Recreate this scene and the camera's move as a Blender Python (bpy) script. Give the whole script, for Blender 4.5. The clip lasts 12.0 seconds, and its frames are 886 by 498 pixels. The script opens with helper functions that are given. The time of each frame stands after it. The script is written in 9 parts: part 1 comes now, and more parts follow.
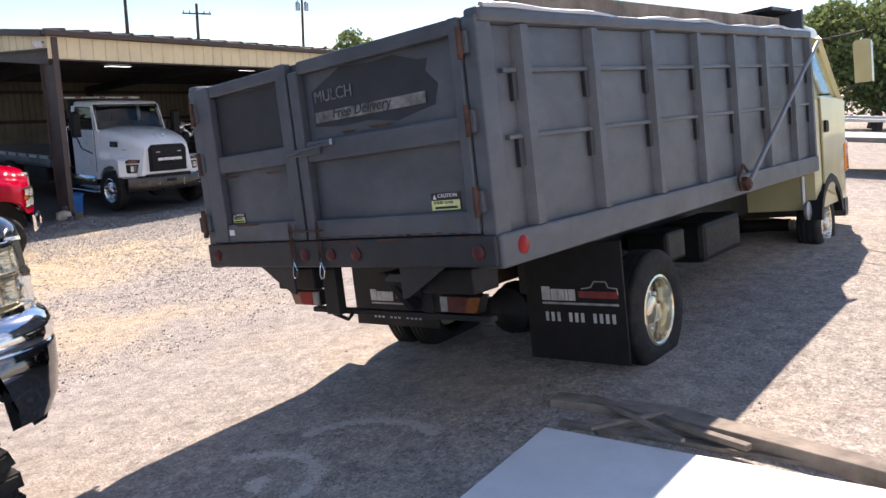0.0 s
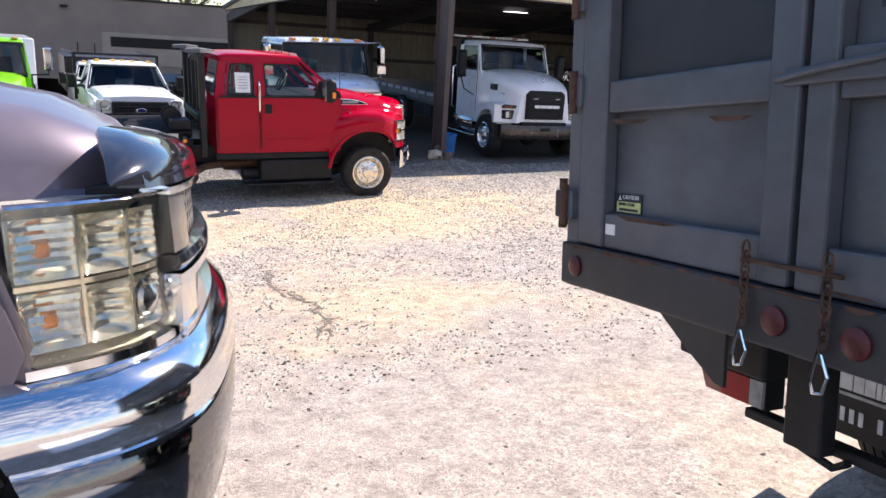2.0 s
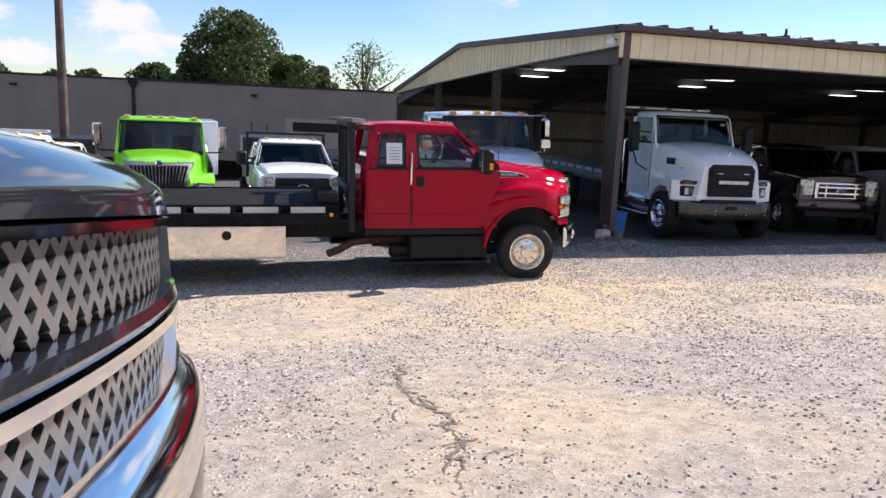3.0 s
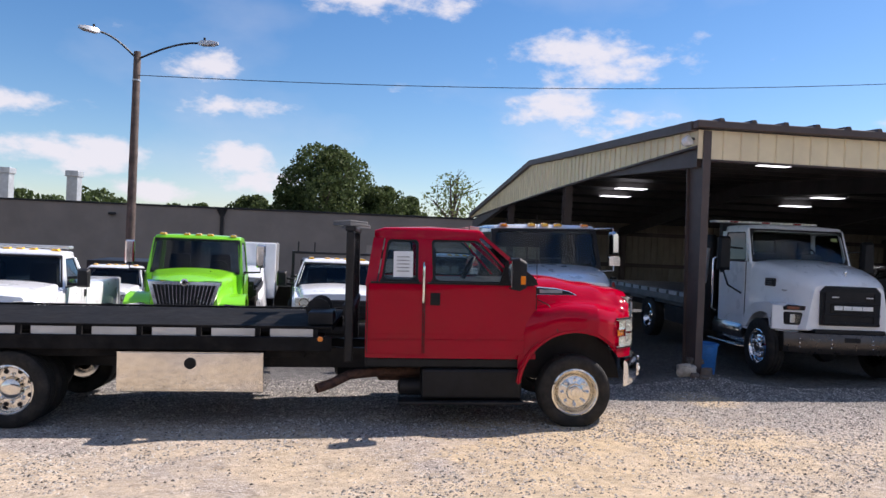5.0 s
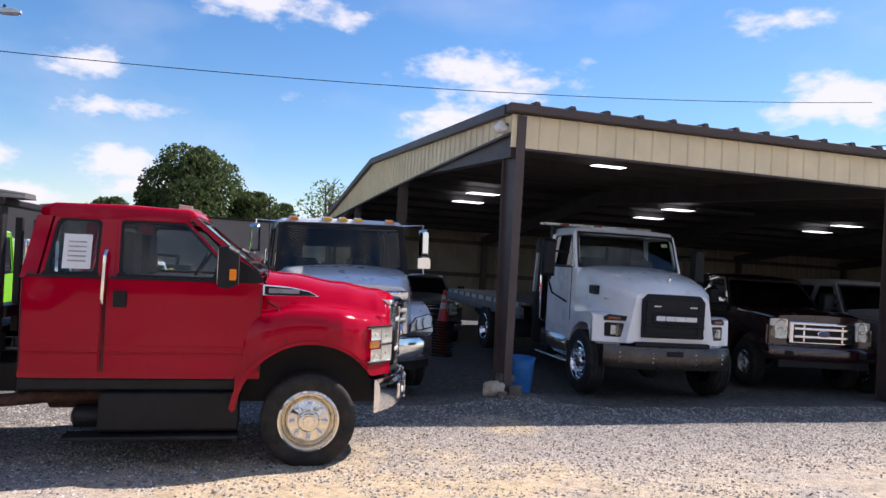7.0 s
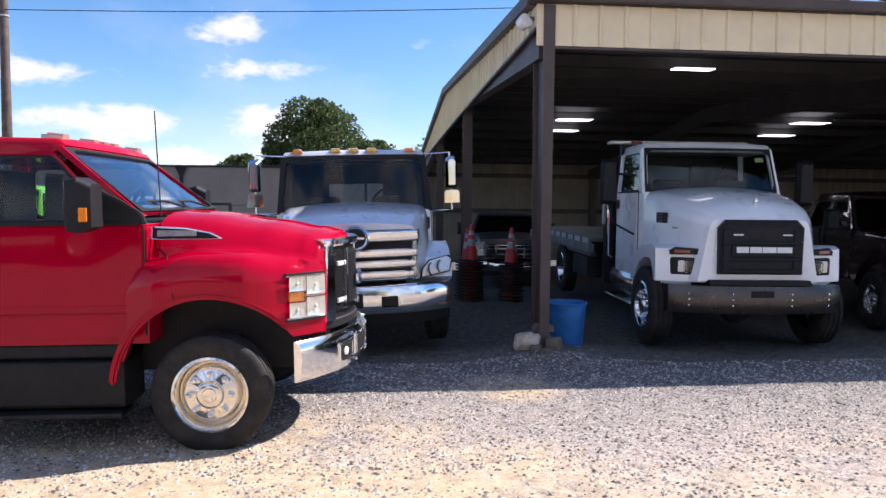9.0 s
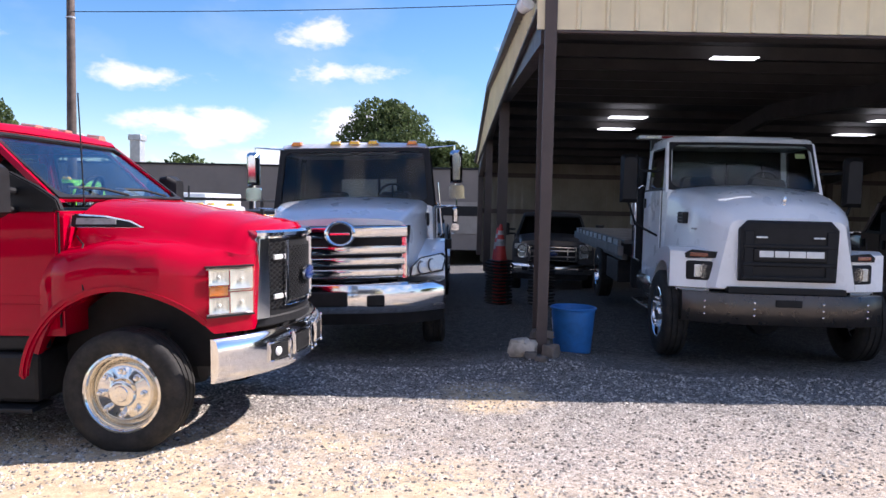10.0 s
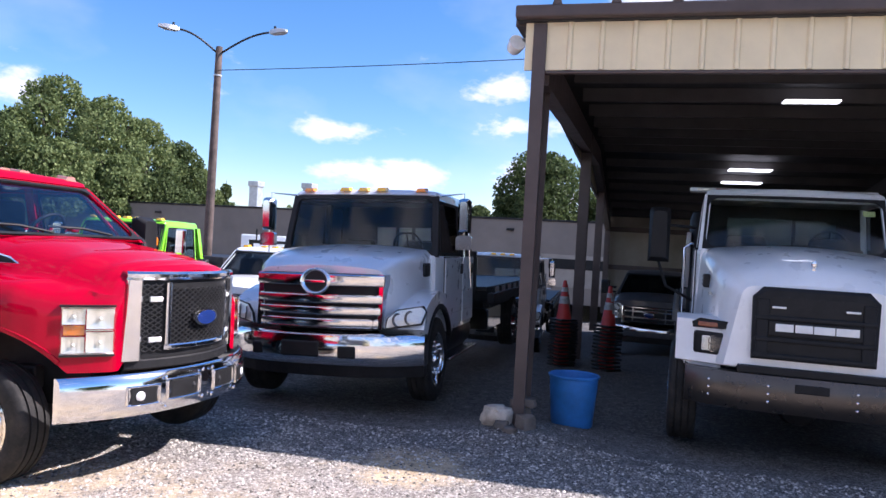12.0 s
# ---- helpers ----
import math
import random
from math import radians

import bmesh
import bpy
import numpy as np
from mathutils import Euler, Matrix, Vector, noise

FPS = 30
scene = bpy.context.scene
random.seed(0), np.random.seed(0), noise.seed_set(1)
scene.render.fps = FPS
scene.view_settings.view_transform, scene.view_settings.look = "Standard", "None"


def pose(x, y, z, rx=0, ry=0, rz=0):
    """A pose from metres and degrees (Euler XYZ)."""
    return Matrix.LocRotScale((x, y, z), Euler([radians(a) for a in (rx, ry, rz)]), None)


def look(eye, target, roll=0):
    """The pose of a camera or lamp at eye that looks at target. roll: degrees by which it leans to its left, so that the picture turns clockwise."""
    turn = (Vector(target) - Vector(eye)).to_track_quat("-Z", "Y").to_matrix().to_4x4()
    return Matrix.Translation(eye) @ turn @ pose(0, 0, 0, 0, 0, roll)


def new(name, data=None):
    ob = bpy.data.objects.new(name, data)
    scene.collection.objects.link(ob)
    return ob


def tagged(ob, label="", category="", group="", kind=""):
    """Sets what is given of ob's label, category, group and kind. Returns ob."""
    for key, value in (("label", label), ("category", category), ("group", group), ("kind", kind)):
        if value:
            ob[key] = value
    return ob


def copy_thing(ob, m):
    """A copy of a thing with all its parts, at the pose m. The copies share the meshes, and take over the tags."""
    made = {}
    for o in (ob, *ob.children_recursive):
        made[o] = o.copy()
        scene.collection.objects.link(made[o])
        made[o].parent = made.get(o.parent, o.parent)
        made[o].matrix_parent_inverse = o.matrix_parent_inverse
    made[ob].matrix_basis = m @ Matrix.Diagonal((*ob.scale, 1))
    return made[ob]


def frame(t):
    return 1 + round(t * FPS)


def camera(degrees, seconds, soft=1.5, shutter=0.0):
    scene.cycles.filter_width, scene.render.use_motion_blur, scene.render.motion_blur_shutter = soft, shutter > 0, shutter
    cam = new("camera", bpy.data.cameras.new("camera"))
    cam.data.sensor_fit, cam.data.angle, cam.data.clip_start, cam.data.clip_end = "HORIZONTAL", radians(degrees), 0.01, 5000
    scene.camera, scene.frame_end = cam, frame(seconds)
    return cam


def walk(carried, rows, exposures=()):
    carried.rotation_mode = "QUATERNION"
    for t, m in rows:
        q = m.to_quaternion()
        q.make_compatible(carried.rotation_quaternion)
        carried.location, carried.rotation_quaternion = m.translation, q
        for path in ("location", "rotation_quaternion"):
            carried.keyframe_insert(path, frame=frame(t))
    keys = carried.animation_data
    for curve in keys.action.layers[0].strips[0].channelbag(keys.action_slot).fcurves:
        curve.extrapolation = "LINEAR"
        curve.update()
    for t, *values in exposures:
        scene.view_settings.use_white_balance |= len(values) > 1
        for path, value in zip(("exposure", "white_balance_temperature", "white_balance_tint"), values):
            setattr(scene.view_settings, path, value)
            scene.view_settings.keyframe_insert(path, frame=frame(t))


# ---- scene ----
cam = camera(62.2, 12.0)
PATH = [
    (0, (0.346, -0.016, 1.832), (0.36, 1.94, 1.417), 0.1),
    (0.5, (0.245, 0.488, 1.795), (0.058, 2.432, 1.361), 1.6),
    (1, (0.1, 1.048, 1.718), (-0.319, 2.95, 1.263), 2.9),
    (1.5, (-0.066, 1.662, 1.645), (-0.725, 3.489, 1.172), 3.9),
    (2, (-0.348, 2.208, 1.524), (-1.236, 3.916, 0.981), 3.8),
    (2.5, (-0.611, 2.716, 1.318), (-1.778, 4.301, 0.965), 3.4),
    (2.7, (-0.79, 2.994, 1.299), (-2.005, 4.54, 0.933), 3.1),
    (4.3, (-1.707, 4.723, 1.01), (-3.271, 5.96, 0.853), -0.3),
    (4.5, (-1.773, 5.023, 0.986), (-3.332, 6.273, 0.899), 0.0),
    (5, (-1.837, 5.581, 0.971), (-3.339, 6.902, 0.96), 2.4),
    (5.5, (-1.948, 6.194, 0.969), (-3.314, 7.655, 0.991), 3.9),
    (6, (-1.933, 6.821, 0.911), (-3.196, 8.372, 0.92), 4.1),
    (6.5, (-2.002, 7.408, 0.86), (-3.24, 8.978, 0.877), 4.1),
    (7, (-2.024, 7.997, 0.82), (-3.317, 9.523, 0.86), 3.5),
    (7.2, (-2.046, 8.206, 0.826), (-3.366, 9.708, 0.866), 3.0),
    (8.8, (-2.149, 10.044, 0.704), (-3.671, 11.337, 0.589), 0.6),
    (9, (-2.099, 10.308, 0.731), (-3.648, 11.567, 0.603), 0.6),
    (9.5, (-1.957, 10.88, 0.704), (-3.567, 12.058, 0.567), 0.8),
    (10, (-1.91, 11.414, 0.664), (-3.586, 12.498, 0.539), 1.3),
    (10.5, (-1.801, 11.986, 0.663), (-3.548, 12.954, 0.567), 2.0),
    (11, (-1.726, 12.494, 0.684), (-3.549, 13.315, 0.629), 3.3),
    (11.5, (-1.608, 13.052, 0.714), (-3.486, 13.739, 0.702), 4.2),
    (11.7, (-1.553, 13.25, 0.726), (-3.442, 13.908, 0.725), 4.6),
    (12, (-1.428, 13.505, 0.733), (-3.317, 14.164, 0.73), 3.4),
]
walk(cam, [(t, look(eye, target, roll)) for t, eye, target, roll in PATH],
     [(0, 1.16, 7050, 19), (1.5, 1.42, 6850, 19), (2.5, 1.12, 6600, 19), (4.5, 0.75, 6550, 19), (5.5, 0.74, 6580, 19), (7.0, 0.93, 6550, 19), (9.0, 1.14, 6380, 21), (10.5, 1.29, 6280, 22), (12.0, 1.33, 6100, 24)])

# ---- sky, sun, exposure ----
SUN_DIR = Vector((0.27, 1.03, 1.0)).normalized()   # from the yard towards the sun
world = bpy.data.worlds.new("sky")
scene.world = world
world.use_nodes = True
wn, wl = world.node_tree.nodes, world.node_tree.links
wn.clear()
w_out = wn.new("ShaderNodeOutputWorld")
w_bg = wn.new("ShaderNodeBackground")
w_sky = wn.new("ShaderNodeTexSky")
w_sky.sky_type = 'NISHITA'
w_sky.sun_disc = False
w_sky.sun_elevation = math.asin(SUN_DIR.z)
w_sky.sun_rotation = math.atan2(SUN_DIR.x, SUN_DIR.y)
w_sky.air_density = 1.0
w_sky.dust_density = 0.25
w_sky.ozone_density = 3.5
w_bg.inputs["Strength"].default_value = 0.081
# scattered fair-weather clouds: where they stand, how wide, how flat
CLOUDS = [
    (-0.591, 0.768, 0.245, 0.115, 2.2), (-0.614, 0.769, 0.180, 0.100, 2.9), (-0.895, 0.415, 0.166, 0.073, 3.4), (-0.898, 0.429, 0.101, 0.075, 2.6),
    (-0.770, 0.557, 0.311, 0.125, 4.6), (-0.271, 0.910, 0.315, 0.070, 3.0), (-0.278, 0.946, 0.165, 0.042, 3.1), (-0.899, 0.381, 0.215, 0.065, 3.3),
    (-0.886, 0.459, 0.072, 0.060, 2.8), (-0.940, 0.336, 0.055, 0.050, 3.0), (-0.968, 0.233, 0.096, 0.112, 4.4), (-0.976, 0.163, 0.144, 0.062, 3.3),
    (-0.958, 0.267, 0.105, 0.080, 4.5), (-0.966, -0.206, 0.158, 0.045, 1.5), (-0.894, 0.395, 0.210, 0.040, 1.9), (-0.20, 0.955, 0.22, 0.09, 2.6), (0.05, 0.97, 0.2, 0.10, 3.0),
]
w_tc = wn.new("ShaderNodeTexCoord")
w_noise = wn.new("ShaderNodeTexNoise")
w_noise.inputs["Scale"].default_value, w_noise.inputs["Detail"].default_value, w_noise.inputs["Roughness"].default_value = 13.0, 8.0, 0.58
w_map = wn.new("ShaderNodeMapping")
w_map.inputs["Scale"].default_value = (1.0, 1.0, 2.0)
wl.new(w_tc.outputs["Generated"], w_map.inputs["Vector"])
wl.new(w_map.outputs[0], w_noise.inputs["Vector"])
field = None
for cx, cy, cz, cw, flat in CLOUDS:
    sub = wn.new("ShaderNodeVectorMath"); sub.operation = 'SUBTRACT'
    sub.inputs[1].default_value = (cx, cy, cz)
    wl.new(w_tc.outputs["Generated"], sub.inputs[0])
    mul = wn.new("ShaderNodeVectorMath"); mul.operation = 'MULTIPLY'
    mul.inputs[1].default_value = (1 / cw, 1 / cw, flat / cw)
    wl.new(sub.outputs[0], mul.inputs[0])
    ln = wn.new("ShaderNodeVectorMath"); ln.operation = 'LENGTH'
    wl.new(mul.outputs[0], ln.inputs[0])
    inv = wn.new("ShaderNodeMath"); inv.operation = 'SUBTRACT'
    inv.inputs[0].default_value = 1.0
    wl.new(ln.outputs["Value"], inv.inputs[1])
    if field is None:
        field = inv.outputs[0]
    else:
        mxm = wn.new("ShaderNodeMath"); mxm.operation = 'MAXIMUM'
        wl.new(field, mxm.inputs[0])
        wl.new(inv.outputs[0], mxm.inputs[1])
        field = mxm.outputs[0]
clamp_f = wn.new("ShaderNodeMath"); clamp_f.operation = 'MAXIMUM'
# Unseen cloud cover towards -y, added to brighten the shaded fronts.
w_dir = wn.new("ShaderNodeVectorMath"); w_dir.operation = 'DOT_PRODUCT'
w_dir.inputs[1].default_value = (0.62, -0.78, 0.1)
wl.new(w_tc.outputs["Generated"], w_dir.inputs[0])
w_back = wn.new("ShaderNodeMapRange")
w_back.inputs["From Min"].default_value, w_back.inputs["From Max"].default_value = -0.2, 0.6
w_back.inputs["To Min"].default_value, w_back.inputs["To Max"].default_value = -0.55, 0.35
wl.new(w_dir.outputs["Value"], w_back.inputs["Value"])
wl.new(w_back.outputs[0], clamp_f.inputs[1])
wl.new(field, clamp_f.inputs[0])
edge = wn.new("ShaderNodeMath"); edge.operation = 'MULTIPLY_ADD'
edge.inputs[1].default_value = 3.4
edge.inputs[2].default_value = -1.75
wl.new(w_noise.outputs["Fac"], edge.inputs[0])
tot = wn.new("ShaderNodeMath"); tot.operation = 'ADD'
wl.new(edge.outputs[0], tot.inputs[0])
wl.new(clamp_f.outputs[0], tot.inputs[1])
w_ramp = wn.new("ShaderNodeMapRange")
w_ramp.interpolation_type = 'SMOOTHSTEP'
w_ramp.inputs["From Min"].default_value, w_ramp.inputs["From Max"].default_value, w_ramp.inputs["To Max"].default_value = -0.05, 0.75, 0.92
wl.new(tot.outputs[0], w_ramp.inputs["Value"])
# thin high haze
w_n2 = wn.new("ShaderNodeTexNoise")
w_n2.inputs["Scale"].default_value, w_n2.inputs["Detail"].default_value = 3.2, 6.0
wl.new(w_map.outputs[0], w_n2.inputs["Vector"])
w_r2 = wn.new("ShaderNodeMapRange")
w_r2.inputs["From Min"].default_value, w_r2.inputs["From Max"].default_value, w_r2.inputs["To Max"].default_value = 0.5, 0.75, 0.28
wl.new(w_n2.outputs["Fac"], w_r2.inputs["Value"])
w_sum = wn.new("ShaderNodeMath"); w_sum.operation = 'MAXIMUM'
wl.new(w_ramp.outputs[0], w_sum.inputs[0])
wl.new(w_r2.outputs[0], w_sum.inputs[1])
w_blue = wn.new("ShaderNodeHueSaturation")
w_blue.inputs["Saturation"].default_value = 1.25
wl.new(w_sky.outputs[0], w_blue.inputs["Color"])
w_mix = wn.new("ShaderNodeMix"); w_mix.data_type = 'RGBA'
w_mix.inputs["B"].default_value = (6.2, 6.3, 6.6, 1)
wl.new(w_sum.outputs[0], w_mix.inputs["Factor"])
wl.new(w_blue.outputs[0], w_mix.inputs["A"])
wl.new(w_mix.outputs["Result"], w_bg.inputs["Color"])
wl.new(w_bg.outputs[0], w_out.inputs["Surface"])
sun_data = bpy.data.lights.new("sun", 'SUN')
sun_data.energy = 4.3
sun_data.angle = radians(0.55)
sun_data.color = (1.0, 0.95, 0.87)
sun = new("sun", sun_data)
sun.matrix_world = look((0, 0, 60), tuple(Vector((0, 0, 60)) - SUN_DIR * 10))

# ---- materials ----
def mat(name, color, rough=0.5, metal=0.0, var=0.12, scale=6.0, bump=0.0, bump_scale=40.0, coat=0.0, color2=None, dirt=0.0, rand=0.0, spec=0.5, streak=0.0):
    """A paint, metal, rubber or plastic surface with cloudy variation, fine relief and grime patches."""
    m = bpy.data.materials.new(name)
    m.use_nodes = True
    n, l = m.node_tree.nodes, m.node_tree.links
    b = n["Principled BSDF"]
    tc = n.new("ShaderNodeTexCoord")
    t1 = n.new("ShaderNodeTexNoise")
    t1.inputs["Scale"].default_value, t1.inputs["Detail"].default_value, t1.inputs["Roughness"].default_value = scale, 6.0, 0.62
    l.new(tc.outputs["Object"], t1.inputs["Vector"])
    ramp = n.new("ShaderNodeValToRGB")
    c2 = color2 or tuple(min(1.0, c * (1 - 2.2 * var)) for c in color)
    hi = tuple(min(1.0, c * (1 + var)) for c in color)
    ramp.color_ramp.elements[0].position, ramp.color_ramp.elements[1].position = 0.3, 0.68
    ramp.color_ramp.elements[0].color, ramp.color_ramp.elements[1].color = (*c2, 1), (*hi, 1)
    l.new(t1.outputs["Fac"], ramp.inputs["Fac"])
    col = ramp.outputs["Color"]
    if rand:
        oi = n.new("ShaderNodeObjectInfo")
        hs = n.new("ShaderNodeHueSaturation")
        mr = n.new("ShaderNodeMapRange")
        mr.inputs["To Min"].default_value, mr.inputs["To Max"].default_value = 1 - rand, 1 + rand
        l.new(oi.outputs["Random"], mr.inputs["Value"])
        l.new(mr.outputs[0], hs.inputs["Value"])
        l.new(col, hs.inputs["Color"])
        col = hs.outputs["Color"]
    rr = n.new("ShaderNodeMapRange")
    rr.inputs["To Min"].default_value, rr.inputs["To Max"].default_value = max(0.02, rough * 0.8), min(1.0, rough * 1.25)
    t2 = n.new("ShaderNodeTexNoise")
    t2.inputs["Scale"].default_value, t2.inputs["Detail"].default_value = scale * 3.7, 5.0
    l.new(tc.outputs["Object"], t2.inputs["Vector"])
    l.new(t2.outputs["Fac"], rr.inputs["Value"])
    rough_out = rr.outputs[0]
    if dirt:
        t3 = n.new("ShaderNodeTexNoise")
        t3.inputs["Scale"].default_value, t3.inputs["Detail"].default_value, t3.inputs["Roughness"].default_value = scale * 0.6, 8.0, 0.75
        l.new(tc.outputs["Object"], t3.inputs["Vector"])
        dr = n.new("ShaderNodeMapRange")
        dr.inputs["From Min"].default_value, dr.inputs["From Max"].default_value, dr.inputs["To Max"].default_value = 0.5, 0.78, dirt
        l.new(t3.outputs["Fac"], dr.inputs["Value"])
        mx = n.new("ShaderNodeMix")
        mx.data_type = 'RGBA'
        mx.inputs["B"].default_value = (0.16, 0.125, 0.09, 1)
        l.new(dr.outputs[0], mx.inputs["Factor"])
        l.new(col, mx.inputs["A"])
        col = mx.outputs["Result"]
    if streak:
        # scuffs drawn out lengthwise, and blotches where paint was touched up
        mp = n.new("ShaderNodeMapping")
        mp.inputs["Scale"].default_value = (1.3, 1.6, 2.6)
        l.new(tc.outputs["Object"], mp.inputs["Vector"])
        t5 = n.new("ShaderNodeTexNoise")
        t5.inputs["Scale"].default_value, t5.inputs["Detail"].default_value, t5.inputs["Roughness"].default_value = 1.9, 9.0, 0.72
        l.new(mp.outputs[0], t5.inputs["Vector"])
        sr = n.new("ShaderNodeValToRGB")
        sr.color_ramp.elements[0].position, sr.color_ramp.elements[1].position = 0.32, 0.70
        sr.color_ramp.elements[0].color, sr.color_ramp.elements[1].color = (1 - streak, 1 - streak, 1 - streak, 1), (1 + streak, 1 + streak, 1 + streak, 1)
        l.new(t5.outputs["Fac"], sr.inputs["Fac"])
        ms = n.new("ShaderNodeMix")
        ms.data_type, ms.blend_type = 'RGBA', 'MULTIPLY'
        ms.inputs["Factor"].default_value = 1.0
        l.new(col, ms.inputs["A"])
        l.new(sr.outputs["Color"], ms.inputs["B"])
        col = ms.outputs["Result"]
    l.new(col, b.inputs["Base Color"])
    l.new(rough_out, b.inputs["Roughness"])
    b.inputs["Metallic"].default_value = metal
    b.inputs["Specular IOR Level"].default_value = spec
    b.inputs["Coat Weight"].default_value = coat
    b.inputs["Coat Roughness"].default_value = 0.04
    if bump:
        t4 = n.new("ShaderNodeTexNoise")
        t4.inputs["Scale"].default_value, t4.inputs["Detail"].default_value = bump_scale, 4.0
        l.new(tc.outputs["Object"], t4.inputs["Vector"])
        bp = n.new("ShaderNodeBump")
        bp.inputs["Strength"].default_value, bp.inputs["Distance"].default_value = bump, 0.01
        l.new(t4.outputs["Fac"], bp.inputs["Height"])
        l.new(bp.outputs[0], b.inputs["Normal"])
    return m


def glass_mat(name, tint, rough=0.02, gloss=0.05):
    """A car pane: mostly clear, tinted, glossy."""
    m = bpy.data.materials.new(name)
    m.use_nodes = True
    n, l = m.node_tree.nodes, m.node_tree.links
    n.clear()
    out = n.new("ShaderNodeOutputMaterial")
    tr = n.new("ShaderNodeBsdfTransparent")
    tr.inputs["Color"].default_value = (*tint, 1)
    gl = n.new("ShaderNodeBsdfGlossy")
    gl.inputs["Roughness"].default_value = rough
    gl.inputs["Color"].default_value = (0.95, 0.97, 1, 1)
    lw = n.new("ShaderNodeLayerWeight")
    lw.inputs["Blend"].default_value = 0.5
    pw = n.new("ShaderNodeMath"); pw.operation = 'POWER'
    pw.inputs[1].default_value = 4.2
    l.new(lw.outputs["Facing"], pw.inputs[0])
    fr = n.new("ShaderNodeMapRange")
    fr.inputs["To Min"].default_value, fr.inputs["To Max"].default_value = gloss, 0.85
    l.new(pw.outputs[0], fr.inputs["Value"])
    mx = n.new("ShaderNodeMixShader")
    l.new(fr.outputs[0], mx.inputs[0])
    l.new(tr.outputs[0], mx.inputs[1])
    l.new(gl.outputs[0], mx.inputs[2])
    l.new(mx.outputs[0], out.inputs["Surface"])
    return m


def emit_mat(name, color, strength):
    m = bpy.data.materials.new(name)
    m.use_nodes = True
    b = m.node_tree.nodes["Principled BSDF"]
    b.inputs["Base Color"].default_value = (*color, 1)
    b.inputs["Emission Color"].default_value = (*color, 1)
    b.inputs["Emission Strength"].default_value = strength
    return m


def ground_mat():
    """Pale packed gravel: stones of several sizes, dusty tan patches, darker grey loose gravel."""
    m = bpy.data.materials.new("gravel_ground")
    m.use_nodes = True
    n, l = m.node_tree.nodes, m.node_tree.links
    b = n["Principled BSDF"]
    geo = n.new("ShaderNodeNewGeometry")
    def noise_t(scale, detail, rough=0.6):
        t = n.new("ShaderNodeTexNoise")
        t.inputs["Scale"].default_value, t.inputs["Detail"].default_value, t.inputs["Roughness"].default_value = scale, detail, rough
        l.new(geo.outputs["Position"], t.inputs["Vector"])
        return t
    def ramp_t(src, stops):
        r = n.new("ShaderNodeValToRGB")
        e = r.color_ramp.elements
        e[0].position, e[0].color = stops[0][0], (*stops[0][1], 1)
        e[1].position, e[1].color = stops[-1][0], (*stops[-1][1], 1)
        for p, c in stops[1:-1]:
            x = e.new(p)
            x.color = (*c, 1)
        l.new(src, r.inputs["Fac"])
        return r
    def mixc(f, a, c, mode='MIX'):
        x = n.new("ShaderNodeMix")
        x.data_type, x.blend_type = 'RGBA', mode
        if isinstance(f, float):
            x.inputs["Factor"].default_value = f
        else:
            l.new(f, x.inputs["Factor"])
        l.new(a, x.inputs["A"])
        l.new(c, x.inputs["B"])
        return x.outputs["Result"]
    v1 = n.new("ShaderNodeTexVoronoi")
    v1.inputs["Scale"].default_value = 42.0
    v1.inputs["Randomness"].default_value = 1.0
    l.new(geo.outputs["Position"], v1.inputs["Vector"])
    v2 = n.new("ShaderNodeTexVoronoi")
    v2.inputs["Scale"].default_value = 95.0
    l.new(geo.outputs["Position"], v2.inputs["Vector"])
    bw1 = n.new("ShaderNodeRGBToBW")
    l.new(v1.outputs["Color"], bw1.inputs[0])
    bw2 = n.new("ShaderNodeRGBToBW")
    l.new(v2.outputs["Color"], bw2.inputs[0])
    stones = ramp_t(bw1.outputs[0], [(0.08, (0.09, 0.078, 0.068)), (0.3, (0.29, 0.252, 0.220)), (0.62, (0.40, 0.350, 0.308)), (0.92, (0.65, 0.60, 0.55))])
    fines = ramp_t(bw2.outputs[0], [(0.10, (0.10, 0.085, 0.072)), (0.26, (0.30, 0.256, 0.220)), (0.70, (0.41, 0.358, 0.312)), (0.92, (0.61, 0.55, 0.49))])
    odd = ramp_t(bw1.outputs[0], [(0.20, (1, 1, 1)), (0.27, (0, 0, 0)), (0.73, (0, 0, 0)), (0.80, (1, 1, 1))])
    dust = ramp_t(noise_t(0.55, 7.0, 0.65).outputs["Fac"], [(0.36, (0.9, 0.9, 0.9)), (0.62, (0.2, 0.2, 0.2))])
    pick = n.new("ShaderNodeMath"); pick.operation = 'MULTIPLY'
    l.new(odd.outputs["Color"], pick.inputs[0])
    l.new(dust.outputs["Color"], pick.inputs[1])
    base = mixc(pick.outputs[0], fines.outputs["Color"], stones.outputs["Color"])
    # fine packed dust over the drive beside the dump truck
    dv = n.new("ShaderNodeVectorMath"); dv.operation = 'DOT_PRODUCT'
    dv.inputs[1].default_value = (-0.816, 0.578, 0.0)
    l.new(geo.outputs["Position"], dv.inputs[0])
    pk = n.new("ShaderNodeMapRange")
    pk.inputs["From Min"].default_value, pk.inputs["From Max"].default_value, pk.inputs["To Min"].default_value, pk.inputs["To Max"].default_value = 6.5, 10.5, 0.64, 0.0
    l.new(dv.outputs["Value"], pk.inputs["Value"])
    packed = ramp_t(noise_t(60, 4.0, 0.7).outputs["Fac"], [(0.3, (0.29, 0.25, 0.22)), (0.7, (0.42, 0.37, 0.33))])
    rise = n.new("ShaderNodeMapRange")
    rise.inputs["From Min"].default_value, rise.inputs["From Max"].default_value, rise.inputs["To Min"].default_value = 2.2, 4.6, 0.4
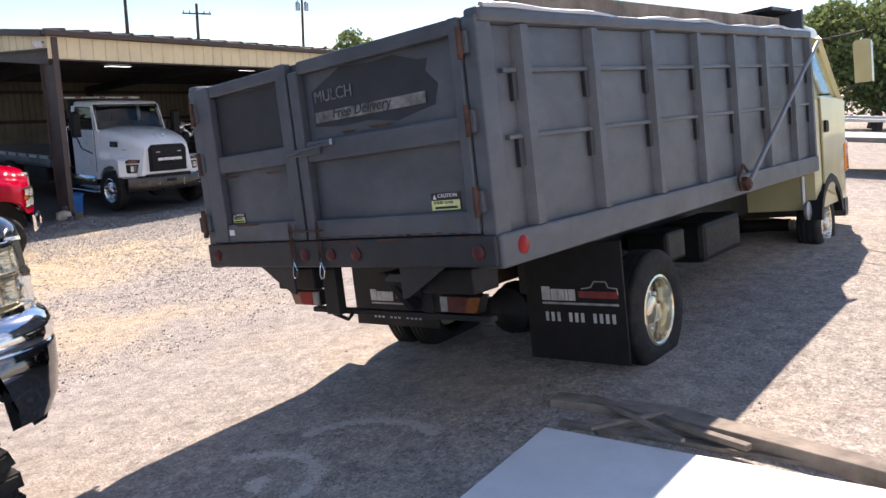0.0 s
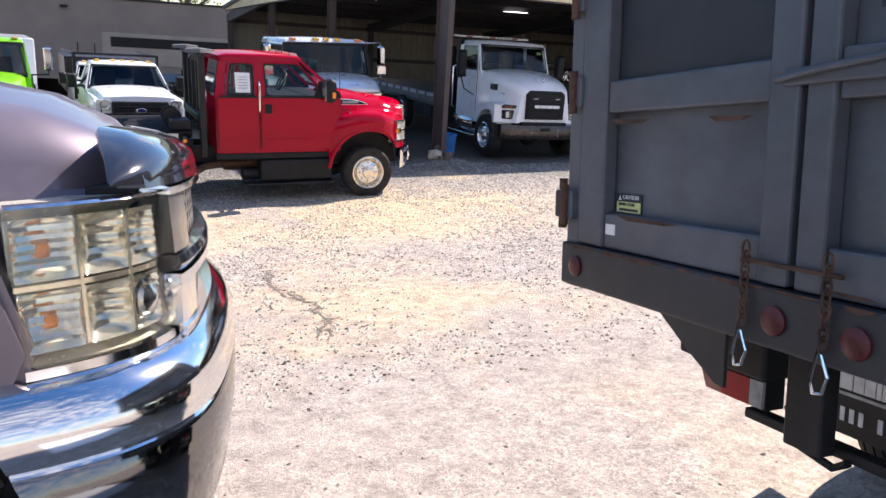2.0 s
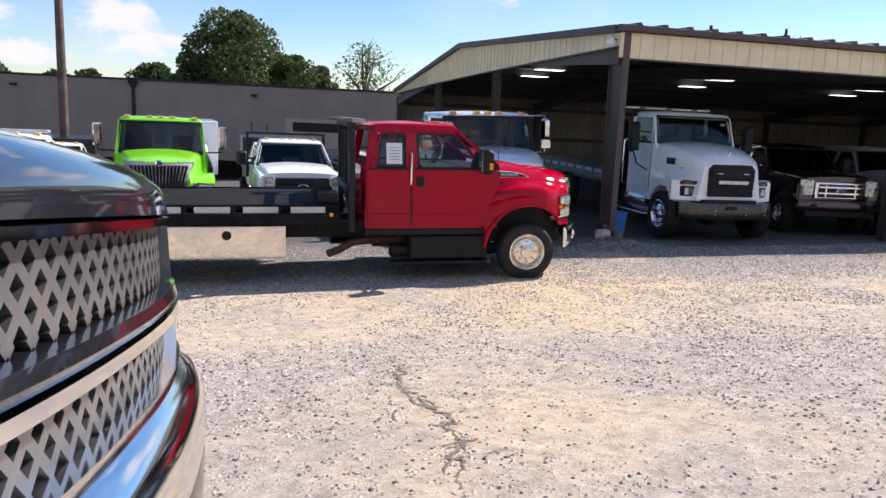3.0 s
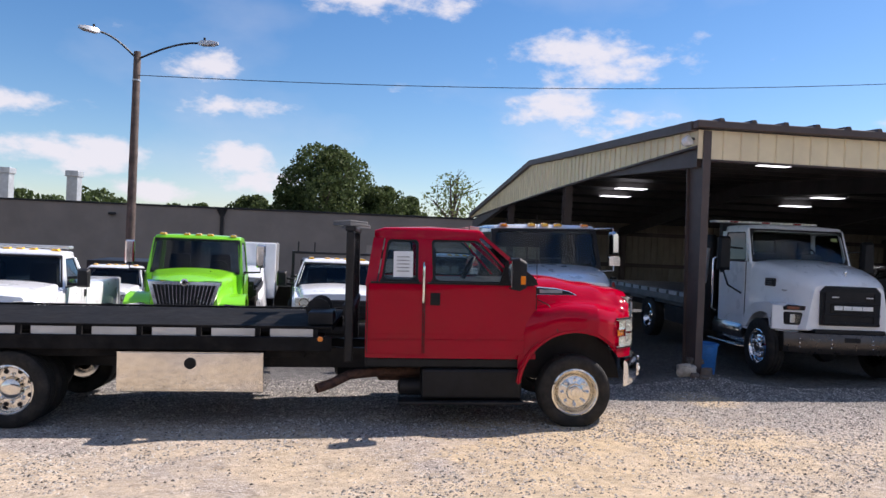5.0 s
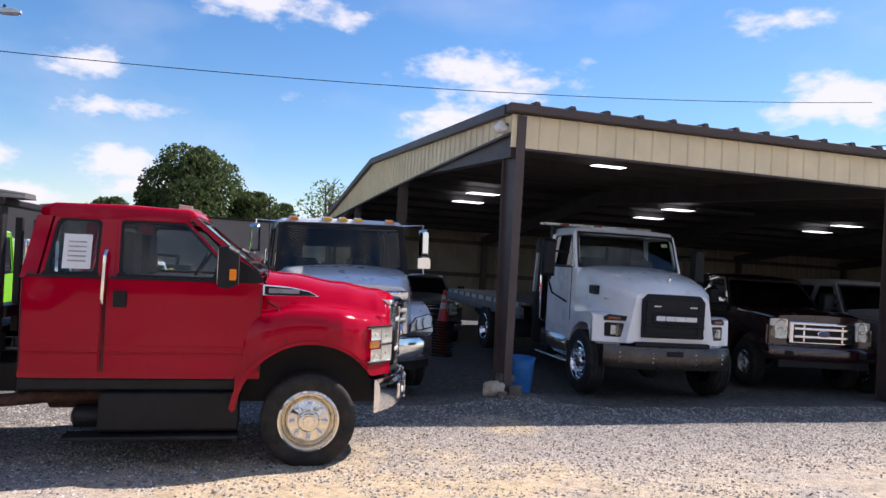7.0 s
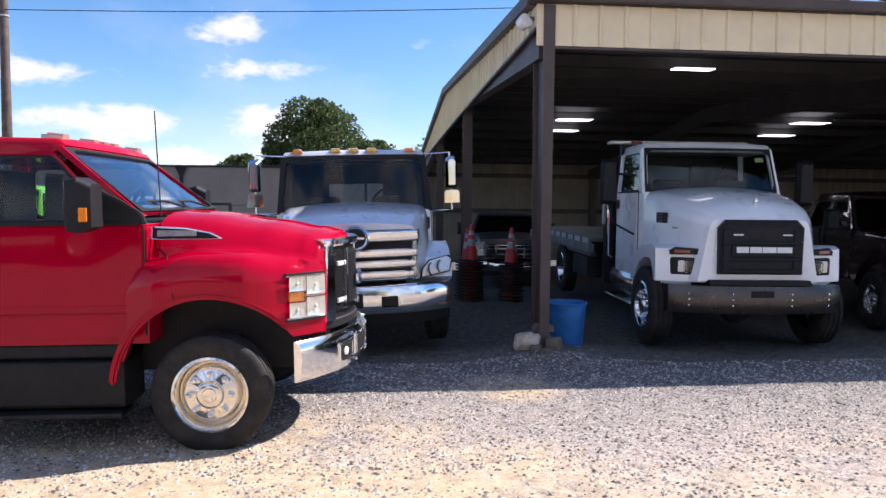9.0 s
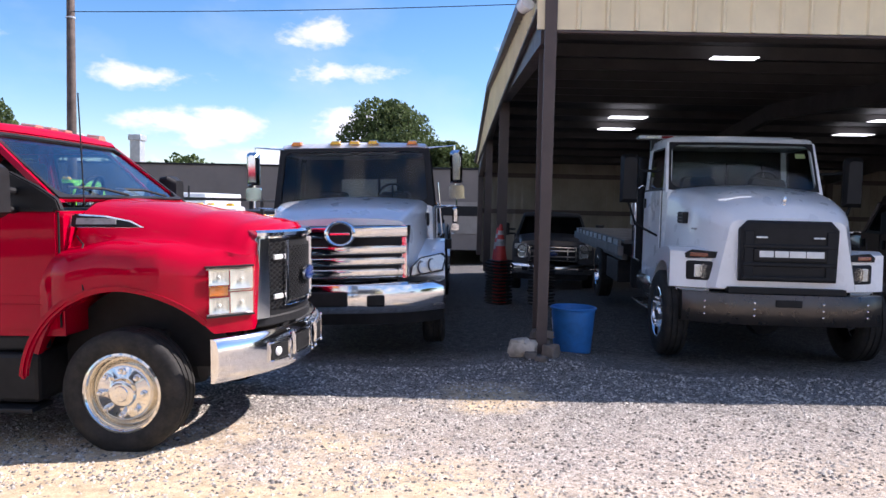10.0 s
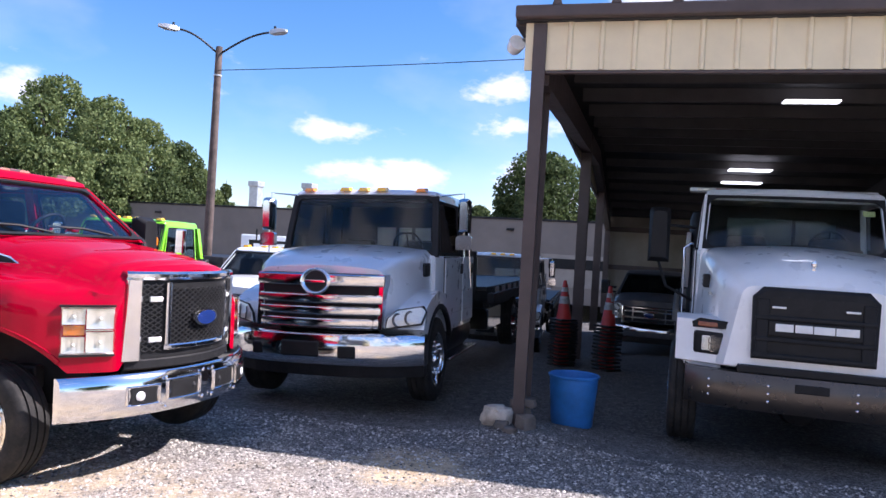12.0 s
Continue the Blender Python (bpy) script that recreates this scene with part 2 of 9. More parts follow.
    l.new(dv.outputs["Value"], rise.inputs["Value"])
    cover = n.new("ShaderNodeMath"); cover.operation = 'MULTIPLY'
    l.new(pk.outputs[0], cover.inputs[0])
    l.new(rise.outputs[0], cover.inputs[1])
    base = mixc(cover.outputs[0], base, packed.outputs["Color"])
    # tan clay patches
    clay = ramp_t(noise_t(0.32, 5.0, 0.6).outputs["Fac"], [(0.48, (0.0, 0.0, 0.0)), (0.66, (0.55, 0.55, 0.55))])
    tan = ramp_t(noise_t(30, 3.0).outputs["Fac"], [(0.3, (0.43, 0.34, 0.235)), (0.7, (0.57, 0.465, 0.34))])
    base = mixc(clay.outputs["Color"], base, tan.outputs["Color"])
    # loose grey gravel towards the shed
    sep = n.new("ShaderNodeSeparateXYZ")
    l.new(geo.outputs["Position"], sep.inputs[0])
    d = n.new("ShaderNodeMath"); d.operation = 'MULTIPLY_ADD'
    d.inputs[1].default_value = -0.816
    l.new(sep.outputs[0], d.inputs[0])
    d2 = n.new("ShaderNodeMath"); d2.operation = 'MULTIPLY'
    d2.inputs[1].default_value = 0.578
    l.new(sep.outputs[1], d2.inputs[0])
    l.new(d2.outputs[0], d.inputs[2])
    d3 = n.new("ShaderNodeMath"); d3.operation = 'MULTIPLY_ADD'
    d3.inputs[1].default_value, d3.inputs[2].default_value = 2.2, 0.0
    l.new(noise_t(0.8, 5.0).outputs["Fac"], d3.inputs[0])
    d4 = n.new("ShaderNodeMath"); d4.operation = 'ADD'
    l.new(d.outputs[0], d4.inputs[0])
    l.new(d3.outputs[0], d4.inputs[1])
    # bare tan clay along the worn wheel track before the shed
    tr0 = n.new("ShaderNodeMapRange")
    tr0.inputs["From Min"].default_value, tr0.inputs["From Max"].default_value = 10.2, 11.2
    l.new(d4.outputs[0], tr0.inputs["Value"])
    tr1 = n.new("ShaderNodeMapRange")
    tr1.inputs["From Min"].default_value, tr1.inputs["From Max"].default_value, tr1.inputs["To Min"].default_value, tr1.inputs["To Max"].default_value = 13.0, 14.2, 1.0, 0.0
    l.new(d4.outputs[0], tr1.inputs["Value"])
    trn = ramp_t(noise_t(0.75, 6.0, 0.65).outputs["Fac"], [(0.42, (0.0, 0.0, 0.0)), (0.54, (0.85, 0.85, 0.85))])
    tr2 = n.new("ShaderNodeMath"); tr2.operation = 'MULTIPLY'
    l.new(tr0.outputs[0], tr2.inputs[0])
    l.new(tr1.outputs[0], tr2.inputs[1])
    tr3 = n.new("ShaderNodeMath"); tr3.operation = 'MULTIPLY'
    l.new(tr2.outputs[0], tr3.inputs[0])
    l.new(trn.outputs["Color"], tr3.inputs[1])
    base = mixc(tr3.outputs[0], base, tan.outputs["Color"])
    grit = noise_t(1.6, 7.0, 0.7)
    def spot(cx, cy, r, most):
        """A patch of bare sand with a ragged rim."""
        sv = n.new("ShaderNodeVectorMath"); sv.operation = 'SUBTRACT'
        sv.inputs[1].default_value = (cx, cy, 0.0)
        l.new(geo.outputs["Position"], sv.inputs[0])
        fl = n.new("ShaderNodeVectorMath"); fl.operation = 'MULTIPLY'
        fl.inputs[1].default_value = (1 / r, 1 / r, 0.0)
        l.new(sv.outputs[0], fl.inputs[0])
        le = n.new("ShaderNodeVectorMath"); le.operation = 'LENGTH'
        l.new(fl.outputs[0], le.inputs[0])
        ad = n.new("ShaderNodeMath"); ad.operation = 'MULTIPLY_ADD'
        ad.inputs[1].default_value = 3.2
        l.new(grit.outputs["Fac"], ad.inputs[0])
        l.new(le.outputs["Value"], ad.inputs[2])
        mr = n.new("ShaderNodeMapRange")
        mr.inputs["From Min"].default_value, mr.inputs["From Max"].default_value, mr.inputs["To Min"].default_value, mr.inputs["To Max"].default_value = 1.9, 2.7, most, 0.0
        l.new(ad.outputs[0], mr.inputs["Value"])
        return mr.outputs[0]
    sand = ramp_t(noise_t(24, 4.0, 0.7).outputs["Fac"], [(0.3, (0.43, 0.325, 0.195)), (0.7, (0.59, 0.465, 0.30))])
    spots = [spot(-6.9, 12.0, 1.9, 0.8), spot(-5.7, 13.2, 1.1, 0.6), spot(-5.6, 10.4, 1.3, 0.6), spot(-4.4, 12.6, 1.2, 0.45), spot(-3.6, 7.2, 1.6, 0.5), spot(-7.6, 9.2, 1.0, 0.45)]
    for f in spots:
        base = mixc(f, base, sand.outputs["Color"])
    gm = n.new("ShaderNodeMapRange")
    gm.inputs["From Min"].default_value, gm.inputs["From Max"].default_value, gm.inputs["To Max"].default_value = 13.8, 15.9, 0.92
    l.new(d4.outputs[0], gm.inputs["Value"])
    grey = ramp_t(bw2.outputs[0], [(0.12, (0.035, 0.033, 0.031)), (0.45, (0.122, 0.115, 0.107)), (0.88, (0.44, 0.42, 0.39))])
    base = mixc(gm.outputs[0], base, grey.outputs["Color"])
    # shed floor darkened: shade under the roof is put into its colour
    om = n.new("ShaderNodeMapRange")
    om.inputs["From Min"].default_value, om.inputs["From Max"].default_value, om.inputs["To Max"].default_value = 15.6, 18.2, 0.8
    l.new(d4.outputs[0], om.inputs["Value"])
    floor_shade = ramp_t(bw1.outputs[0], [(0.1, (0.025, 0.025, 0.025)), (0.6, (0.065, 0.062, 0.058)), (0.95, (0.18, 0.17, 0.155))])
    base = mixc(om.outputs[0], base, floor_shade.outputs["Color"])
    # One more pale tan patch, laid over the darkened floor.
    base = mixc(spot(-7.15, 15.35, 0.6, 0.85), base, sand.outputs["Color"])
    # clumps of coarser and finer gravel
    lump = ramp_t(noise_t(7.0, 6.0, 0.72).outputs["Fac"], [(0.32, (0.68, 0.68, 0.68)), (0.5, (1.08, 1.08, 1.08)), (0.68, (1.4, 1.4, 1.4))])
    base = mixc(0.85, base, lump.outputs["Color"], 'MULTIPLY')
    # damp and oily stains
    st = ramp_t(noise_t(0.9, 8.0, 0.7).outputs["Fac"], [(0.62, (0, 0, 0)), (0.74, (0.4, 0.4, 0.4))])
    dk = n.new("ShaderNodeRGB")
    dk.outputs[0].default_value = (0.15, 0.135, 0.115, 1)
    base = mixc(st.outputs["Color"], base, dk.outputs[0])
    l.new(base, b.inputs["Base Color"])
    b.inputs["Roughness"].default_value = 0.93
    b.inputs["Specular IOR Level"].default_value = 0.25
    h0 = n.new("ShaderNodeMath"); h0.operation = 'MULTIPLY_ADD'
    h0.inputs[1].default_value = 0.45
    l.new(bw2.outputs[0], h0.inputs[0])
    l.new(noise_t(14, 6.0, 0.75).outputs["Fac"], h0.inputs[2])
    h = n.new("ShaderNodeMath"); h.operation = 'MULTIPLY_ADD'
    h.inputs[1].default_value = 0.5
    l.new(pick.outputs[0], h.inputs[0])
    l.new(h0.outputs[0], h.inputs[2])
    bp = n.new("ShaderNodeBump")
    bp.inputs["Strength"].default_value, bp.inputs["Distance"].default_value = 0.9, 0.018
    l.new(h.outputs[0], bp.inputs["Height"])
    l.new(bp.outputs[0], b.inputs["Normal"])
    return m


M_GROUND = ground_mat()
M_RED = mat("red_paint", (0.37, 0.0005, 0.017), 0.3, 0.0, 0.03, 1.5, coat=0.5, spec=0.0)
M_ROOFLENS = mat("pink_clear_lens", (0.42, 0.22, 0.18), 0.2, 0.0, 0.05, 20.0, coat=0.8)
M_WHITE = mat("white_paint", (0.88, 0.90, 0.92), 0.28, 0.0, 0.05, 1.2, coat=0.8)
M_SILVER = mat("silver_paint", (0.70, 0.745, 0.79), 0.28, 0.2, 0.05, 1.3, coat=0.9)
M_GREEN = mat("green_paint", (0.22, 0.66, 0.015), 0.3, 0.0, 0.05, 1.2, coat=0.8)
M_BLACKPAINT = mat("black_paint", (0.012, 0.012, 0.016), 0.2, 0.0, 0.1, 2.0, coat=1.0)
M_PLUM = mat("dark_metallic_paint", (0.18, 0.15, 0.18), 0.42, 0.5, 0.08, 2.0, coat=0.6)
M_MAROON = mat("maroon_paint", (0.022, 0.004, 0.006), 0.25, 0.0, 0.1, 2.0, coat=1.0)
M_CREAM = mat("cream_paint", (0.62, 0.55, 0.30), 0.35, 0.0, 0.06, 2.0, coat=0.5)
M_CHROME = mat("chrome", (0.82, 0.82, 0.83), 0.09, 1.0, 0.03, 3.0)
M_WARMALU = mat("polished_wheel_metal", (0.80, 0.77, 0.71), 0.07, 1.0, 0.06, 6.0, dirt=0.05)
# Golden tint stands for sunlit tan ground mirrored in the dusty rims.
M_GOLDALU = mat("dusty_ground_tint_aluminium", (0.86, 0.77, 0.58), 0.15, 0.85, 0.10, 6.0, dirt=0.12)
M_ALU = mat("polished_aluminium", (0.74, 0.74, 0.74), 0.2, 1.0, 0.08, 5.0, dirt=0.08)
M_ALUBOX = mat("bright_aluminium", (0.74, 0.71, 0.66), 0.05, 1.0, 0.05, 3.0, bump=0.05, bump_scale=7, dirt=0.05)
M_RUBBER = mat("tyre_rubber", (0.022, 0.021, 0.020), 0.75, 0.0, 0.2, 9.0, bump=0.15, bump_scale=60, dirt=0.25, spec=0.3)
M_BLACK = mat("black_plastic", (0.011, 0.011, 0.012), 0.55, 0.0, 0.2, 6.0, bump=0.08, bump_scale=160, spec=0.3)
M_BLACKSTEEL = mat("black_steel", (0.016, 0.016, 0.018), 0.5, 0.0, 0.25, 4.0, bump=0.06, bump_scale=50, dirt=0.18, spec=0.3)
M_DECK = mat("matt_black_deck", (0.014, 0.014, 0.015), 0.8, 0.0, 0.25, 4.0, bump=0.06, bump_scale=50, dirt=0.1, spec=0.1)
M_GREYPLASTIC = mat("grey_plastic", (0.11, 0.105, 0.10), 0.55, 0.0, 0.1, 6.0)
M_DUMP = mat("worn_grey_steel", (0.088, 0.097, 0.112), 0.46, 0.0, 0.12, 1.1, bump=0.12, bump_scale=9, dirt=0.34, color2=(0.055, 0.062, 0.075), streak=0.25)
M_DUMPDARK = mat("repainted_black_steel", (0.025, 0.028, 0.034), 0.5, 0.0, 0.2, 2.5, bump=0.12, bump_scale=20, dirt=0.1)
M_RUST = mat("rusty_steel", (0.095, 0.045, 0.028), 0.85, 0.0, 0.35, 14.0, bump=0.4, bump_scale=60)
M_BROWN = mat("brown_painted_steel", (0.075, 0.054, 0.049), 0.5, 0.0, 0.12, 2.0, bump=0.05, dirt=0.15)
M_TAN = mat("tan_metal_siding", (0.76, 0.66, 0.44), 0.5, 0.0, 0.06, 1.2, dirt=0.08)
M_ROOFMETAL = mat("galvanised_roof", (0.30, 0.30, 0.30), 0.55, 0.5, 0.12, 1.0)
# Near-black liner and steel: shade under the roof is put into their colour.
M_LINER = mat("dark_roof_liner", (0.032, 0.032, 0.034), 0.85, 0.0, 0.15, 1.0)
M_PURLIN = mat("shaded_brown_steel", (0.04, 0.037, 0.037), 0.6, 0.0, 0.15, 2.0, dirt=0.1)
# Tan siding toned down: the dimness inside the shed is put into colour.
M_BACKWALL = mat("dim_tan_siding", (0.30, 0.265, 0.21), 0.6, 0.0, 0.1, 1.2, dirt=0.2)
M_STUCCO = mat("taupe_stucco", (0.235, 0.20, 0.175), 0.9, 0.0, 0.07, 0.5, bump=0.2, bump_scale=30)
M_CONCRETE = mat("concrete_rock", (0.15, 0.125, 0.105), 0.9, 0.0, 0.2, 6.0, bump=0.6, bump_scale=25, dirt=0.25)
M_BLUE = mat("blue_plastic", (0.03, 0.20, 0.55), 0.45, 0.0, 0.12, 5.0, dirt=0.2)
# Red darkened: the shade the cones stand in is put into colour.
M_CONE = mat("orange_cone", (0.44, 0.025, 0.018), 0.5, 0.0, 0.12, 6.0, dirt=0.2)
M_WOODPOLE = mat("weathered_pole", (0.105, 0.076, 0.063), 0.85, 0.0, 0.25, 3.0, bump=0.3, bump_scale=25)
M_PLANK = mat("weathered_plank", (0.26, 0.21, 0.165), 0.85, 0.0, 0.25, 5.0, bump=0.3, bump_scale=40, rand=0.25)
M_WHITEBOARD = mat("white_sheet", (0.84, 0.82, 0.79), 0.5, 0.0, 0.05, 2.0, dirt=0.15)
M_BEIGEPANEL = mat("dusty_beige_panel", (0.33, 0.29, 0.25), 0.7, 0.0, 0.08, 1.0, dirt=0.15)
M_GALV = mat("galvanised_duct", (0.55, 0.57, 0.58), 0.45, 0.7, 0.1, 2.0)
M_YELLOWLENS = mat("yellow_lens", (0.95, 0.50, 0.02), 0.15, 0.0, 0.05, 20.0, coat=0.8)
M_AMBER = mat("amber_lens", (0.85, 0.24, 0.01), 0.15, 0.0, 0.05, 20.0, coat=0.8)
M_REDLENS = mat("red_lens", (0.32, 0.006, 0.008), 0.3, 0.0, 0.1, 20.0, coat=0.2, spec=0.2)
M_WHITELENS = mat("white_lens", (0.75, 0.75, 0.74), 0.12, 0.0, 0.05, 20.0, coat=0.9)
# Cream tone stands for sunlit ground mirrored in the lamps.
M_REFLECTOR = mat("lamp_reflector", (0.86, 0.82, 0.68), 0.25, 0.4, 0.12, 25.0, bump=0.25, bump_scale=45)
M_WHITETXT = mat("white_lettering", (0.78, 0.78, 0.76), 0.5, 0.0, 0.05, 10.0)
M_GREYTXT = mat("faded_lettering", (0.36, 0.36, 0.35), 0.6, 0.0, 0.25, 12.0)
M_YELLOWTXT = mat("yellow_sticker", (0.72, 0.74, 0.32), 0.5, 0.0, 0.08, 12.0)
M_PAPER = mat("white_paper", (0.80, 0.80, 0.80), 0.7, 0.0, 0.04, 8.0)
M_SEAT = mat("grey_seat_cloth", (0.045, 0.043, 0.042), 0.9, 0.0, 0.15, 8.0)
M_GLASS = glass_mat("clear_pane", (0.80, 0.85, 0.85), gloss=0.02)
M_TINT = glass_mat("tinted_pane", (0.40, 0.44, 0.46), gloss=0.025)
M_DARKTINT = glass_mat("dark_tinted_pane", (0.07, 0.075, 0.08), gloss=0.03)
M_LENS = glass_mat("lamp_lens", (0.93, 0.93, 0.90))
M_AGEDLENS = glass_mat("aged_lamp_lens", (0.97, 0.955, 0.91), gloss=0.04)
M_FLUOR = emit_mat("glowing_panel", (0.95, 0.97, 1.0), 1.6)
M_GRAPHITE = mat("graphite_paint", (0.07, 0.07, 0.075), 0.35, 0.0, 0.1, 2.0, coat=0.6, dirt=0.1)
M_DULLGREY = mat("dull_grey_paint", (0.22, 0.21, 0.20), 0.4, 0.0, 0.08, 2.0, coat=0.3, dirt=0.1)
M_LAMPWHITE = mat("lamp_white_foil", (0.86, 0.86, 0.85), 0.22, 0.2, 0.06, 25.0)
M_FOIL = mat("lamp_bright_foil", (0.90, 0.90, 0.88), 0.12, 0.55, 0.04, 25.0, coat=0.3)
M_LATTICE = mat("black_lattice", (0.022, 0.022, 0.023), 0.4, 0.0, 0.1, 12.0)

# ---- mesh helpers ----
def part(name, bm, material, parent=None, label="", smooth=False, m=None):
    me = bpy.data.meshes.new(name)
    bmesh.ops.recalc_face_normals(bm, faces=bm.faces)
    if smooth:
        for f in bm.faces:
            f.smooth = True
    bm.to_mesh(me)
    bm.free()
    if smooth:
        me.set_sharp_from_angle(angle=radians(38))
    me.materials.append(material)
    ob = new(name, me)
    if parent is not None:
        ob.parent = parent
    if m is not None:
        ob.matrix_basis = m
    if label:
        tagged(ob, label)
    return ob


def thing(name, m, label, category, group="", kind=""):
    ob = new(name)
    ob.empty_display_size = 0.2
    ob.matrix_basis = m
    return tagged(ob, label, category, group, kind)


def add_box(bm, x0, x1, y0, y1, z0, z1, bevel=0.0, seg=2, m=None):
    r = bmesh.ops.create_cube(bm, size=1.0)
    vs = r["verts"]
    for v in vs:
        v.co = Vector(((x0 + x1) / 2 + v.co.x * (x1 - x0), (y0 + y1) / 2 + v.co.y * (y1 - y0), (z0 + z1) / 2 + v.co.z * (z1 - z0)))
    if m is not None:
        for v in vs:
            v.co = m @ v.co
    if bevel > 0:
        es = list({e for v in vs for e in v.link_edges})
        bmesh.ops.bevel(bm, geom=es, offset=bevel, segments=seg, affect='EDGES', profile=0.5, clamp_overlap=True)
    return bm


def box(x0, x1, y0, y1, z0, z1, bevel=0.0, seg=2, m=None):
    return add_box(bmesh.new(), x0, x1, y0, y1, z0, z1, bevel, seg, m)


def add_lathe(bm, prof, axis_m=None, seg=28, cap=True):
    """prof: (radius, height) pairs turned about local z."""
    rings = []
    for r, h in prof:
        ring = []
        for i in range(seg):
            a = 2 * math.pi * i / seg
            co = Vector((r * math.cos(a), r * math.sin(a), h))
            ring.append(bm.verts.new(axis_m @ co if axis_m else co))
        rings.append(ring)
    for a, b in zip(rings, rings[1:]):
        for i in range(seg):
            j = (i + 1) % seg
            bm.faces.new((a[i], a[j], b[j], b[i]))
    if cap:
        bm.faces.new(rings[0][::-1])
        bm.faces.new(rings[-1])
    return bm


def lathe(prof, axis_m=None, seg=28, cap=True):
    return add_lathe(bmesh.new(), prof, axis_m, seg, cap)


def add_tube(bm, pts, r, seg=8, r_end=None):
    """A round bar along a line of points."""
    pts = [Vector(p) for p in pts]
    rings = []
    for i, p in enumerate(pts):
        d = (pts[min(i + 1, len(pts) - 1)] - pts[max(i - 1, 0)]).normalized()
        a = d.orthogonal().normalized()
        if rings:
            a = (last - d * last.dot(d)).normalized()
        last = a
        b = d.cross(a)
        rr = r if r_end is None else r + (r_end - r) * i / max(1, len(pts) - 1)
        rings.append([bm.verts.new(p + rr * (math.cos(2 * math.pi * k / seg) * a + math.sin(2 * math.pi * k / seg) * b)) for k in range(seg)])
    for a, b in zip(rings, rings[1:]):
        for k in range(seg):
            j = (k + 1) % seg
            bm.faces.new((a[k], a[j], b[j], b[k]))
    bm.faces.new(rings[0][::-1])
    bm.faces.new(rings[-1])
    return bm


def tube(pts, r, seg=8, r_end=None):
    return add_tube(bmesh.new(), pts, r, seg, r_end)


def add_loft(bm, loops, cap=True):
    rings = [[bm.verts.new(Vector(c)) for c in lp] for lp in loops]
    n = len(rings[0])
    for a, b in zip(rings, rings[1:]):
        for i in range(n):
            j = (i + 1) % n
            bm.faces.new((a[i], a[j], b[j], b[i]))
    if cap:
        bm.faces.new(rings[0][::-1])
        bm.faces.new(rings[-1])
    return bm


def loft(loops, cap=True):
    return add_loft(bmesh.new(), loops, cap)


def section(x, hw0, hw1, z0, z1, r=0.08, crown=0.0, n=5):
    """A body cross section in the plane x: flat bottom of half width hw0, top of half width hw1, rounded shoulders, crowned top."""
    pts = [(x, hw0, z0)]
    for i in range(n + 1):
        a = math.pi / 2 * i / n
        y, z = hw1 - r + r * math.cos(a), z1 - r + r * math.sin(a)
        pts.append((x, y, z))
    for k in (0.66, 0.33, 0.0):
        pts.append((x, (hw1 - r) * k, z1 + crown * (1 - k * k)))
    right = [(p[0], -p[1], p[2]) for p in pts[:-1]][::-1]
    return pts + right


def plate(points, thick):
    """A flat panel of thickness thick over a polygon in space."""
    pts = [Vector(p) for p in points]
    nrm = (pts[1] - pts[0]).cross(pts[2] - pts[0]).normalized() * thick
    return loft([pts, [p + nrm for p in pts]])


def add_plate(bm, points, thick):
    pts = [Vector(p) for p in points]
    nrm = (pts[1] - pts[0]).cross(pts[2] - pts[0]).normalized() * thick
    return add_loft(bm, [pts, [p + nrm for p in pts]])


def side_plate(prof, y0, y1, bevel=0.0):
    """An outline in x and z, extruded from y0 to y1."""
    bm = loft([[(x, y0, z) for x, z in prof], [(x, y1, z) for x, z in prof]])
    if bevel:
        bmesh.ops.recalc_face_normals(bm, faces=bm.faces)
        bmesh.ops.bevel(bm, geom=[e for e in bm.edges if e.is_manifold and e.calc_face_angle(0) > 0.5], offset=bevel, segments=2, affect='EDGES', clamp_overlap=True)
    return bm


def heading(x, y, z, deg, tilt=0.0, lean=0.0):
    return pose(x, y, z, 0, 0, deg) @ pose(0, 0, 0, lean, tilt, 0)


def share(name, key, store, maker, material, parent, m, smooth=True, label=""):
    if key not in store:
        ob = part(name, maker(), material, parent, label, smooth, m)
        store[key] = ob.data
        return ob
    ob = new(name, store[key])
    ob.parent = parent
    ob.matrix_basis = m
    if label:
        tagged(ob, label)
    return ob


def ground_z(x, y):
    s = 0.94 * x - 0.342 * y
    sp = lambda q: math.log1p(math.exp(-abs(q))) + max(q, 0)
    mound = 0.15 * math.exp(-((x + 8.05) ** 2 + (y - 16.75) ** 2) / 0.5)
    return -1.19 + 0.1766 * (3 * sp((s + 7.5) / 3) - 0.8 * sp((s - 1.0) / 0.8)) + mound - 0.075 * sp(-13.5 - x) - 0.3 * math.exp(-((x + 20.5) ** 2 + (y - 22.0) ** 2) / 20.0) - 0.065 * math.exp(-((x + 10.8) ** 2 + (y - 7.7) ** 2) / 7.0)

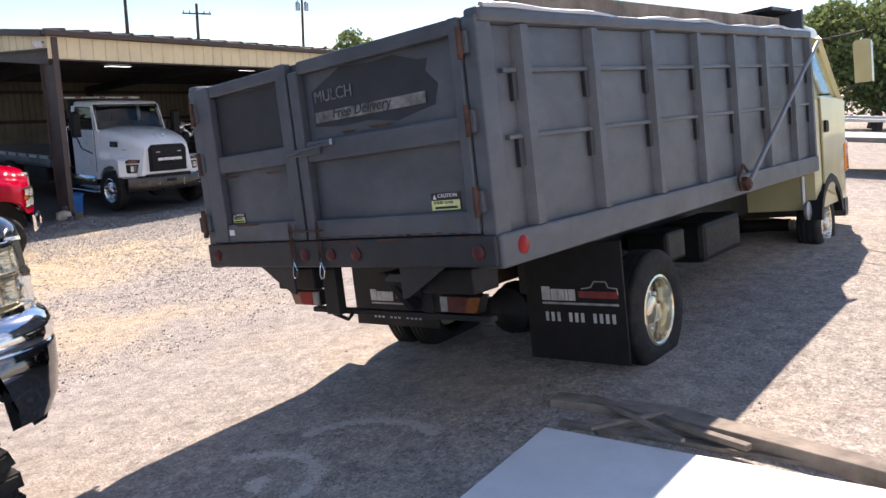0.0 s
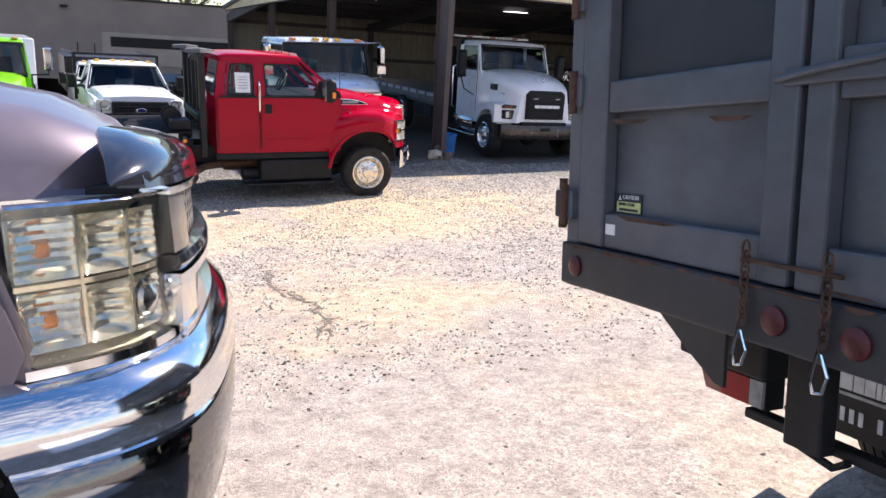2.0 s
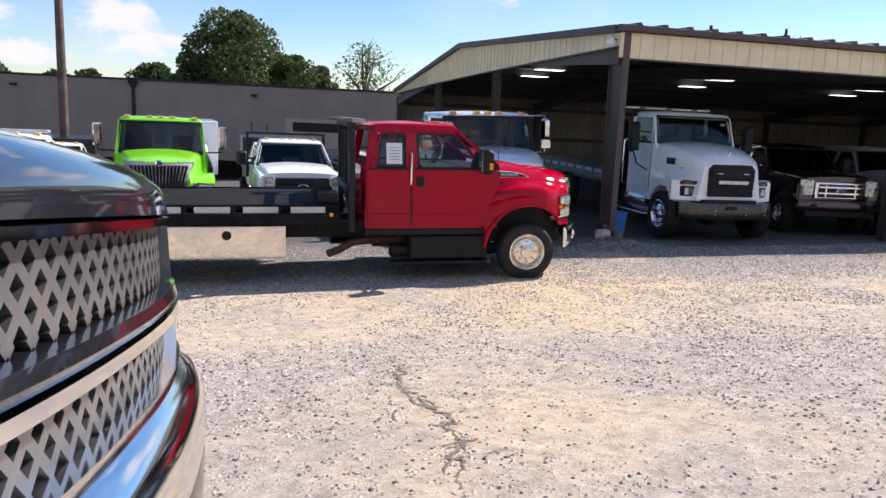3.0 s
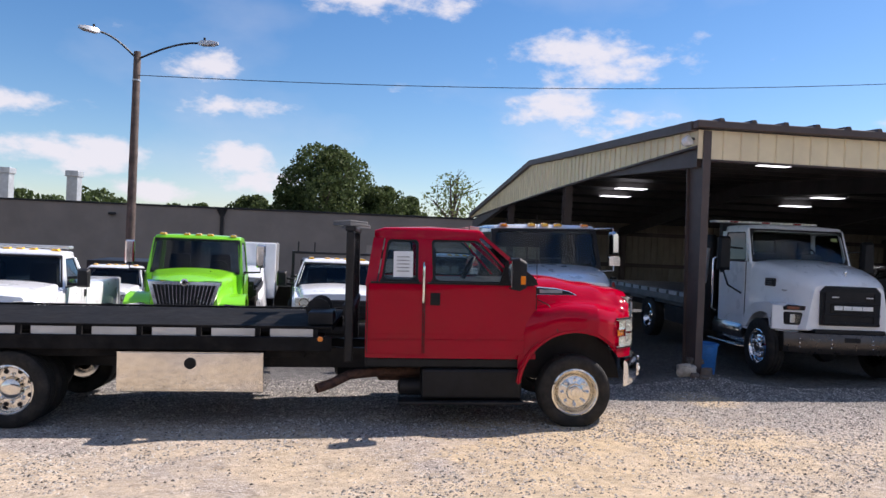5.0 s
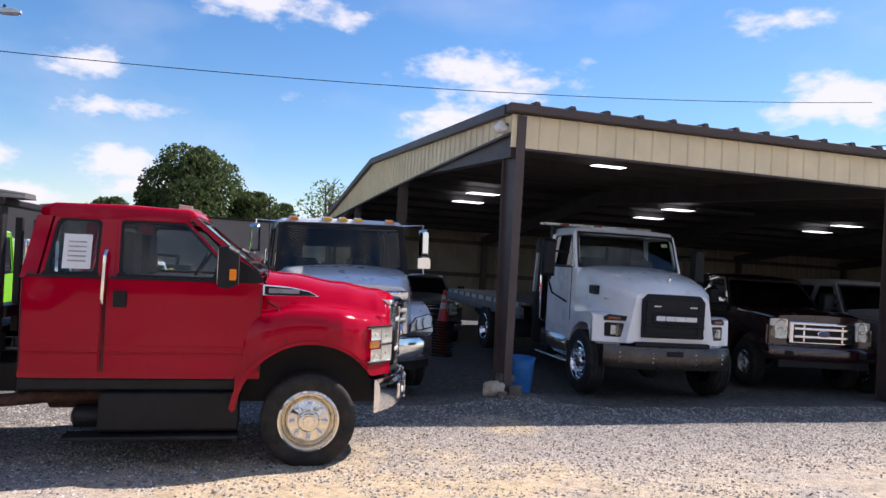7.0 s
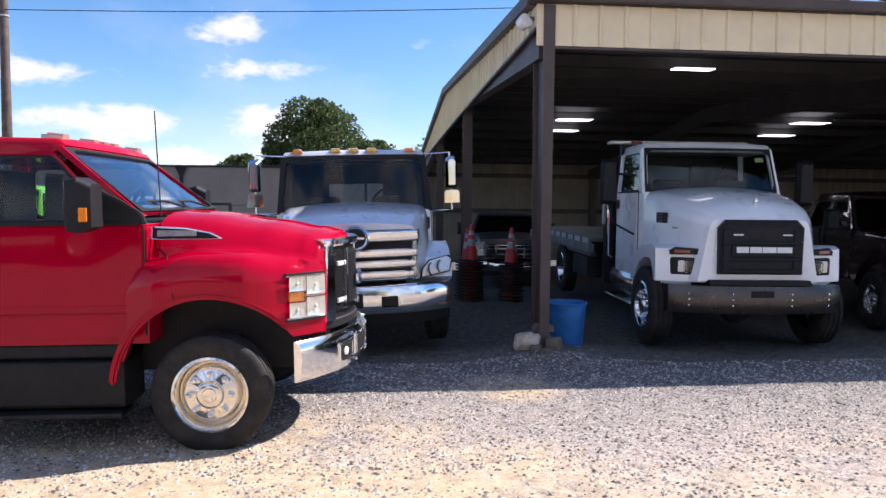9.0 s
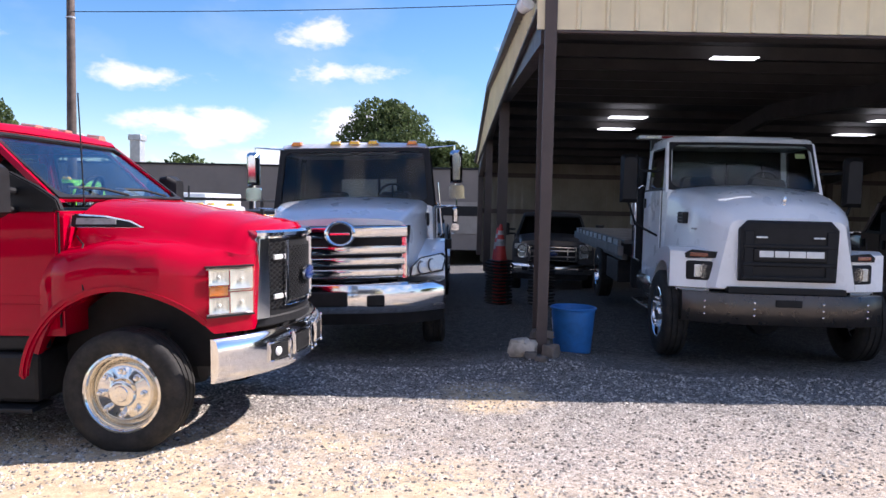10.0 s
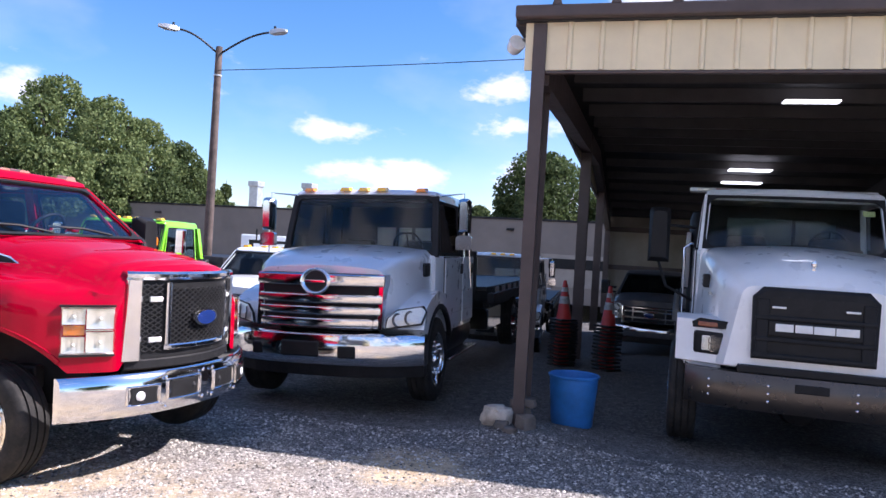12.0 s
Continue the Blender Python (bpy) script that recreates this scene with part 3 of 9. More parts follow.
# ---- ground ----
def build_ground():
    xs = [-600, -300, -150, -80, -50] + [-40 + 1.0 * i for i in range(18)] + [-22 + 0.25 * i for i in range(140)] + [13 + i for i in range(12)] + [30, 50, 90, 160, 300, 600]
    ys = [-600, -300, -120, -50, -25] + [-12 + 1.0 * i for i in range(10)] + [-2 + 0.25 * i for i in range(100)] + [23 + i for i in range(12)] + [40, 55, 80, 120, 200, 350, 600]
    bm = bmesh.new()
    rows = []
    for y in ys:
        row = []
        for x in xs:
            z = ground_z(x, y) if -60 < x < 60 and -30 < y < 60 else ground_z(max(-60, min(60, x)), max(-30, min(60, y)))
            if -22 < x < 14 and -6 < y < 24:
                z += 0.022 * noise.noise((x * 0.7, y * 0.7, 0.3)) + 0.010 * noise.noise((x * 2.3, y * 2.3, 4.0))
            row.append(bm.verts.new((x, y, z)))
        rows.append(row)
    for a, b in zip(rows, rows[1:]):
        for i in range(len(xs) - 1):
            bm.faces.new((a[i], a[i + 1], b[i + 1], b[i]))
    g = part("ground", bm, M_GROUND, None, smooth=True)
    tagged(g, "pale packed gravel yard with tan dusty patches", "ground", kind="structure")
    return g


build_ground()

# ---- shed ----
SHED = pose(-8.07, 16.8, 0, 0, 0, 56.2)      # x along the open front, y into the depth
RIDGE_V, REAR_V, LEN_U = 10.9, 21.8, 27.2
EAVE_Z, RIDGE_Z, REAR_Z, FLOOR_Z = 3.08, 3.62, 2.38, -1.08


def roof_z(v):
    return EAVE_Z + (RIDGE_Z - EAVE_Z) * v / RIDGE_V if v < RIDGE_V else RIDGE_Z + (REAR_Z - RIDGE_Z) * (v - RIDGE_V) / (REAR_V - RIDGE_V)


def add_ibeam(bm, x, y, z0, z1, w, d, t=0.018):
    a, b = w / 2, d / 2
    out = [(-a, -b), (a, -b), (a, -b + t), (t / 2, -b + t), (t / 2, b - t), (a, b - t), (a, b), (-a, b), (-a, b - t), (-t / 2, b - t), (-t / 2, -b + t), (-a, -b + t)]
    add_loft(bm, [[(x + p, y + q, z0) for p, q in out], [(x + p, y + q, z1) for p, q in out]])


def build_shed():
    roof = thing("shed_roof", SHED, "long low metal shed roof with brown trim and dark underside", "roof", kind="structure")
    # sheets: upper skin and lower liner
    for v0, v1, name in ((-0.12, RIDGE_V, "roof_sheet"), (RIDGE_V, REAR_V + 0.1, "roof_sheet")):
        za, zb = roof_z(max(v0, 0)), roof_z(min(v1, REAR_V))
        bm = bmesh.new()
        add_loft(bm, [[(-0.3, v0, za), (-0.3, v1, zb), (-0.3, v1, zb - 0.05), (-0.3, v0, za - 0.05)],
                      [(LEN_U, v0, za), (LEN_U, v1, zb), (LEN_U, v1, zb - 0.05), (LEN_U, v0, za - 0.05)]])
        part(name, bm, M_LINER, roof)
        bm = bmesh.new()
        x = 0.0
        while x < LEN_U:
            add_loft(bm, [[(x - 0.05, v0 - 0.03, za + 0.003), (x - 0.025, v0 - 0.03, za + 0.04), (x + 0.025, v0 - 0.03, za + 0.04), (x + 0.05, v0 - 0.03, za + 0.003)],
                          [(x - 0.05, v1, zb + 0.003), (x - 0.025, v1, zb + 0.04), (x + 0.025, v1, zb + 0.04), (x + 0.05, v1, zb + 0.003)]])
            x += 0.305
        part("roof_rib", bm, M_ROOFMETAL, roof)
    # rib ends standing above the gutter
    ends = {}
    for i in range(int(LEN_U / 0.56)):
        x = 0.1 + 0.56 * i
        share("rib_end", "rib", ends, lambda: loft([[(-0.05, -0.2, 0.0), (-0.03, -0.2, 0.05), (0.03, -0.2, 0.05), (0.05, -0.2, 0.0)], [(-0.05, 0.6, 0.03), (-0.03, 0.6, 0.08), (0.03, 0.6, 0.08), (0.05, 0.6, 0.03)]]), M_BROWN, roof, pose(x, 0, 3.166), smooth=False)
    # purlins under the roof
    for v in [0.6 + 1.5 * i for i in range(18)]:
        if v < REAR_V - 0.2:
            z = roof_z(v) - 0.055
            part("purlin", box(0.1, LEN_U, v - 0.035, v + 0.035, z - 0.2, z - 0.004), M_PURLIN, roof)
    # rafters over each line of posts
    for u in (-0.066, 6.95, 13.8, 20.5, 27.0):
        bm = bmesh.new()
        for a, b in ((0.1, RIDGE_V), (RIDGE_V, REAR_V)):
            za, zb = roof_z(a) - 0.27, roof_z(b) - 0.27
            add_loft(bm, [[(u - 0.09, a, za), (u + 0.09, a, za), (u + 0.09, a, za - 0.38), (u - 0.09, a, za - 0.38)],
                          [(u - 0.09, b, zb), (u + 0.09, b, zb), (u + 0.09, b, zb - 0.38), (u - 0.09, b, zb - 0.38)]])
        # Inner rafters take the shade-darkened copy of the brown steel.
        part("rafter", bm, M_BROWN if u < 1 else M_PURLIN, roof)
    # posts
    for u, v, z0 in ([(-0.066, v, FLOOR_Z) for v in (7.54, 14.27, 21.5)] + [(u, v, FLOOR_Z) for u in (6.95, 13.8, 20.5, 27.0) for v in (0.1, 21.5)]):
        bm = bmesh.new()
        top = roof_z(v) - 0.3
        add_ibeam(bm, u, v, z0 - 0.3, top, 0.2, 0.26)
        post = part("shed_post", bm, M_BROWN, None, m=SHED)
        tagged(post, "brown painted steel shed post", "post", "shed posts", "structure")
    # the corner post deepens towards its top; its front flange runs up over the siding
    bm = bmesh.new()
    zc = roof_z(0) - 0.06
    add_loft(bm, [[(-0.122, -0.075, -1.2), (-0.008, -0.075, -1.2), (-0.008, -0.04, -1.2), (-0.122, -0.04, -1.2)], [(-0.135, -0.075, zc), (-0.002, -0.075, zc), (-0.002, -0.04, zc), (-0.135, -0.04, zc)]])
    zu = 2.5
    add_loft(bm, [[(-0.075, -0.04, -1.2), (-0.057, -0.04, -1.2), (-0.057, 0.36, -1.2), (-0.075, 0.36, -1.2)], [(-0.075, -0.04, zu), (-0.057, -0.04, zu), (-0.057, 0.50, zu), (-0.075, 0.50, zu)]])
    add_loft(bm, [[(-0.122, 0.36, -1.2), (-0.008, 0.36, -1.2), (-0.008, 0.378, -1.2), (-0.122, 0.378, -1.2)], [(-0.13, 0.50, zu), (-0.003, 0.50, zu), (-0.003, 0.518, zu), (-0.13, 0.518, zu)]])
    post = part("shed_post", bm, M_BROWN, None, m=SHED)
    tagged(post, "brown painted steel corner post, deeper at its top", "post", "shed posts", "structure")
    # front fascia: tan ribbed siding between brown trims
    fascia = thing("wall_fascia", SHED, "tan ribbed metal fascia with brown trim along the open front", "wall", kind="structure")
    zb, zt = 2.56, 3.04
    part("siding", box(-0.215, LEN_U, -0.045, -0.02, zb, zt), M_TAN, fascia)
    x = 0.23
    k = 0
    while x < LEN_U:
        bm = loft([[(x - 0.03, -0.0455, zb), (x - 0.014, -0.072, zb), (x + 0.014, -0.072, zb), (x + 0.03, -0.0455, zb)],
                   [(x - 0.03, -0.0455, zt), (x - 0.014, -0.072, zt), (x + 0.014, -0.072, zt), (x + 0.03, -0.0455, zt)]])
        part("siding_rib", bm, M_TAN, fascia)
        x += 0.31
    part("bottom_trim", box(0.0, LEN_U, -0.05, 0.02, zb - 0.035, zb - 0.003, 0.008), M_BROWN, fascia)
    part("eave_gutter", box(-0.31, LEN_U, -0.2, -0.01, zt + 0.004, zt + 0.13, 0.02), M_BROWN, fascia)
    # gable siding on the open end
    gable = thing("wall_gable", SHED, "tan ribbed gable siding above the open end of the shed", "wall", kind="structure")
    def low(v):
        return 2.78 - 0.010 * v - 0.0006 * v * v
    vs = [0.0, RIDGE_V * 0.33, RIDGE_V * 0.67, RIDGE_V, RIDGE_V + 4.0, RIDGE_V + 8.0, REAR_V]
    bm = bmesh.new()
    for a, b in zip(vs, vs[1:]):
        add_loft(bm, [[(-0.215, a, low(a)), (-0.215, a, roof_z(a) - 0.06), (-0.185, a, roof_z(a) - 0.06), (-0.185, a, low(a))],
                      [(-0.215, b, low(b)), (-0.215, b, roof_z(b) - 0.06), (-0.185, b, roof_z(b) - 0.06), (-0.185, b, low(b))]])
    part("siding", bm, M_TAN, gable)
    v = 0.3
    while v < REAR_V:
        part("siding_rib", box(-0.243, -0.2155, v - 0.02, v + 0.02, low(v), roof_z(v) - 0.065), M_TAN, gable)
        v += 0.31
    for a, b in zip(vs, vs[1:]):
        for z0, z1, zz0, zz1, x0, x1, nm in ((low(a), low(b), -0.035, 0.0, -0.225, -0.17, "bottom_trim"), (roof_z(a), roof_z(b), -0.06, 0.09, -0.33, -0.19, "rake_trim")):
            bm = loft([[(x0, a, z0 + zz0), (x0, a, z0 + zz1), (x1, a, z0 + zz1), (x1, a, z0 + zz0)], [(x0, b, z1 + zz0), (x0, b, z1 + zz1), (x1, b, z1 + zz1), (x1, b, z1 + zz0)]])
            part(nm, bm, M_BROWN, gable)
    # back wall and far end wall
    back = thing("wall_back", SHED, "tan corrugated steel back wall of the shed", "wall", kind="structure")
    part("siding", box(0, LEN_U, REAR_V, REAR_V + 0.04, FLOOR_Z - 0.6, REAR_Z - 0.03), M_BACKWALL, back)
    bm = bmesh.new()
    x = 0.15
    while x < LEN_U:
        add_box(bm, x - 0.06, x + 0.06, REAR_V - 0.06, REAR_V - 0.003, FLOOR_Z - 0.6, REAR_Z - 0.045)
        x += 0.31
    tagged(part("rib_sheet", bm, M_BACKWALL, back), kind="stuff")
    for z in (0.3, 1.75):
        part("girt", box(0.0, LEN_U, REAR_V - 0.2, REAR_V - 0.04, z, z + 0.18), M_BROWN, back)
    far = part("wall_end", box(LEN_U, LEN_U + 0.05, 0, REAR_V, FLOOR_Z - 0.4, 2.9), M_BACKWALL, None, m=SHED)
    tagged(far, "tan metal far end wall of the shed", "wall", kind="structure")
    # white panels hung below the purlins, made to glow by emission
    for u, v in ((3.66, 13.98), (3.66, 12.5), (10.72, 14.09), (10.75, 12.3), (18.2, 13.96), (18.13, 12.45), (3.1, 3.2)):
        z = roof_z(v) - 0.29
        a, b = (0.34, 0.11) if v < 5 else (0.5, 0.26)
        p = part("skylight", box(u - a, u + a, v - b, v + b, z - 0.012, z), M_FLUOR, None, m=SHED)
        tagged(p, "bright white glowing panel under the shed roof", "skylight", "shed skylights", "structure")
    # slim tube light
    p = part("tube_light", box(11.1, 13.4, 11.65, 11.75, roof_z(11.7) - 0.37, roof_z(11.7) - 0.29, 0.02), M_GREYPLASTIC, None, m=SHED)
    tagged(p, "unlit grey tube light under the shed roof", "light", kind="structure")
    # flood light on the corner
    fl = thing("flood_light", SHED @ pose(-0.29, 0.12, 2.86), "small white flood light on the shed corner", "light")
    part("lamp_head", lathe([(0.03, -0.1), (0.075, -0.06), (0.09, 0.04), (0.085, 0.06)], pose(-0.05, -0.02, -0.01, 70, 0, 30), 14), M_WHITELENS, fl, smooth=True)
    part("bracket", box(-0.03, 0.12, -0.03, 0.03, 0.02, 0.06, 0.006), M_GREYPLASTIC, fl)


build_shed()


# ---- long building behind the yard ----
def build_hall():
    # the long wall runs parallel to the shed front
    c = pose(-47.6, 26.45, 0, 0, 0, 52.0)
    hall = thing("warehouse", c, "long flat-roofed taupe stucco warehouse with dark parapet edge", "building", kind="structure")
    part("wall", box(-75, 45, 0, 60, -2.2, 2.72), M_STUCCO, hall)
    part("parapet_cap", box(-75.1, 45.1, -0.08, 0.25, 2.72, 2.84, 0.02), M_BLACKSTEEL, hall)
    for x in (0.0, -33.0, 26.0):
        part("downspout", box(x - 0.1, x + 0.1, -0.13, -0.002, -2.0, 2.35, 0.02), M_BLACKSTEEL, hall)
        part("leader_head", loft([[(x - 0.32, -0.24, 2.7), (x + 0.32, -0.24, 2.7), (x + 0.32, -0.002, 2.7), (x - 0.32, -0.002, 2.7)],
                                  [(x - 0.12, -0.15, 2.25), (x + 0.12, -0.15, 2.25), (x + 0.12, -0.002, 2.25), (x - 0.12, -0.002, 2.25)]]), M_BLACKSTEEL, hall)
    for x in (7.5, -19.0, -7.0):
        part("wall_lamp", box(x - 0.22, x + 0.22, -0.25, -0.002, 2.05, 2.2, 0.04), M_BLACKSTEEL, hall)
    # flat panel with a dark band, added in place of a pale trailer
    part("panel", box(9.5, 22, -0.06, -0.003, -1.2, 0.75, 0.01), M_BEIGEPANEL, hall)
    part("window_band", box(10.0, 21.5, -0.1, -0.063, -0.1, 0.5, 0.01), M_BLACK, hall)
    for x, y in ((-80.1, 20.0), (-76.8, 25.0)):
        d = thing("roof_duct", pose(x, y, 2.72, 0, 0, 52.0), "tall square galvanised roof duct with a cap", "duct", "roof ducts")
        part("shaft", box(-0.5, 0.5, -0.5, 0.5, 0, 3.2, 0.03), M_GALV, d)
        part("cap", box(-0.62, 0.62, -0.62, 0.62, 3.2, 3.75, 0.05), M_GALV, d)


build_hall()


# ---- yard lamp pole and wire ----
def build_pole():
    px, py, top = -27.95, 14.19, 7.16
    base = ground_z(px, py)
    p = thing("yard_light_pole", pose(px, py, base, 0, 0, 54.7), "tall weathered wooden pole with two street lamp arms", "light pole")
    h = top - base
    part("shaft", lathe([(0.17, -0.3), (0.16, 1.0), (0.14, h * 0.6), (0.115, h), (0.10, h + 0.02)], None, 16), M_WOODPOLE, p, smooth=True)
    for sx, sy, reach in ((1, -0.15, 2.1), (-0.75, -0.75, 1.25)):
        pts = []
        for i in range(9):
            k = i / 8
            pts.append((sx * reach * k, sy * reach * k, h - 0.25 + 0.62 * math.sin(k * math.pi / 2)))
        arm = part("lamp_arm", tube(pts, 0.035, 8), M_BLACKSTEEL, p, smooth=True)
        e = Vector(pts[-1])
        d = Vector((sx, sy, 0)).normalized()
        a = math.degrees(math.atan2(d.y, d.x))
        head = loft([section(0, 0.05, 0.05, -0.05, 0.05, 0.03), section(0.12, 0.13, 0.13, -0.08, 0.08, 0.05, 0.02), section(0.45, 0.17, 0.15, -0.07, 0.08, 0.05, 0.02), section(0.68, 0.08, 0.06, -0.03, 0.05, 0.03)])
        hd = part("lamp_head", head, M_GALV, p, smooth=True, m=Matrix.Translation(e) @ pose(0, 0, 0, 0, 0, a))
        part("photocell", lathe([(0.04, 0), (0.04, 0.1), (0.02, 0.12)], pose(0.2, 0, 0.08), 10), M_BLACK, hd)
    part("strap", lathe([(0.145, h - 1.0), (0.145, h - 0.95)], None, 14), M_GALV, p)
    wire = bmesh.new()
    a, b = Vector((px + 0.12, py, 6.35)), Vector((-9.0, 46.0, 9.4))
    pts = []
    for i in range(41):
        k = i / 40
        q = a.lerp(b, k)
        q.z -= 0.5 * 4 * k * (1 - k)
        pts.append(q)
    w = part("power_cable", add_tube(wire, pts, 0.014, 6), M_BLACK, None)
    tagged(w, "thin black cable slung from the lamp pole over the shed", "cable")


build_pole()

# ---- vehicle parts ----
TYRES, RIMS = {}, {}


def side_m(x, y, z, side):
    return pose(x, y, z, -90 * side, 0, 0)


def tyre_mesh(r, w, rim):
    g = r - 0.014
    h = w / 2
    prof = [(rim - 0.01, -h * 0.7), (rim + 0.015, -h * 0.95), ((r + rim) / 2, -h), (r - 0.035, -h * 0.93), (r - 0.006, -h * 0.8), (r, -h * 0.7)]
    for k in (-0.45, 0.0, 0.45):
        prof += [(r, h * (k - 0.06)), (g, h * (k - 0.045)), (g, h * (k + 0.045)), (r, h * (k + 0.06))]
    prof += [(r, h * 0.7), (r - 0.006, h * 0.8), (r - 0.035, h * 0.93), ((r + rim) / 2, h), (rim + 0.02, h * 0.95), (rim + 0.006, h * 0.85), (rim - 0.012, h * 0.6)]
    return lathe(prof, None, 48, cap=False)


def knobby_mesh(r, w, rim):
    bm = tyre_mesh(r - 0.015, w, rim)
    for i in range(26):
        for s in (-1, 1):
            a = 2 * math.pi * (i + 0.25 * s) / 26
            m = pose(0, 0, 0, 0, 0, math.degrees(a)) @ pose(r - 0.025, 0, s * w * 0.27, 0, 0, 0)
            add_box(bm, -0.03, 0.022, -0.032, 0.032, -w * 0.2, w * 0.2, 0.0, 1, m)
            m2 = pose(0, 0, 0, 0, 0, math.degrees(a)) @ pose(r - 0.05, 0, s * w * 0.5, 0, 0, 0)
            add_box(bm, -0.05, 0.03, -0.024, 0.024, -0.012, 0.012, 0.0, 1, m2)
    return bm


def rim_mesh(rim, w, style):
    h = w / 2
    R = rim
    if style == "steer":
        prof = [(R - 0.004, h * 0.62), (R + 0.006, h * 0.9), (R - 0.008, h * 0.94), (R - 0.02, h * 0.85), (R - 0.035, h * 0.35), (R * 0.86, h * 0.14), (R * 0.82, h * 0.18), (R * 0.74, h * 0.52),
                (R * 0.70, h * 0.66), (R * 0.66, h * 0.70), (R * 0.40, h * 0.74), (R * 0.37, h * 0.77), (R * 0.33, h * 0.94), (R * 0.29, h * 0.98), (R * 0.20, h * 0.99), (R * 0.18, h * 1.04), (0.004, h * 1.05)]
    elif style == "dual":
        prof = [(R - 0.004, h * 0.62), (R + 0.006, h * 0.9), (R - 0.008, h * 0.94), (R - 0.02, h * 0.85), (R - 0.04, h * 0.0), (R * 0.82, -h * 0.14), (R * 0.66, -h * 0.12), (R * 0.48, -h * 0.10),
                (R * 0.44, h * 0.0), (R * 0.41, h * 0.4), (R * 0.35, h * 0.5), (R * 0.1, h * 0.52), (0.004, h * 0.52)]
    else:
        prof = [(R - 0.004, h * 0.62), (R + 0.006, h * 0.88), (R - 0.01, h * 0.92), (R - 0.03, h * 0.8), (R - 0.045, h * 0.3), (R * 0.8, h * 0.35), (R * 0.5, h * 0.55), (R * 0.3, h * 0.55), (R * 0.26, h * 0.7), (0.004, h * 0.72)]
    return lathe(prof, None, 40, cap=False)


LUG, HOLE = {}, {}


def wheel(T, x, y, r, w, rim, side, style="steer", lugs=8, holes=8, rim_mat=None, z=None, knobby=False):
    z = r if z is None else z
    m = side_m(x, y, z, side)
    t = share("wheel", ("t", r, w, rim, knobby), TYRES, lambda: (knobby_mesh if knobby else tyre_mesh)(r, w, rim), M_RUBBER, T, m)
    share("rim", (rim, w, style), RIMS, lambda: rim_mesh(rim, w, style), rim_mat or M_ALU, t, Matrix(), label="polished metal wheel rim")
    h = w / 2
    hz = h * (0.73 if style == "steer" else -0.12 if style == "dual" else 0.5)
    for i in range(lugs):
        a = 2 * math.pi * i / lugs
        rr = rim * (0.56 if style != "car" else 0.36)
        share("lug_nut", "lug", LUG, lambda: lathe([(0.024, -0.004), (0.023, 0.012), (0.018, 0.016), (0.017, 0.032), (0.012, 0.042), (0.004, 0.045)], None, 10), M_CHROME, t, pose(rr * math.cos(a), rr * math.sin(a), hz))
    for i in range(holes):
        a = 2 * math.pi * (i + 0.5) / holes
        rr = rim * (0.755 if style == "steer" else 0.72)
        zz = h * (0.44 if style == "steer" else -0.12 if style == "dual" else 0.38)
        share("hand_hole", ("hole", style), HOLE, lambda: lathe([(0.026, -0.01), (0.026, 0.006), (0.02, 0.008)], None, 10), M_BLACK, t, pose(rr * math.cos(a), rr * math.sin(a), zz) @ pose(0, 0, 0, 0, 0, math.degrees(a)) @ pose(0, 0, 0, 0, 48 if style == "steer" else 5, 0))
    return t


def arc(cx, cz, r, a0, a1, n=14):
    return [(cx + r * math.cos(radians(a0 + (a1 - a0) * i / n)), cz + r * math.sin(radians(a0 + (a1 - a0) * i / n))) for i in range(n + 1)]


def both(fn):
    for s in (1, -1):
        fn(s)


def mirror_y(bm, s):
    if s < 0:
        for v in bm.verts:
            v.co.y = -v.co.y
    return bm


def fender(T, paint, outline, y_in, y_out, s, bevel=0.045):
    bm = side_plate(outline, y_in, y_out, bevel)
    return part("fender", mirror_y(bm, s), paint, T, smooth=True)


def panel(T, name, pts, s, thick, material, label="", bevel=0.0, parent=None):
    """A panel on the vehicle's side; pts are (x, y, z) for the left side."""
    bm = plate(pts, thick)
    return part(name, mirror_y(bm, s), material, parent or T, label)


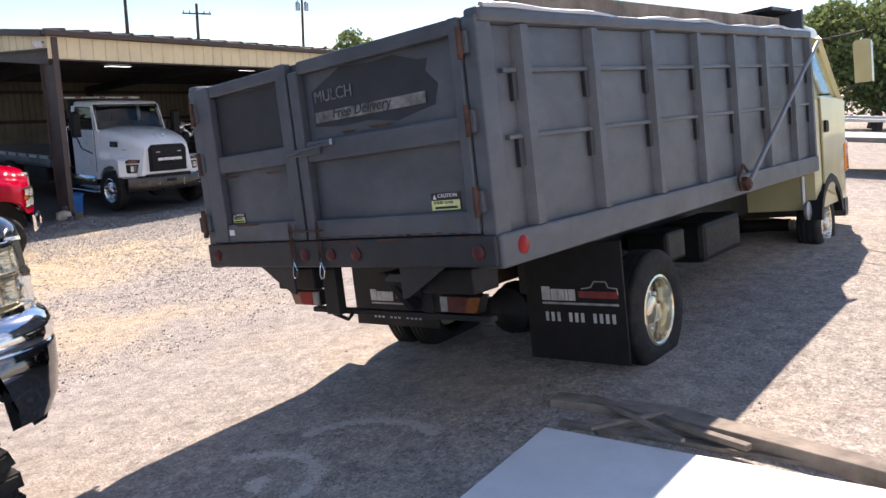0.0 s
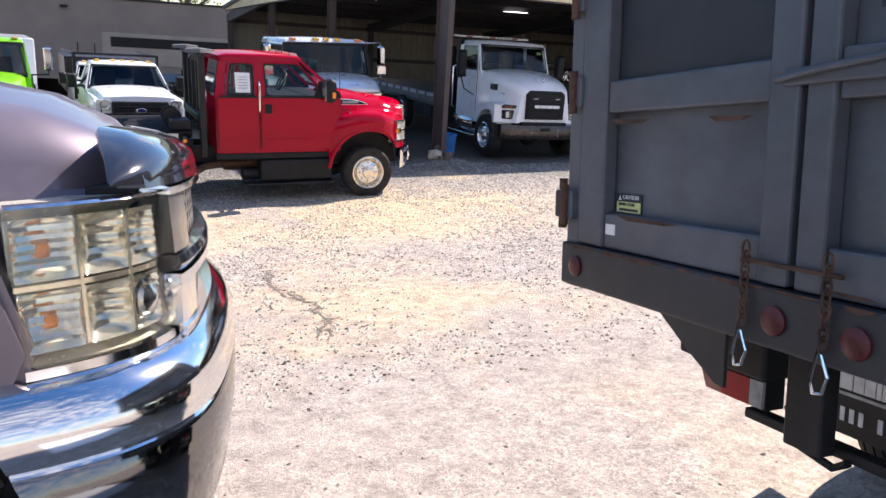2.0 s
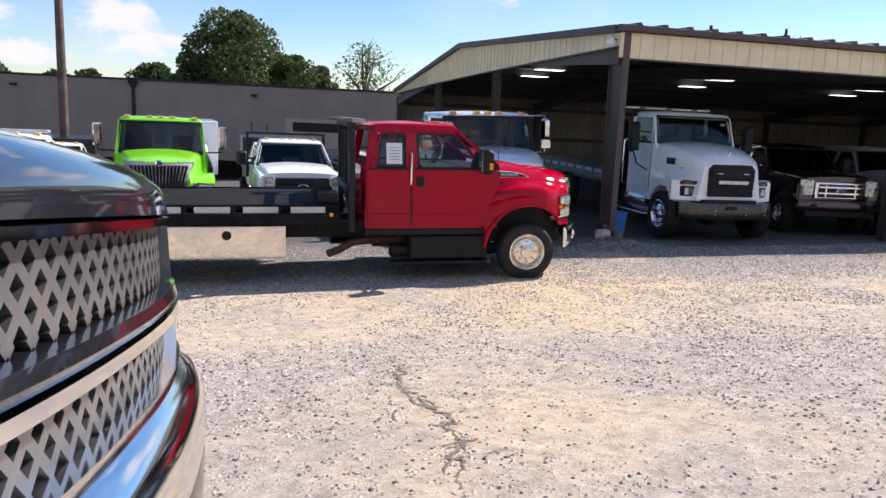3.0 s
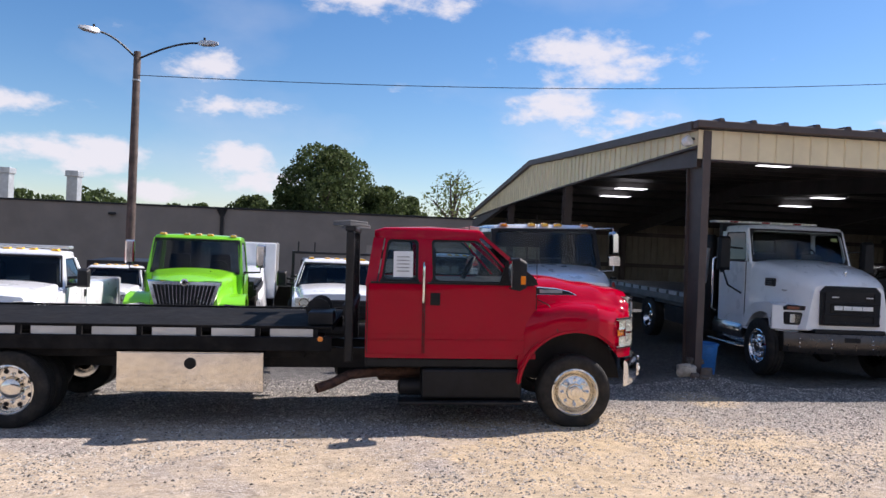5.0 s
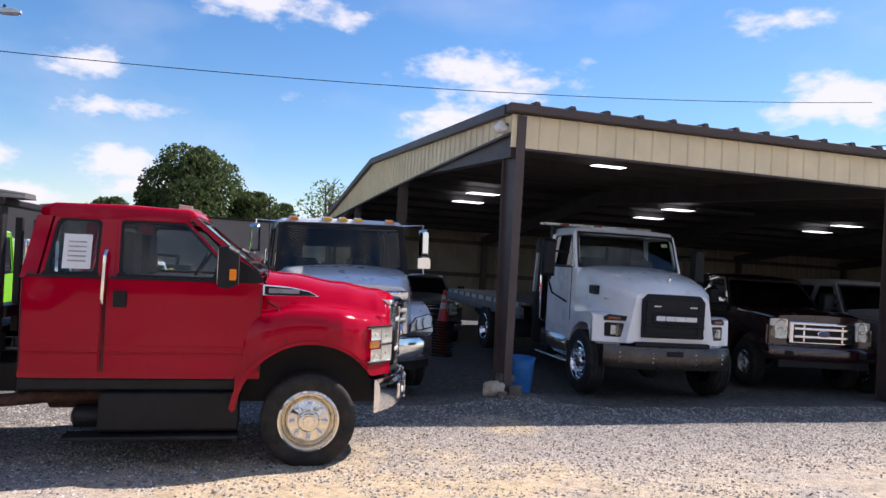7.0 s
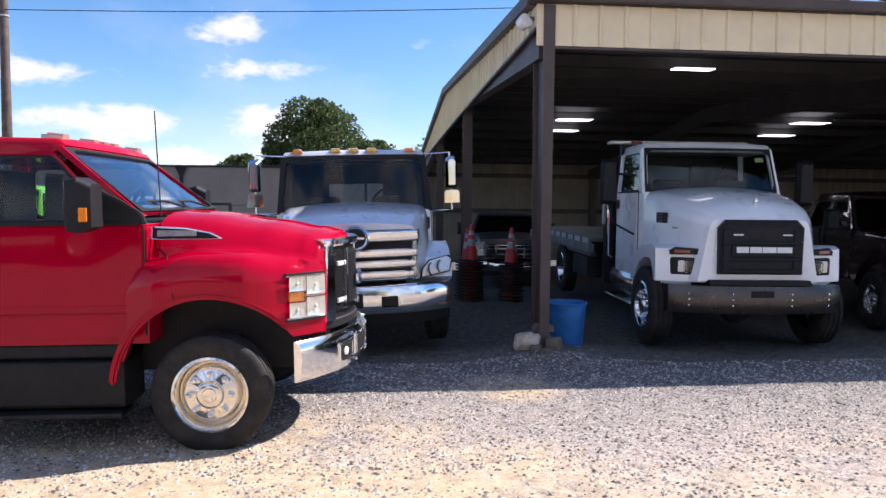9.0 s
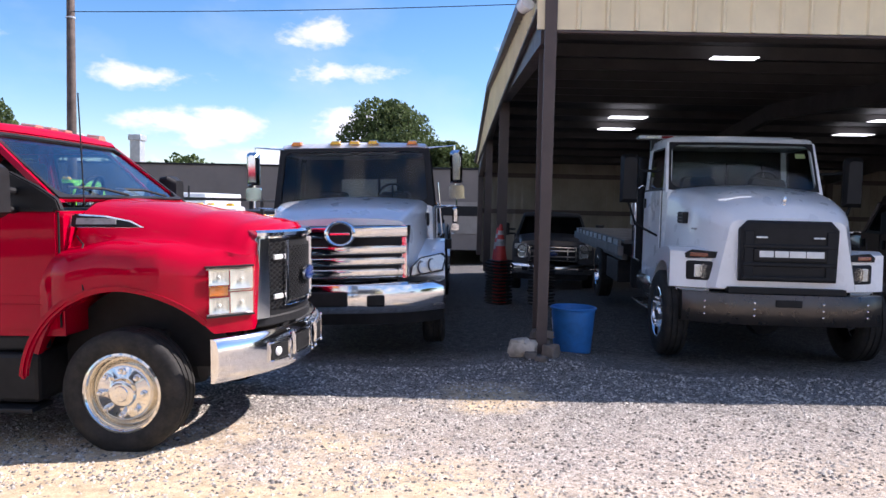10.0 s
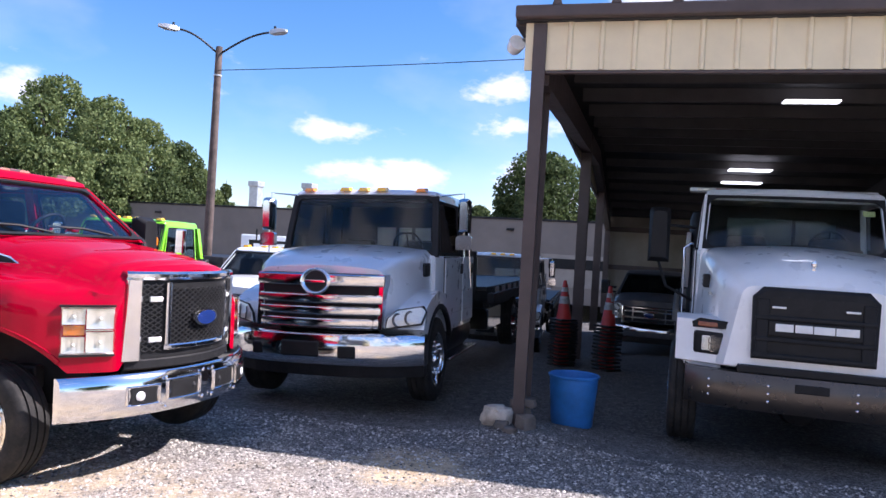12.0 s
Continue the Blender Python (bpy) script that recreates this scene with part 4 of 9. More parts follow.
def surround(pts, radius, rim, thick):
    """A flat frame round a four-cornered opening, with rounded inner corners."""
    p = [Vector(q) for q in pts]
    wid = ((p[1] - p[0]).length + (p[2] - p[3]).length) / 2
    hei = ((p[3] - p[0]).length + (p[2] - p[1]).length) / 2
    nn = (p[1] - p[0]).cross(p[3] - p[0]).normalized() * thick / 2
    at = lambda x, y: p[0].lerp(p[1], x / wid).lerp(p[3].lerp(p[2], x / wid), y / hei)
    inner, outer = [], []
    for cx, cy, a0 in ((rim + radius, rim + radius, 180), (wid - rim - radius, rim + radius, 270), (wid - rim - radius, hei - rim - radius, 0), (rim + radius, hei - rim - radius, 90)):
        ex, ey = (0.0 if cx < wid / 2 else wid), (0.0 if cy < hei / 2 else hei)
        for k in range(7):
            a = radians(a0 + 15 * k)
            x, y = cx + radius * math.cos(a), cy + radius * math.sin(a)
            inner.append(at(x, y))
            side_first = a0 in (180, 0)
            outer.append(at(ex, ey) if k == 3 else at(ex, y) if (k < 3) == side_first else at(x, ey))
    steps = [8 if (r - q).length > 0.35 else 1 for q, r in zip(inner, inner[1:] + inner[:1])]
    inner, outer = ([q.lerp(r, i / k) for (q, r), k in zip(zip(lp, lp[1:] + lp[:1]), steps) for i in range(k)] for lp in (inner, outer))
    bm = bmesh.new()
    rings = [[bm.verts.new(q + o) for q in lp] for lp, o in ((outer, nn), (inner, nn), (inner, -nn), (outer, -nn))]
    m = len(inner)
    for r in range(4):
        a, b = rings[r], rings[(r + 1) % 4]
        for i in range(m):
            j = (i + 1) % m
            bm.faces.new((a[i], a[j], b[j], b[i]))
    bmesh.ops.recalc_face_normals(bm, faces=bm.faces)
    return bm


def cab(T, paint, x_cowl, x_rf, x_rr, x_rear, hw, hwr, zb, zbelt, zroof, doors, glass=None, seats=True, rear_glass=True, trim=None, belt_drop=0.0, rear_wall=False, handles=9, bow=0.06, back=(0.46, 0.16, 0.50), side_glass=None, rise=0.0):
    """A truck cab: lower shell, roof, pillars, panes, doors, seats and wheel."""
    glass = glass or M_GLASS
    trim = trim or paint
    side_glass = side_glass or glass
    mid = (x_cowl + x_rear) / 2
    shell = loft([section(x_rear, hw - 0.03, hw - 0.02, zb, zbelt, 0.05), section(x_rear + 0.06, hw, hw, zb, zbelt, 0.03), section(mid, hw + 0.01, hw + 0.01, zb, zbelt, 0.03), section(x_cowl - 0.05, hw, hw, zb, zbelt, 0.03), section(x_cowl + 0.02, hw - 0.02, hw - 0.03, zb, zbelt, 0.05)])
    part("cab_shell", shell, paint, T, smooth=True)
    top = (loft([section(x_rr - 0.05, hwr - 0.06, hwr - 0.07, zroof - 0.11, zroof - 0.03, 0.05), section(x_rr + 0.06, hwr, hwr - 0.02, zroof - 0.12, zroof, 0.06, 0.02), section((x_rf + x_rr) / 2, hwr, hwr - 0.02, zroof - 0.12, zroof + 0.01, 0.06, 0.03),
                       section(x_rf - 0.06, hwr, hwr - 0.02, zroof - 0.12, zroof - 0.005, 0.06, 0.02), section(x_rf - 0.02, hwr - 0.005, hwr - 0.03, zroof - 0.085, zroof - 0.022, 0.03, 0.01), section(x_rf + 0.008, hwr - 0.02, hwr - 0.05, zroof - 0.078, zroof - 0.056, 0.01)]))
    for v in top.verts:
        v.co.x += bow * max(0.0, 1 - (v.co.y / hw) ** 2) * max(0.0, min(1.0, (v.co.x - x_rf + 0.3) / 0.3))
    part("roof", top, paint, T, smooth=True)
    zt = zroof - 0.115
    zc, zw = zbelt + rise, zroof - 0.076
    def pillars(s):
        for a, b, w in ((Vector((x_cowl - 0.02, hw - 0.03, zc - 0.02)), Vector((x_rf - 0.01, hwr - 0.03, zw + 0.005)), 0.03), (Vector((x_rear + 0.05, hw - 0.03, zbelt - 0.02)), Vector((x_rr, hwr - 0.03, zt)), 0.06)):
            d = Vector((w, 0, 0))
            e = Vector((0, 0.05, 0))
            bm = loft([[a - d - e, a + d - e, a + d + e * 0.5, a - d + e * 0.5], [b - d - e, b + d - e, b + d + e * 0.5, b - d + e * 0.5]])
            part("pillar", mirror_y(bm, s), trim, T)
        for x0, x1 in doors[:-1] if len(doors) > 1 else []:
            bm = loft([[(x0 - 0.05, hw - 0.07, zbelt - 0.02), (x0 + 0.05, hw - 0.07, zbelt - 0.02), (x0 + 0.05, hw - 0.005, zbelt - 0.02), (x0 - 0.05, hw - 0.005, zbelt - 0.02)],
                       [(x0 - 0.05, hwr - 0.07, zt), (x0 + 0.05, hwr - 0.07, zt), (x0 + 0.05, hwr - 0.005, zt), (x0 - 0.05, hwr - 0.005, zt)]])
            part("pillar", mirror_y(bm, s), trim, T)
    both(pillars)
    # the windshield bows forward at its middle
    def bend(bm):
        for v in bm.verts:
            v.co.x += bow * max(0.0, 1 - (v.co.y / hw) ** 2)
        return bm
    pane = bmesh.new()
    rows = []
    for k in range(15):
        f = 1 - 2 * k / 14
        rows.append([(x_cowl - 0.03 + dx, f * (hw - 0.04), zc + 0.004) for dx in (0.0, -0.006)] + [(x_rf - 0.01 + dx, f * (hwr - 0.03), zw) for dx in (-0.006, 0.0)])
    add_loft(pane, rows)
    ws = part("windshield", bend(pane), glass, T, "windshield glass", smooth=False)
    ws.visible_shadow = False
    part("windshield_surround", bend(surround([(x_cowl - 0.03, hw - 0.02, zc - 0.01), (x_cowl - 0.03, -hw + 0.02, zc - 0.01), (x_rf - 0.01, -hwr + 0.01, zw + 0.008), (x_rf - 0.01, hwr - 0.01, zw + 0.008)], 0.11, 0.03, 0.02)), trim, T)
    part("windshield_seal", bend(surround([(x_cowl - 0.020, hw - 0.045, zc + 0.008), (x_cowl - 0.020, -hw + 0.045, zc + 0.008), (x_rf, -hwr + 0.035, zw), (x_rf, hwr - 0.035, zw)], 0.11, 0.03, 0.02)), M_BLACK, T, "black rubber windshield seal")
    if rear_wall:
        # solid cab back with a small divided window
        hy, wz0, wz1 = back[0], zbelt + back[1], zbelt + back[2]
        for y0, y1, z0, z1 in ((-hw + 0.06, -hy, zbelt - 0.02, zt), (hy, hw - 0.06, zbelt - 0.02, zt), (-hy, hy, zbelt - 0.02, wz0), (-hy, hy, wz1, zt), (0.13, 0.17, wz0, wz1)):
            part("cab_back", box(x_rr - 0.03, x_rr + 0.02, y0, y1, z0, z1), M_BLACK, T)
        rg = part("rear_window", box(x_rr - 0.01, x_rr - 0.004, -hy, hy, wz0, wz1), M_GLASS, T)
        rg.visible_shadow = False
    elif rear_glass:
        rg = part("rear_window", plate([(x_rear + 0.05, hw - 0.08, zbelt + 0.004), (x_rear + 0.05, -hw + 0.08, zbelt + 0.004), (x_rr, -hwr + 0.07, zt), (x_rr, hwr - 0.07, zt)], 0.006), glass, T)
        rg.visible_shadow = False
    def sides(s):
        for i, (x0, x1) in enumerate(doors):
            # x0 rear edge, x1 front edge
            d = part("door", mirror_y(side_plate([(x0 + 0.006, zb + 0.05), (x1 - 0.006, zb + 0.05), (x1 - 0.006, zbelt - 0.004), (x0 + 0.006, zbelt - 0.004)], hw + 0.004, hw + 0.026, 0.01), s), paint, T, smooth=True)
            if i < handles:
                part("door_handle", mirror_y(box(x0 + 0.06, x0 + 0.17, hw + 0.027, hw + 0.05, zbelt - 0.24, zbelt - 0.10, 0.012), s), M_BLACK, d)
            for xg in (x0, x1):
                part("door_gap", mirror_y(box(xg - 0.0045, xg + 0.0045, hw + 0.004, hw + 0.014, zb + 0.06, zbelt - 0.01), s), M_BLACK, d)
            part("door_crease", mirror_y(side_plate([(x0 + 0.02, zb + 0.20), (x1 - 0.02, zb + 0.20), (x1 - 0.02, zb + 0.225), (x0 + 0.02, zb + 0.225)], hw + 0.02, hw + 0.034, 0.008), s), paint, d, smooth=True)
            part("window_seal", mirror_y(box(x0 + 0.03, x1 - 0.03, hw - 0.012, hw + 0.024, zbelt - 0.003, zbelt + 0.018), s), M_BLACK, d)
            # window frame follows the cab's rake at its ends
            f0, f1 = x0 + 0.07, x1 - 0.05
            t0, t1 = f0, f1
            if i == 0:
                f1, t1 = x_cowl - 0.16, x_rf - 0.07
            if i == len(doors) - 1:
                f0, t0 = max(f0, x_rear + 0.15), max(f0, x_rr + 0.1)
            part("window_surround", mirror_y(surround([(f0 - 0.02, hw - 0.022, zbelt - 0.01), (f1 + 0.02, hw - 0.022, zbelt - 0.01), (t1 + 0.02, hwr - 0.022, zt + 0.01), (t0 - 0.02, hwr - 0.022, zt + 0.01)], 0.05, 0.028, 0.02), s), trim, d)
            part("window_rubber", mirror_y(surround([(f0, hw - 0.022, zbelt + 0.006), (f1, hw - 0.022, zbelt + 0.006), (t1, hwr - 0.022, zt - 0.006), (t0, hwr - 0.022, zt - 0.006)], 0.06, 0.034, 0.014), s), M_BLACK, d)
            w = part("side_window", mirror_y(plate([(f0, hw - 0.022, zbelt + 0.004), (f1, hw - 0.022, zbelt + 0.004), (t1, hwr - 0.022, zt), (t0, hwr - 0.022, zt)], 0.006), s), side_glass, T)
            w.visible_shadow = False
    both(sides)
    part("dashboard", box(x_cowl - 0.5, x_cowl - 0.06, -hw + 0.1, hw - 0.1, zbelt - 0.22, zbelt + 0.02, 0.05), M_BLACK, T)
    part("cabin_floor", box(x_rear + 0.08, x_cowl - 0.08, -hw + 0.03, hw - 0.03, zbelt - 0.0, zbelt + 0.003), M_BLACK, T)
    if seats:
        for y in (0.45, -0.45):
            part("seat", loft([section(x_rear + 0.5, 0.24, 0.22, zbelt - 0.1, zbelt + (0.2 if rear_wall else 0.42), 0.06), section(x_rear + 0.64, 0.24, 0.22, zbelt - 0.1, zbelt + (0.18 if rear_wall else 0.40), 0.06)]), M_SEAT, T, smooth=True, m=pose(0.25 if len(doors) == 1 else max(0.0, doors[0][0] - x_rear - 0.5), y, 0))
        sw = bmesh.new()
        ring = [(0.19 * math.cos(2 * math.pi * i / 24), 0.19 * math.sin(2 * math.pi * i / 24), 0) for i in range(25)]
        add_tube(sw, ring, 0.016, 8)
        add_tube(sw, [(-0.18, 0, 0), (0.18, 0, 0)], 0.014, 6)
        part("steering_wheel", sw, M_BLACK, T, smooth=True, m=pose(x_cowl - 0.62, 0.45, zbelt + 0.12, 0, -62, 0))


def wipers(T, x_cowl, x_rf, zbelt, zt, hw):
    for y in (0.55, -0.1):
        a = Vector((x_cowl + 0.0, y, zbelt + 0.03))
        k = 0.32
        b = Vector((x_cowl + (x_rf - x_cowl) * k + 0.03, y - 0.55, zbelt + (zt - zbelt) * 0.12 + 0.03))
        part("wiper", tube([a, a.lerp(b, 0.5) + Vector((0.02, 0, 0.02)), b], 0.011, 6), M_BLACK, T)


def bumper(T, material, x, hw, z0, z1, sweep, thick=0.14, name="bumper", bevel_r=0.05, n=12, power=2.0, label=""):
    """A bar across the front, swept back towards its ends."""
    loops = []
    for i in range(n + 1):
        y = -hw + 2 * hw * i / n
        xf = x - sweep * (abs(y) / hw) ** power
        r = bevel_r
        loops.append([(xf - thick, y, z0), (xf - r * 0.6, y, z0), (xf - 0.01, y, z0 + r * 0.5), (xf, y, z0 + r * 1.3), (xf + 0.006, y, (z0 + z1) / 2), (xf, y, z1 - r * 1.3), (xf - 0.012, y, z1 - r * 0.4), (xf - r * 0.7, y, z1), (xf - thick, y, z1)])
    return part(name, loft(loops), material, T, label, smooth=True)


def tow_mirror(T, x, y, z, s, h=0.36, w=0.2, material=None, arm_y=None, amber=False):
    material = material or M_BLACK
    arm_y = arm_y or (abs(y) - 0.3)
    body = loft([section(-0.06, w * 0.42, w * 0.42, -h * 0.46, h * 0.46, 0.03), section(0.02, w / 2, w / 2, -h / 2, h / 2, 0.04), section(0.1, w * 0.38, w * 0.36, -h * 0.4, h * 0.38, 0.04)])
    ob = part("mirror", body, material, T, smooth=True, m=pose(x, s * abs(y), z))
    part("mirror_arm", tube([(0, -s * (abs(y) - arm_y), -h * 0.02), (0, 0, h * 0.02)], 0.026, 8), M_BLACK, ob)
    part("mirror_arm", tube([(0, -s * (abs(y) - arm_y), -h * 0.36), (0, 0, -h * 0.36)], 0.026, 8), M_BLACK, ob)
    part("mirror_glass", box(-0.068, -0.062, -w * 0.38, w * 0.38, -h * 0.4, h * 0.4), M_CHROME, ob)
    if amber:
        part("turn_lens", box(0.03, 0.085, s * w * 0.38 - 0.03, s * w * 0.5 + 0.012, -h * 0.3, -h * 0.05, 0.012), M_AMBER, ob, "amber turn signal lens")
    return ob


def lamp(T, x, y, z, w, h, s=1, amber=True, yaw=0.0, depth=0.08, bezel=None, rake=0.0):
    """A block headlamp: reflector bowls, amber corner, clear cover."""
    m = pose(x, y, z, 0, rake, yaw)
    hl = part("headlamp", box(-depth, -0.03, -w / 2, w / 2, -h / 2, h / 2, 0.012), bezel or M_LAMPWHITE, T, "clear headlamp with bright reflector", m=m)
    part("reflector", lathe([(0.002, -0.025), (min(w, h) * 0.2, -0.018), (min(w, h) * 0.34, 0.008), (min(w, h) * 0.36, 0.008)], pose(-0.024, -s * w * 0.12, h * 0.18, 0, 90, 0), 18, cap=False), M_CHROME, hl, smooth=True)
    part("reflector", lathe([(0.002, -0.025), (min(w, h) * 0.2, -0.018), (min(w, h) * 0.32, 0.008), (min(w, h) * 0.34, 0.008)], pose(-0.024, -s * w * 0.12, -h * 0.22, 0, 90, 0), 18, cap=False), M_CHROME, hl, smooth=True)
    if amber:
        part("turn_lens", box(-0.028, -0.008, s * w * 0.24, s * w * 0.46, -h * 0.08, h * 0.2, 0.006), M_AMBER, hl, "amber turn signal")
    lens = part("lens", box(-0.012, 0.004, -w / 2 + 0.004, w / 2 - 0.004, -h / 2 + 0.004, h / 2 - 0.004, 0.006), M_LENS, hl)
    lens.visible_shadow = False
    return hl


def marker_row(T, x, z, ys, material=None):
    for y in ys:
        part("roof_marker", loft([section(-0.06, 0.08, 0.06, 0, 0.055, 0.02), section(0.05, 0.07, 0.05, 0, 0.042, 0.015)]), material or M_YELLOWLENS, T, "" if material else "amber roof marker lamp", m=pose(x, y, z))


def frame_rails(T, x0, x1, z0, z1, y=0.42):
    for s in (1, -1):
        part("frame_rail", box(x0, x1, s * y - 0.04, s * y + 0.04, z0, z1, 0.006), M_BLACKSTEEL, T)


def axle(T, x, z, hw):
    part("axle", tube([(x, -hw, z), (x, hw, z)], 0.07, 10), M_BLACKSTEEL, T, smooth=True)
    part("differential", lathe([(0.03, -0.2), (0.17, -0.12), (0.2, 0), (0.17, 0.12), (0.03, 0.2)], pose(x, 0, z, 0, 90, 0), 14), M_BLACKSTEEL, T, smooth=True)


def rollback_bed(T, x0, x1, z, hw, deck=None, rail=True):
    """A car carrier deck with stake pockets and side rails; x0 rear, x1 front."""
    deck = deck or M_BLACKSTEEL
    part("deck", box(x0, x1, -hw + 0.06, hw - 0.06, z - 0.06, z, 0.006), deck, T)
    for s in (1, -1):
        part("side_rail", box(x0, x1, s * hw - 0.05, s * hw + 0.05, z - 0.25, z - 0.095, 0.012), deck, T)
        part("lower_rail", box(x0, x1 - 0.3, s * (hw - 0.12) - 0.05, s * (hw - 0.12) + 0.05, z - 0.34, z - 0.252, 0.01), deck, T)
        n = int((x1 - x0) / 0.62)
        for i in range(n):
            a = x0 + 0.1 + i * (x1 - x0 - 0.2) / n
            part("rail_plate", box(a + 0.06, a + 0.52, s * (hw + 0.01) - 0.003, s * (hw + 0.01) + 0.003, z - 0.095, z - 0.01), M_GALV, T)
            part("stake", box(a + 0.535, a + 0.575, s * hw - 0.018, s * hw + 0.03, z - 0.095, z - 0.005), deck, T)
        if rail:
            part("top_rail", box(x0, x1, s * hw - 0.02, s * hw + 0.02, z - 0.004, z + 0.022, 0.006), deck, T)
    part("subframe", box(x0 + 0.5, x1 - 0.2, -0.5, 0.5, z - 0.38, z - 0.062, 0.01), M_BLACKSTEEL, T)


def oval_badge(T, x, y, z, w, h, material, yaw=0.0, rim=True):
    if rim:
        part("badge_rim", lathe([(0.5, 0), (0.5, 0.03), (0.42, 0.04)], pose(x, y, z, 0, 90, yaw) @ Matrix.Diagonal((h, w, 0.6, 1)), 28), M_CHROME, T, "bright oval badge", smooth=True)
    part("badge", lathe([(0.43, 0), (0.43, 0.045), (0.3, 0.05)], pose(x, y, z, 0, 90, yaw) @ Matrix.Diagonal((h, w, 0.6, 1)), 28), material, T, smooth=True)


def mesh_grille(x, y0, y1, z0, z1, pitch=0.05, r=0.005, slope=0.0):
    """A lattice of crossing bars."""
    bm = bmesh.new()
    def bar(a, b):
        d = (b - a)
        n = Vector((1, 0, 0))
        t = d.cross(n).normalized() * r
        add_loft(bm, [[a - t, a + t, a + t + n * r * 2, a - t + n * r * 2], [b - t, b + t, b + t + n * r * 2, b - t + n * r * 2]])
    W, H = y1 - y0, z1 - z0
    for sgn in (1, -1):
        k = -H
        while k < W:
            ya, za, yb, zb = k, 0.0, k + H, H
            if ya < 0:
                za, ya = -ya, 0.0
            if yb > W:
                zb, yb = zb - (yb - W), W
            if zb > za + 0.005:
                p = Vector((x - slope * za, y0 + (ya if sgn > 0 else W - ya), z0 + za))
                q = Vector((x - slope * zb, y0 + (yb if sgn > 0 else W - yb), z0 + zb))
                bar(p, q)
            k += pitch
    return bm


def path_frames(path, n=40):
    """Even points and outward normals along a plan outline (x, y)."""
    pts = [Vector((*p, 0)) for p in path]
    for _ in range(2):
        q = [pts[0]]
        for a, b in zip(pts, pts[1:]):
            q += [a.lerp(b, 0.25), a.lerp(b, 0.75)]
        q.append(pts[-1])
        pts = q
    ls = [0.0]
    for a, b in zip(pts, pts[1:]):
        ls.append(ls[-1] + (b - a).length)
    def at(s):
        s = max(0.0, min(ls[-1], s))
        for i in range(len(ls) - 1):
            if s <= ls[i + 1]:
                k = (s - ls[i]) / max(1e-9, ls[i + 1] - ls[i])
                p = pts[i].lerp(pts[i + 1], k)
                lo, hi = max(0, i - 1), min(len(pts) - 1, i + 2)
                d = (pts[hi] - pts[lo]).normalized()
                return p, Vector((d.y, -d.x, 0))
        return pts[-1], Vector((1, 0, 0))
    return at, ls[-1]


def path_loft(path, prof, s0=0.0, s1=1.0, n=36, close=True):
    at, length = path_frames(path)
    loops = []
    for i in range(n + 1):
        p, nn = at(length * (s0 + (s1 - s0) * i / n))
        loops.append([p + nn * o + Vector((0, 0, z)) for o, z in prof])
    return loft(loops, close)


def path_map(bm, path, s_mid, z_off=0.0):
    """Lays a flat mesh (x out, y along, z up) onto an outline."""
    at, length = path_frames(path)
    for v in bm.verts:
        p, nn = at(length * s_mid + v.co.y)
        v.co = p + nn * v.co.x + Vector((0, 0, v.co.z + z_off))
    return bm




# ---- red medium-duty truck with flatbed ----
def lattice_net(out, y0, y1, z0, z1, pitch, r):
    """A flat diamond net of short bars, x out, that can be laid onto a bowed face."""
    bm = bmesh.new()
    ny, nz = max(1, round((y1 - y0) / pitch)), max(1, round((z1 - z0) / (pitch * 0.62)))
    dy, dz = (y1 - y0) / ny, (z1 - z0) / nz
    for i in range(ny):
        for k in range(nz):
            up = (i + k) % 2
            a = Vector((out, y0 + i * dy, z0 + (k if up else k + 1) * dz))
            b = Vector((out, y0 + (i + 1) * dy, z0 + (k + 1 if up else k) * dz))
            t = (b - a).cross(Vector((1, 0, 0))).normalized() * r
            n = Vector((r * 2.4, 0, 0))
            add_loft(bm, [[a - t, a + t, a + t * 0.6 + n, a - t * 0.6 + n], [b - t, b + t, b + t * 0.6 + n, b - t * 0.6 + n]], cap=False)
    return bm


def strip_box(x0, x1, y0, y1, z0, z1, n=10, lip=0.0):
    """A slab in short lengths along y, with softened outer edges, to be laid onto a bowed face."""
    e = min(lip, (z1 - z0) * 0.4)
    loops = []
    for i in range(n + 1):
        y = y0 + (y1 - y0) * i / n
        k = 0.0 if not lip else lip * (1.0 if i in (0, n) else 0.0)
        loops.append([(x0, y, z0), (x1 - lip - k, y, z0), (x1 - k, y, z0 + e), (x1 - k, y, z1 - e), (x1 - lip - k, y, z1), (x0, y, z1)])
    return loft(loops)


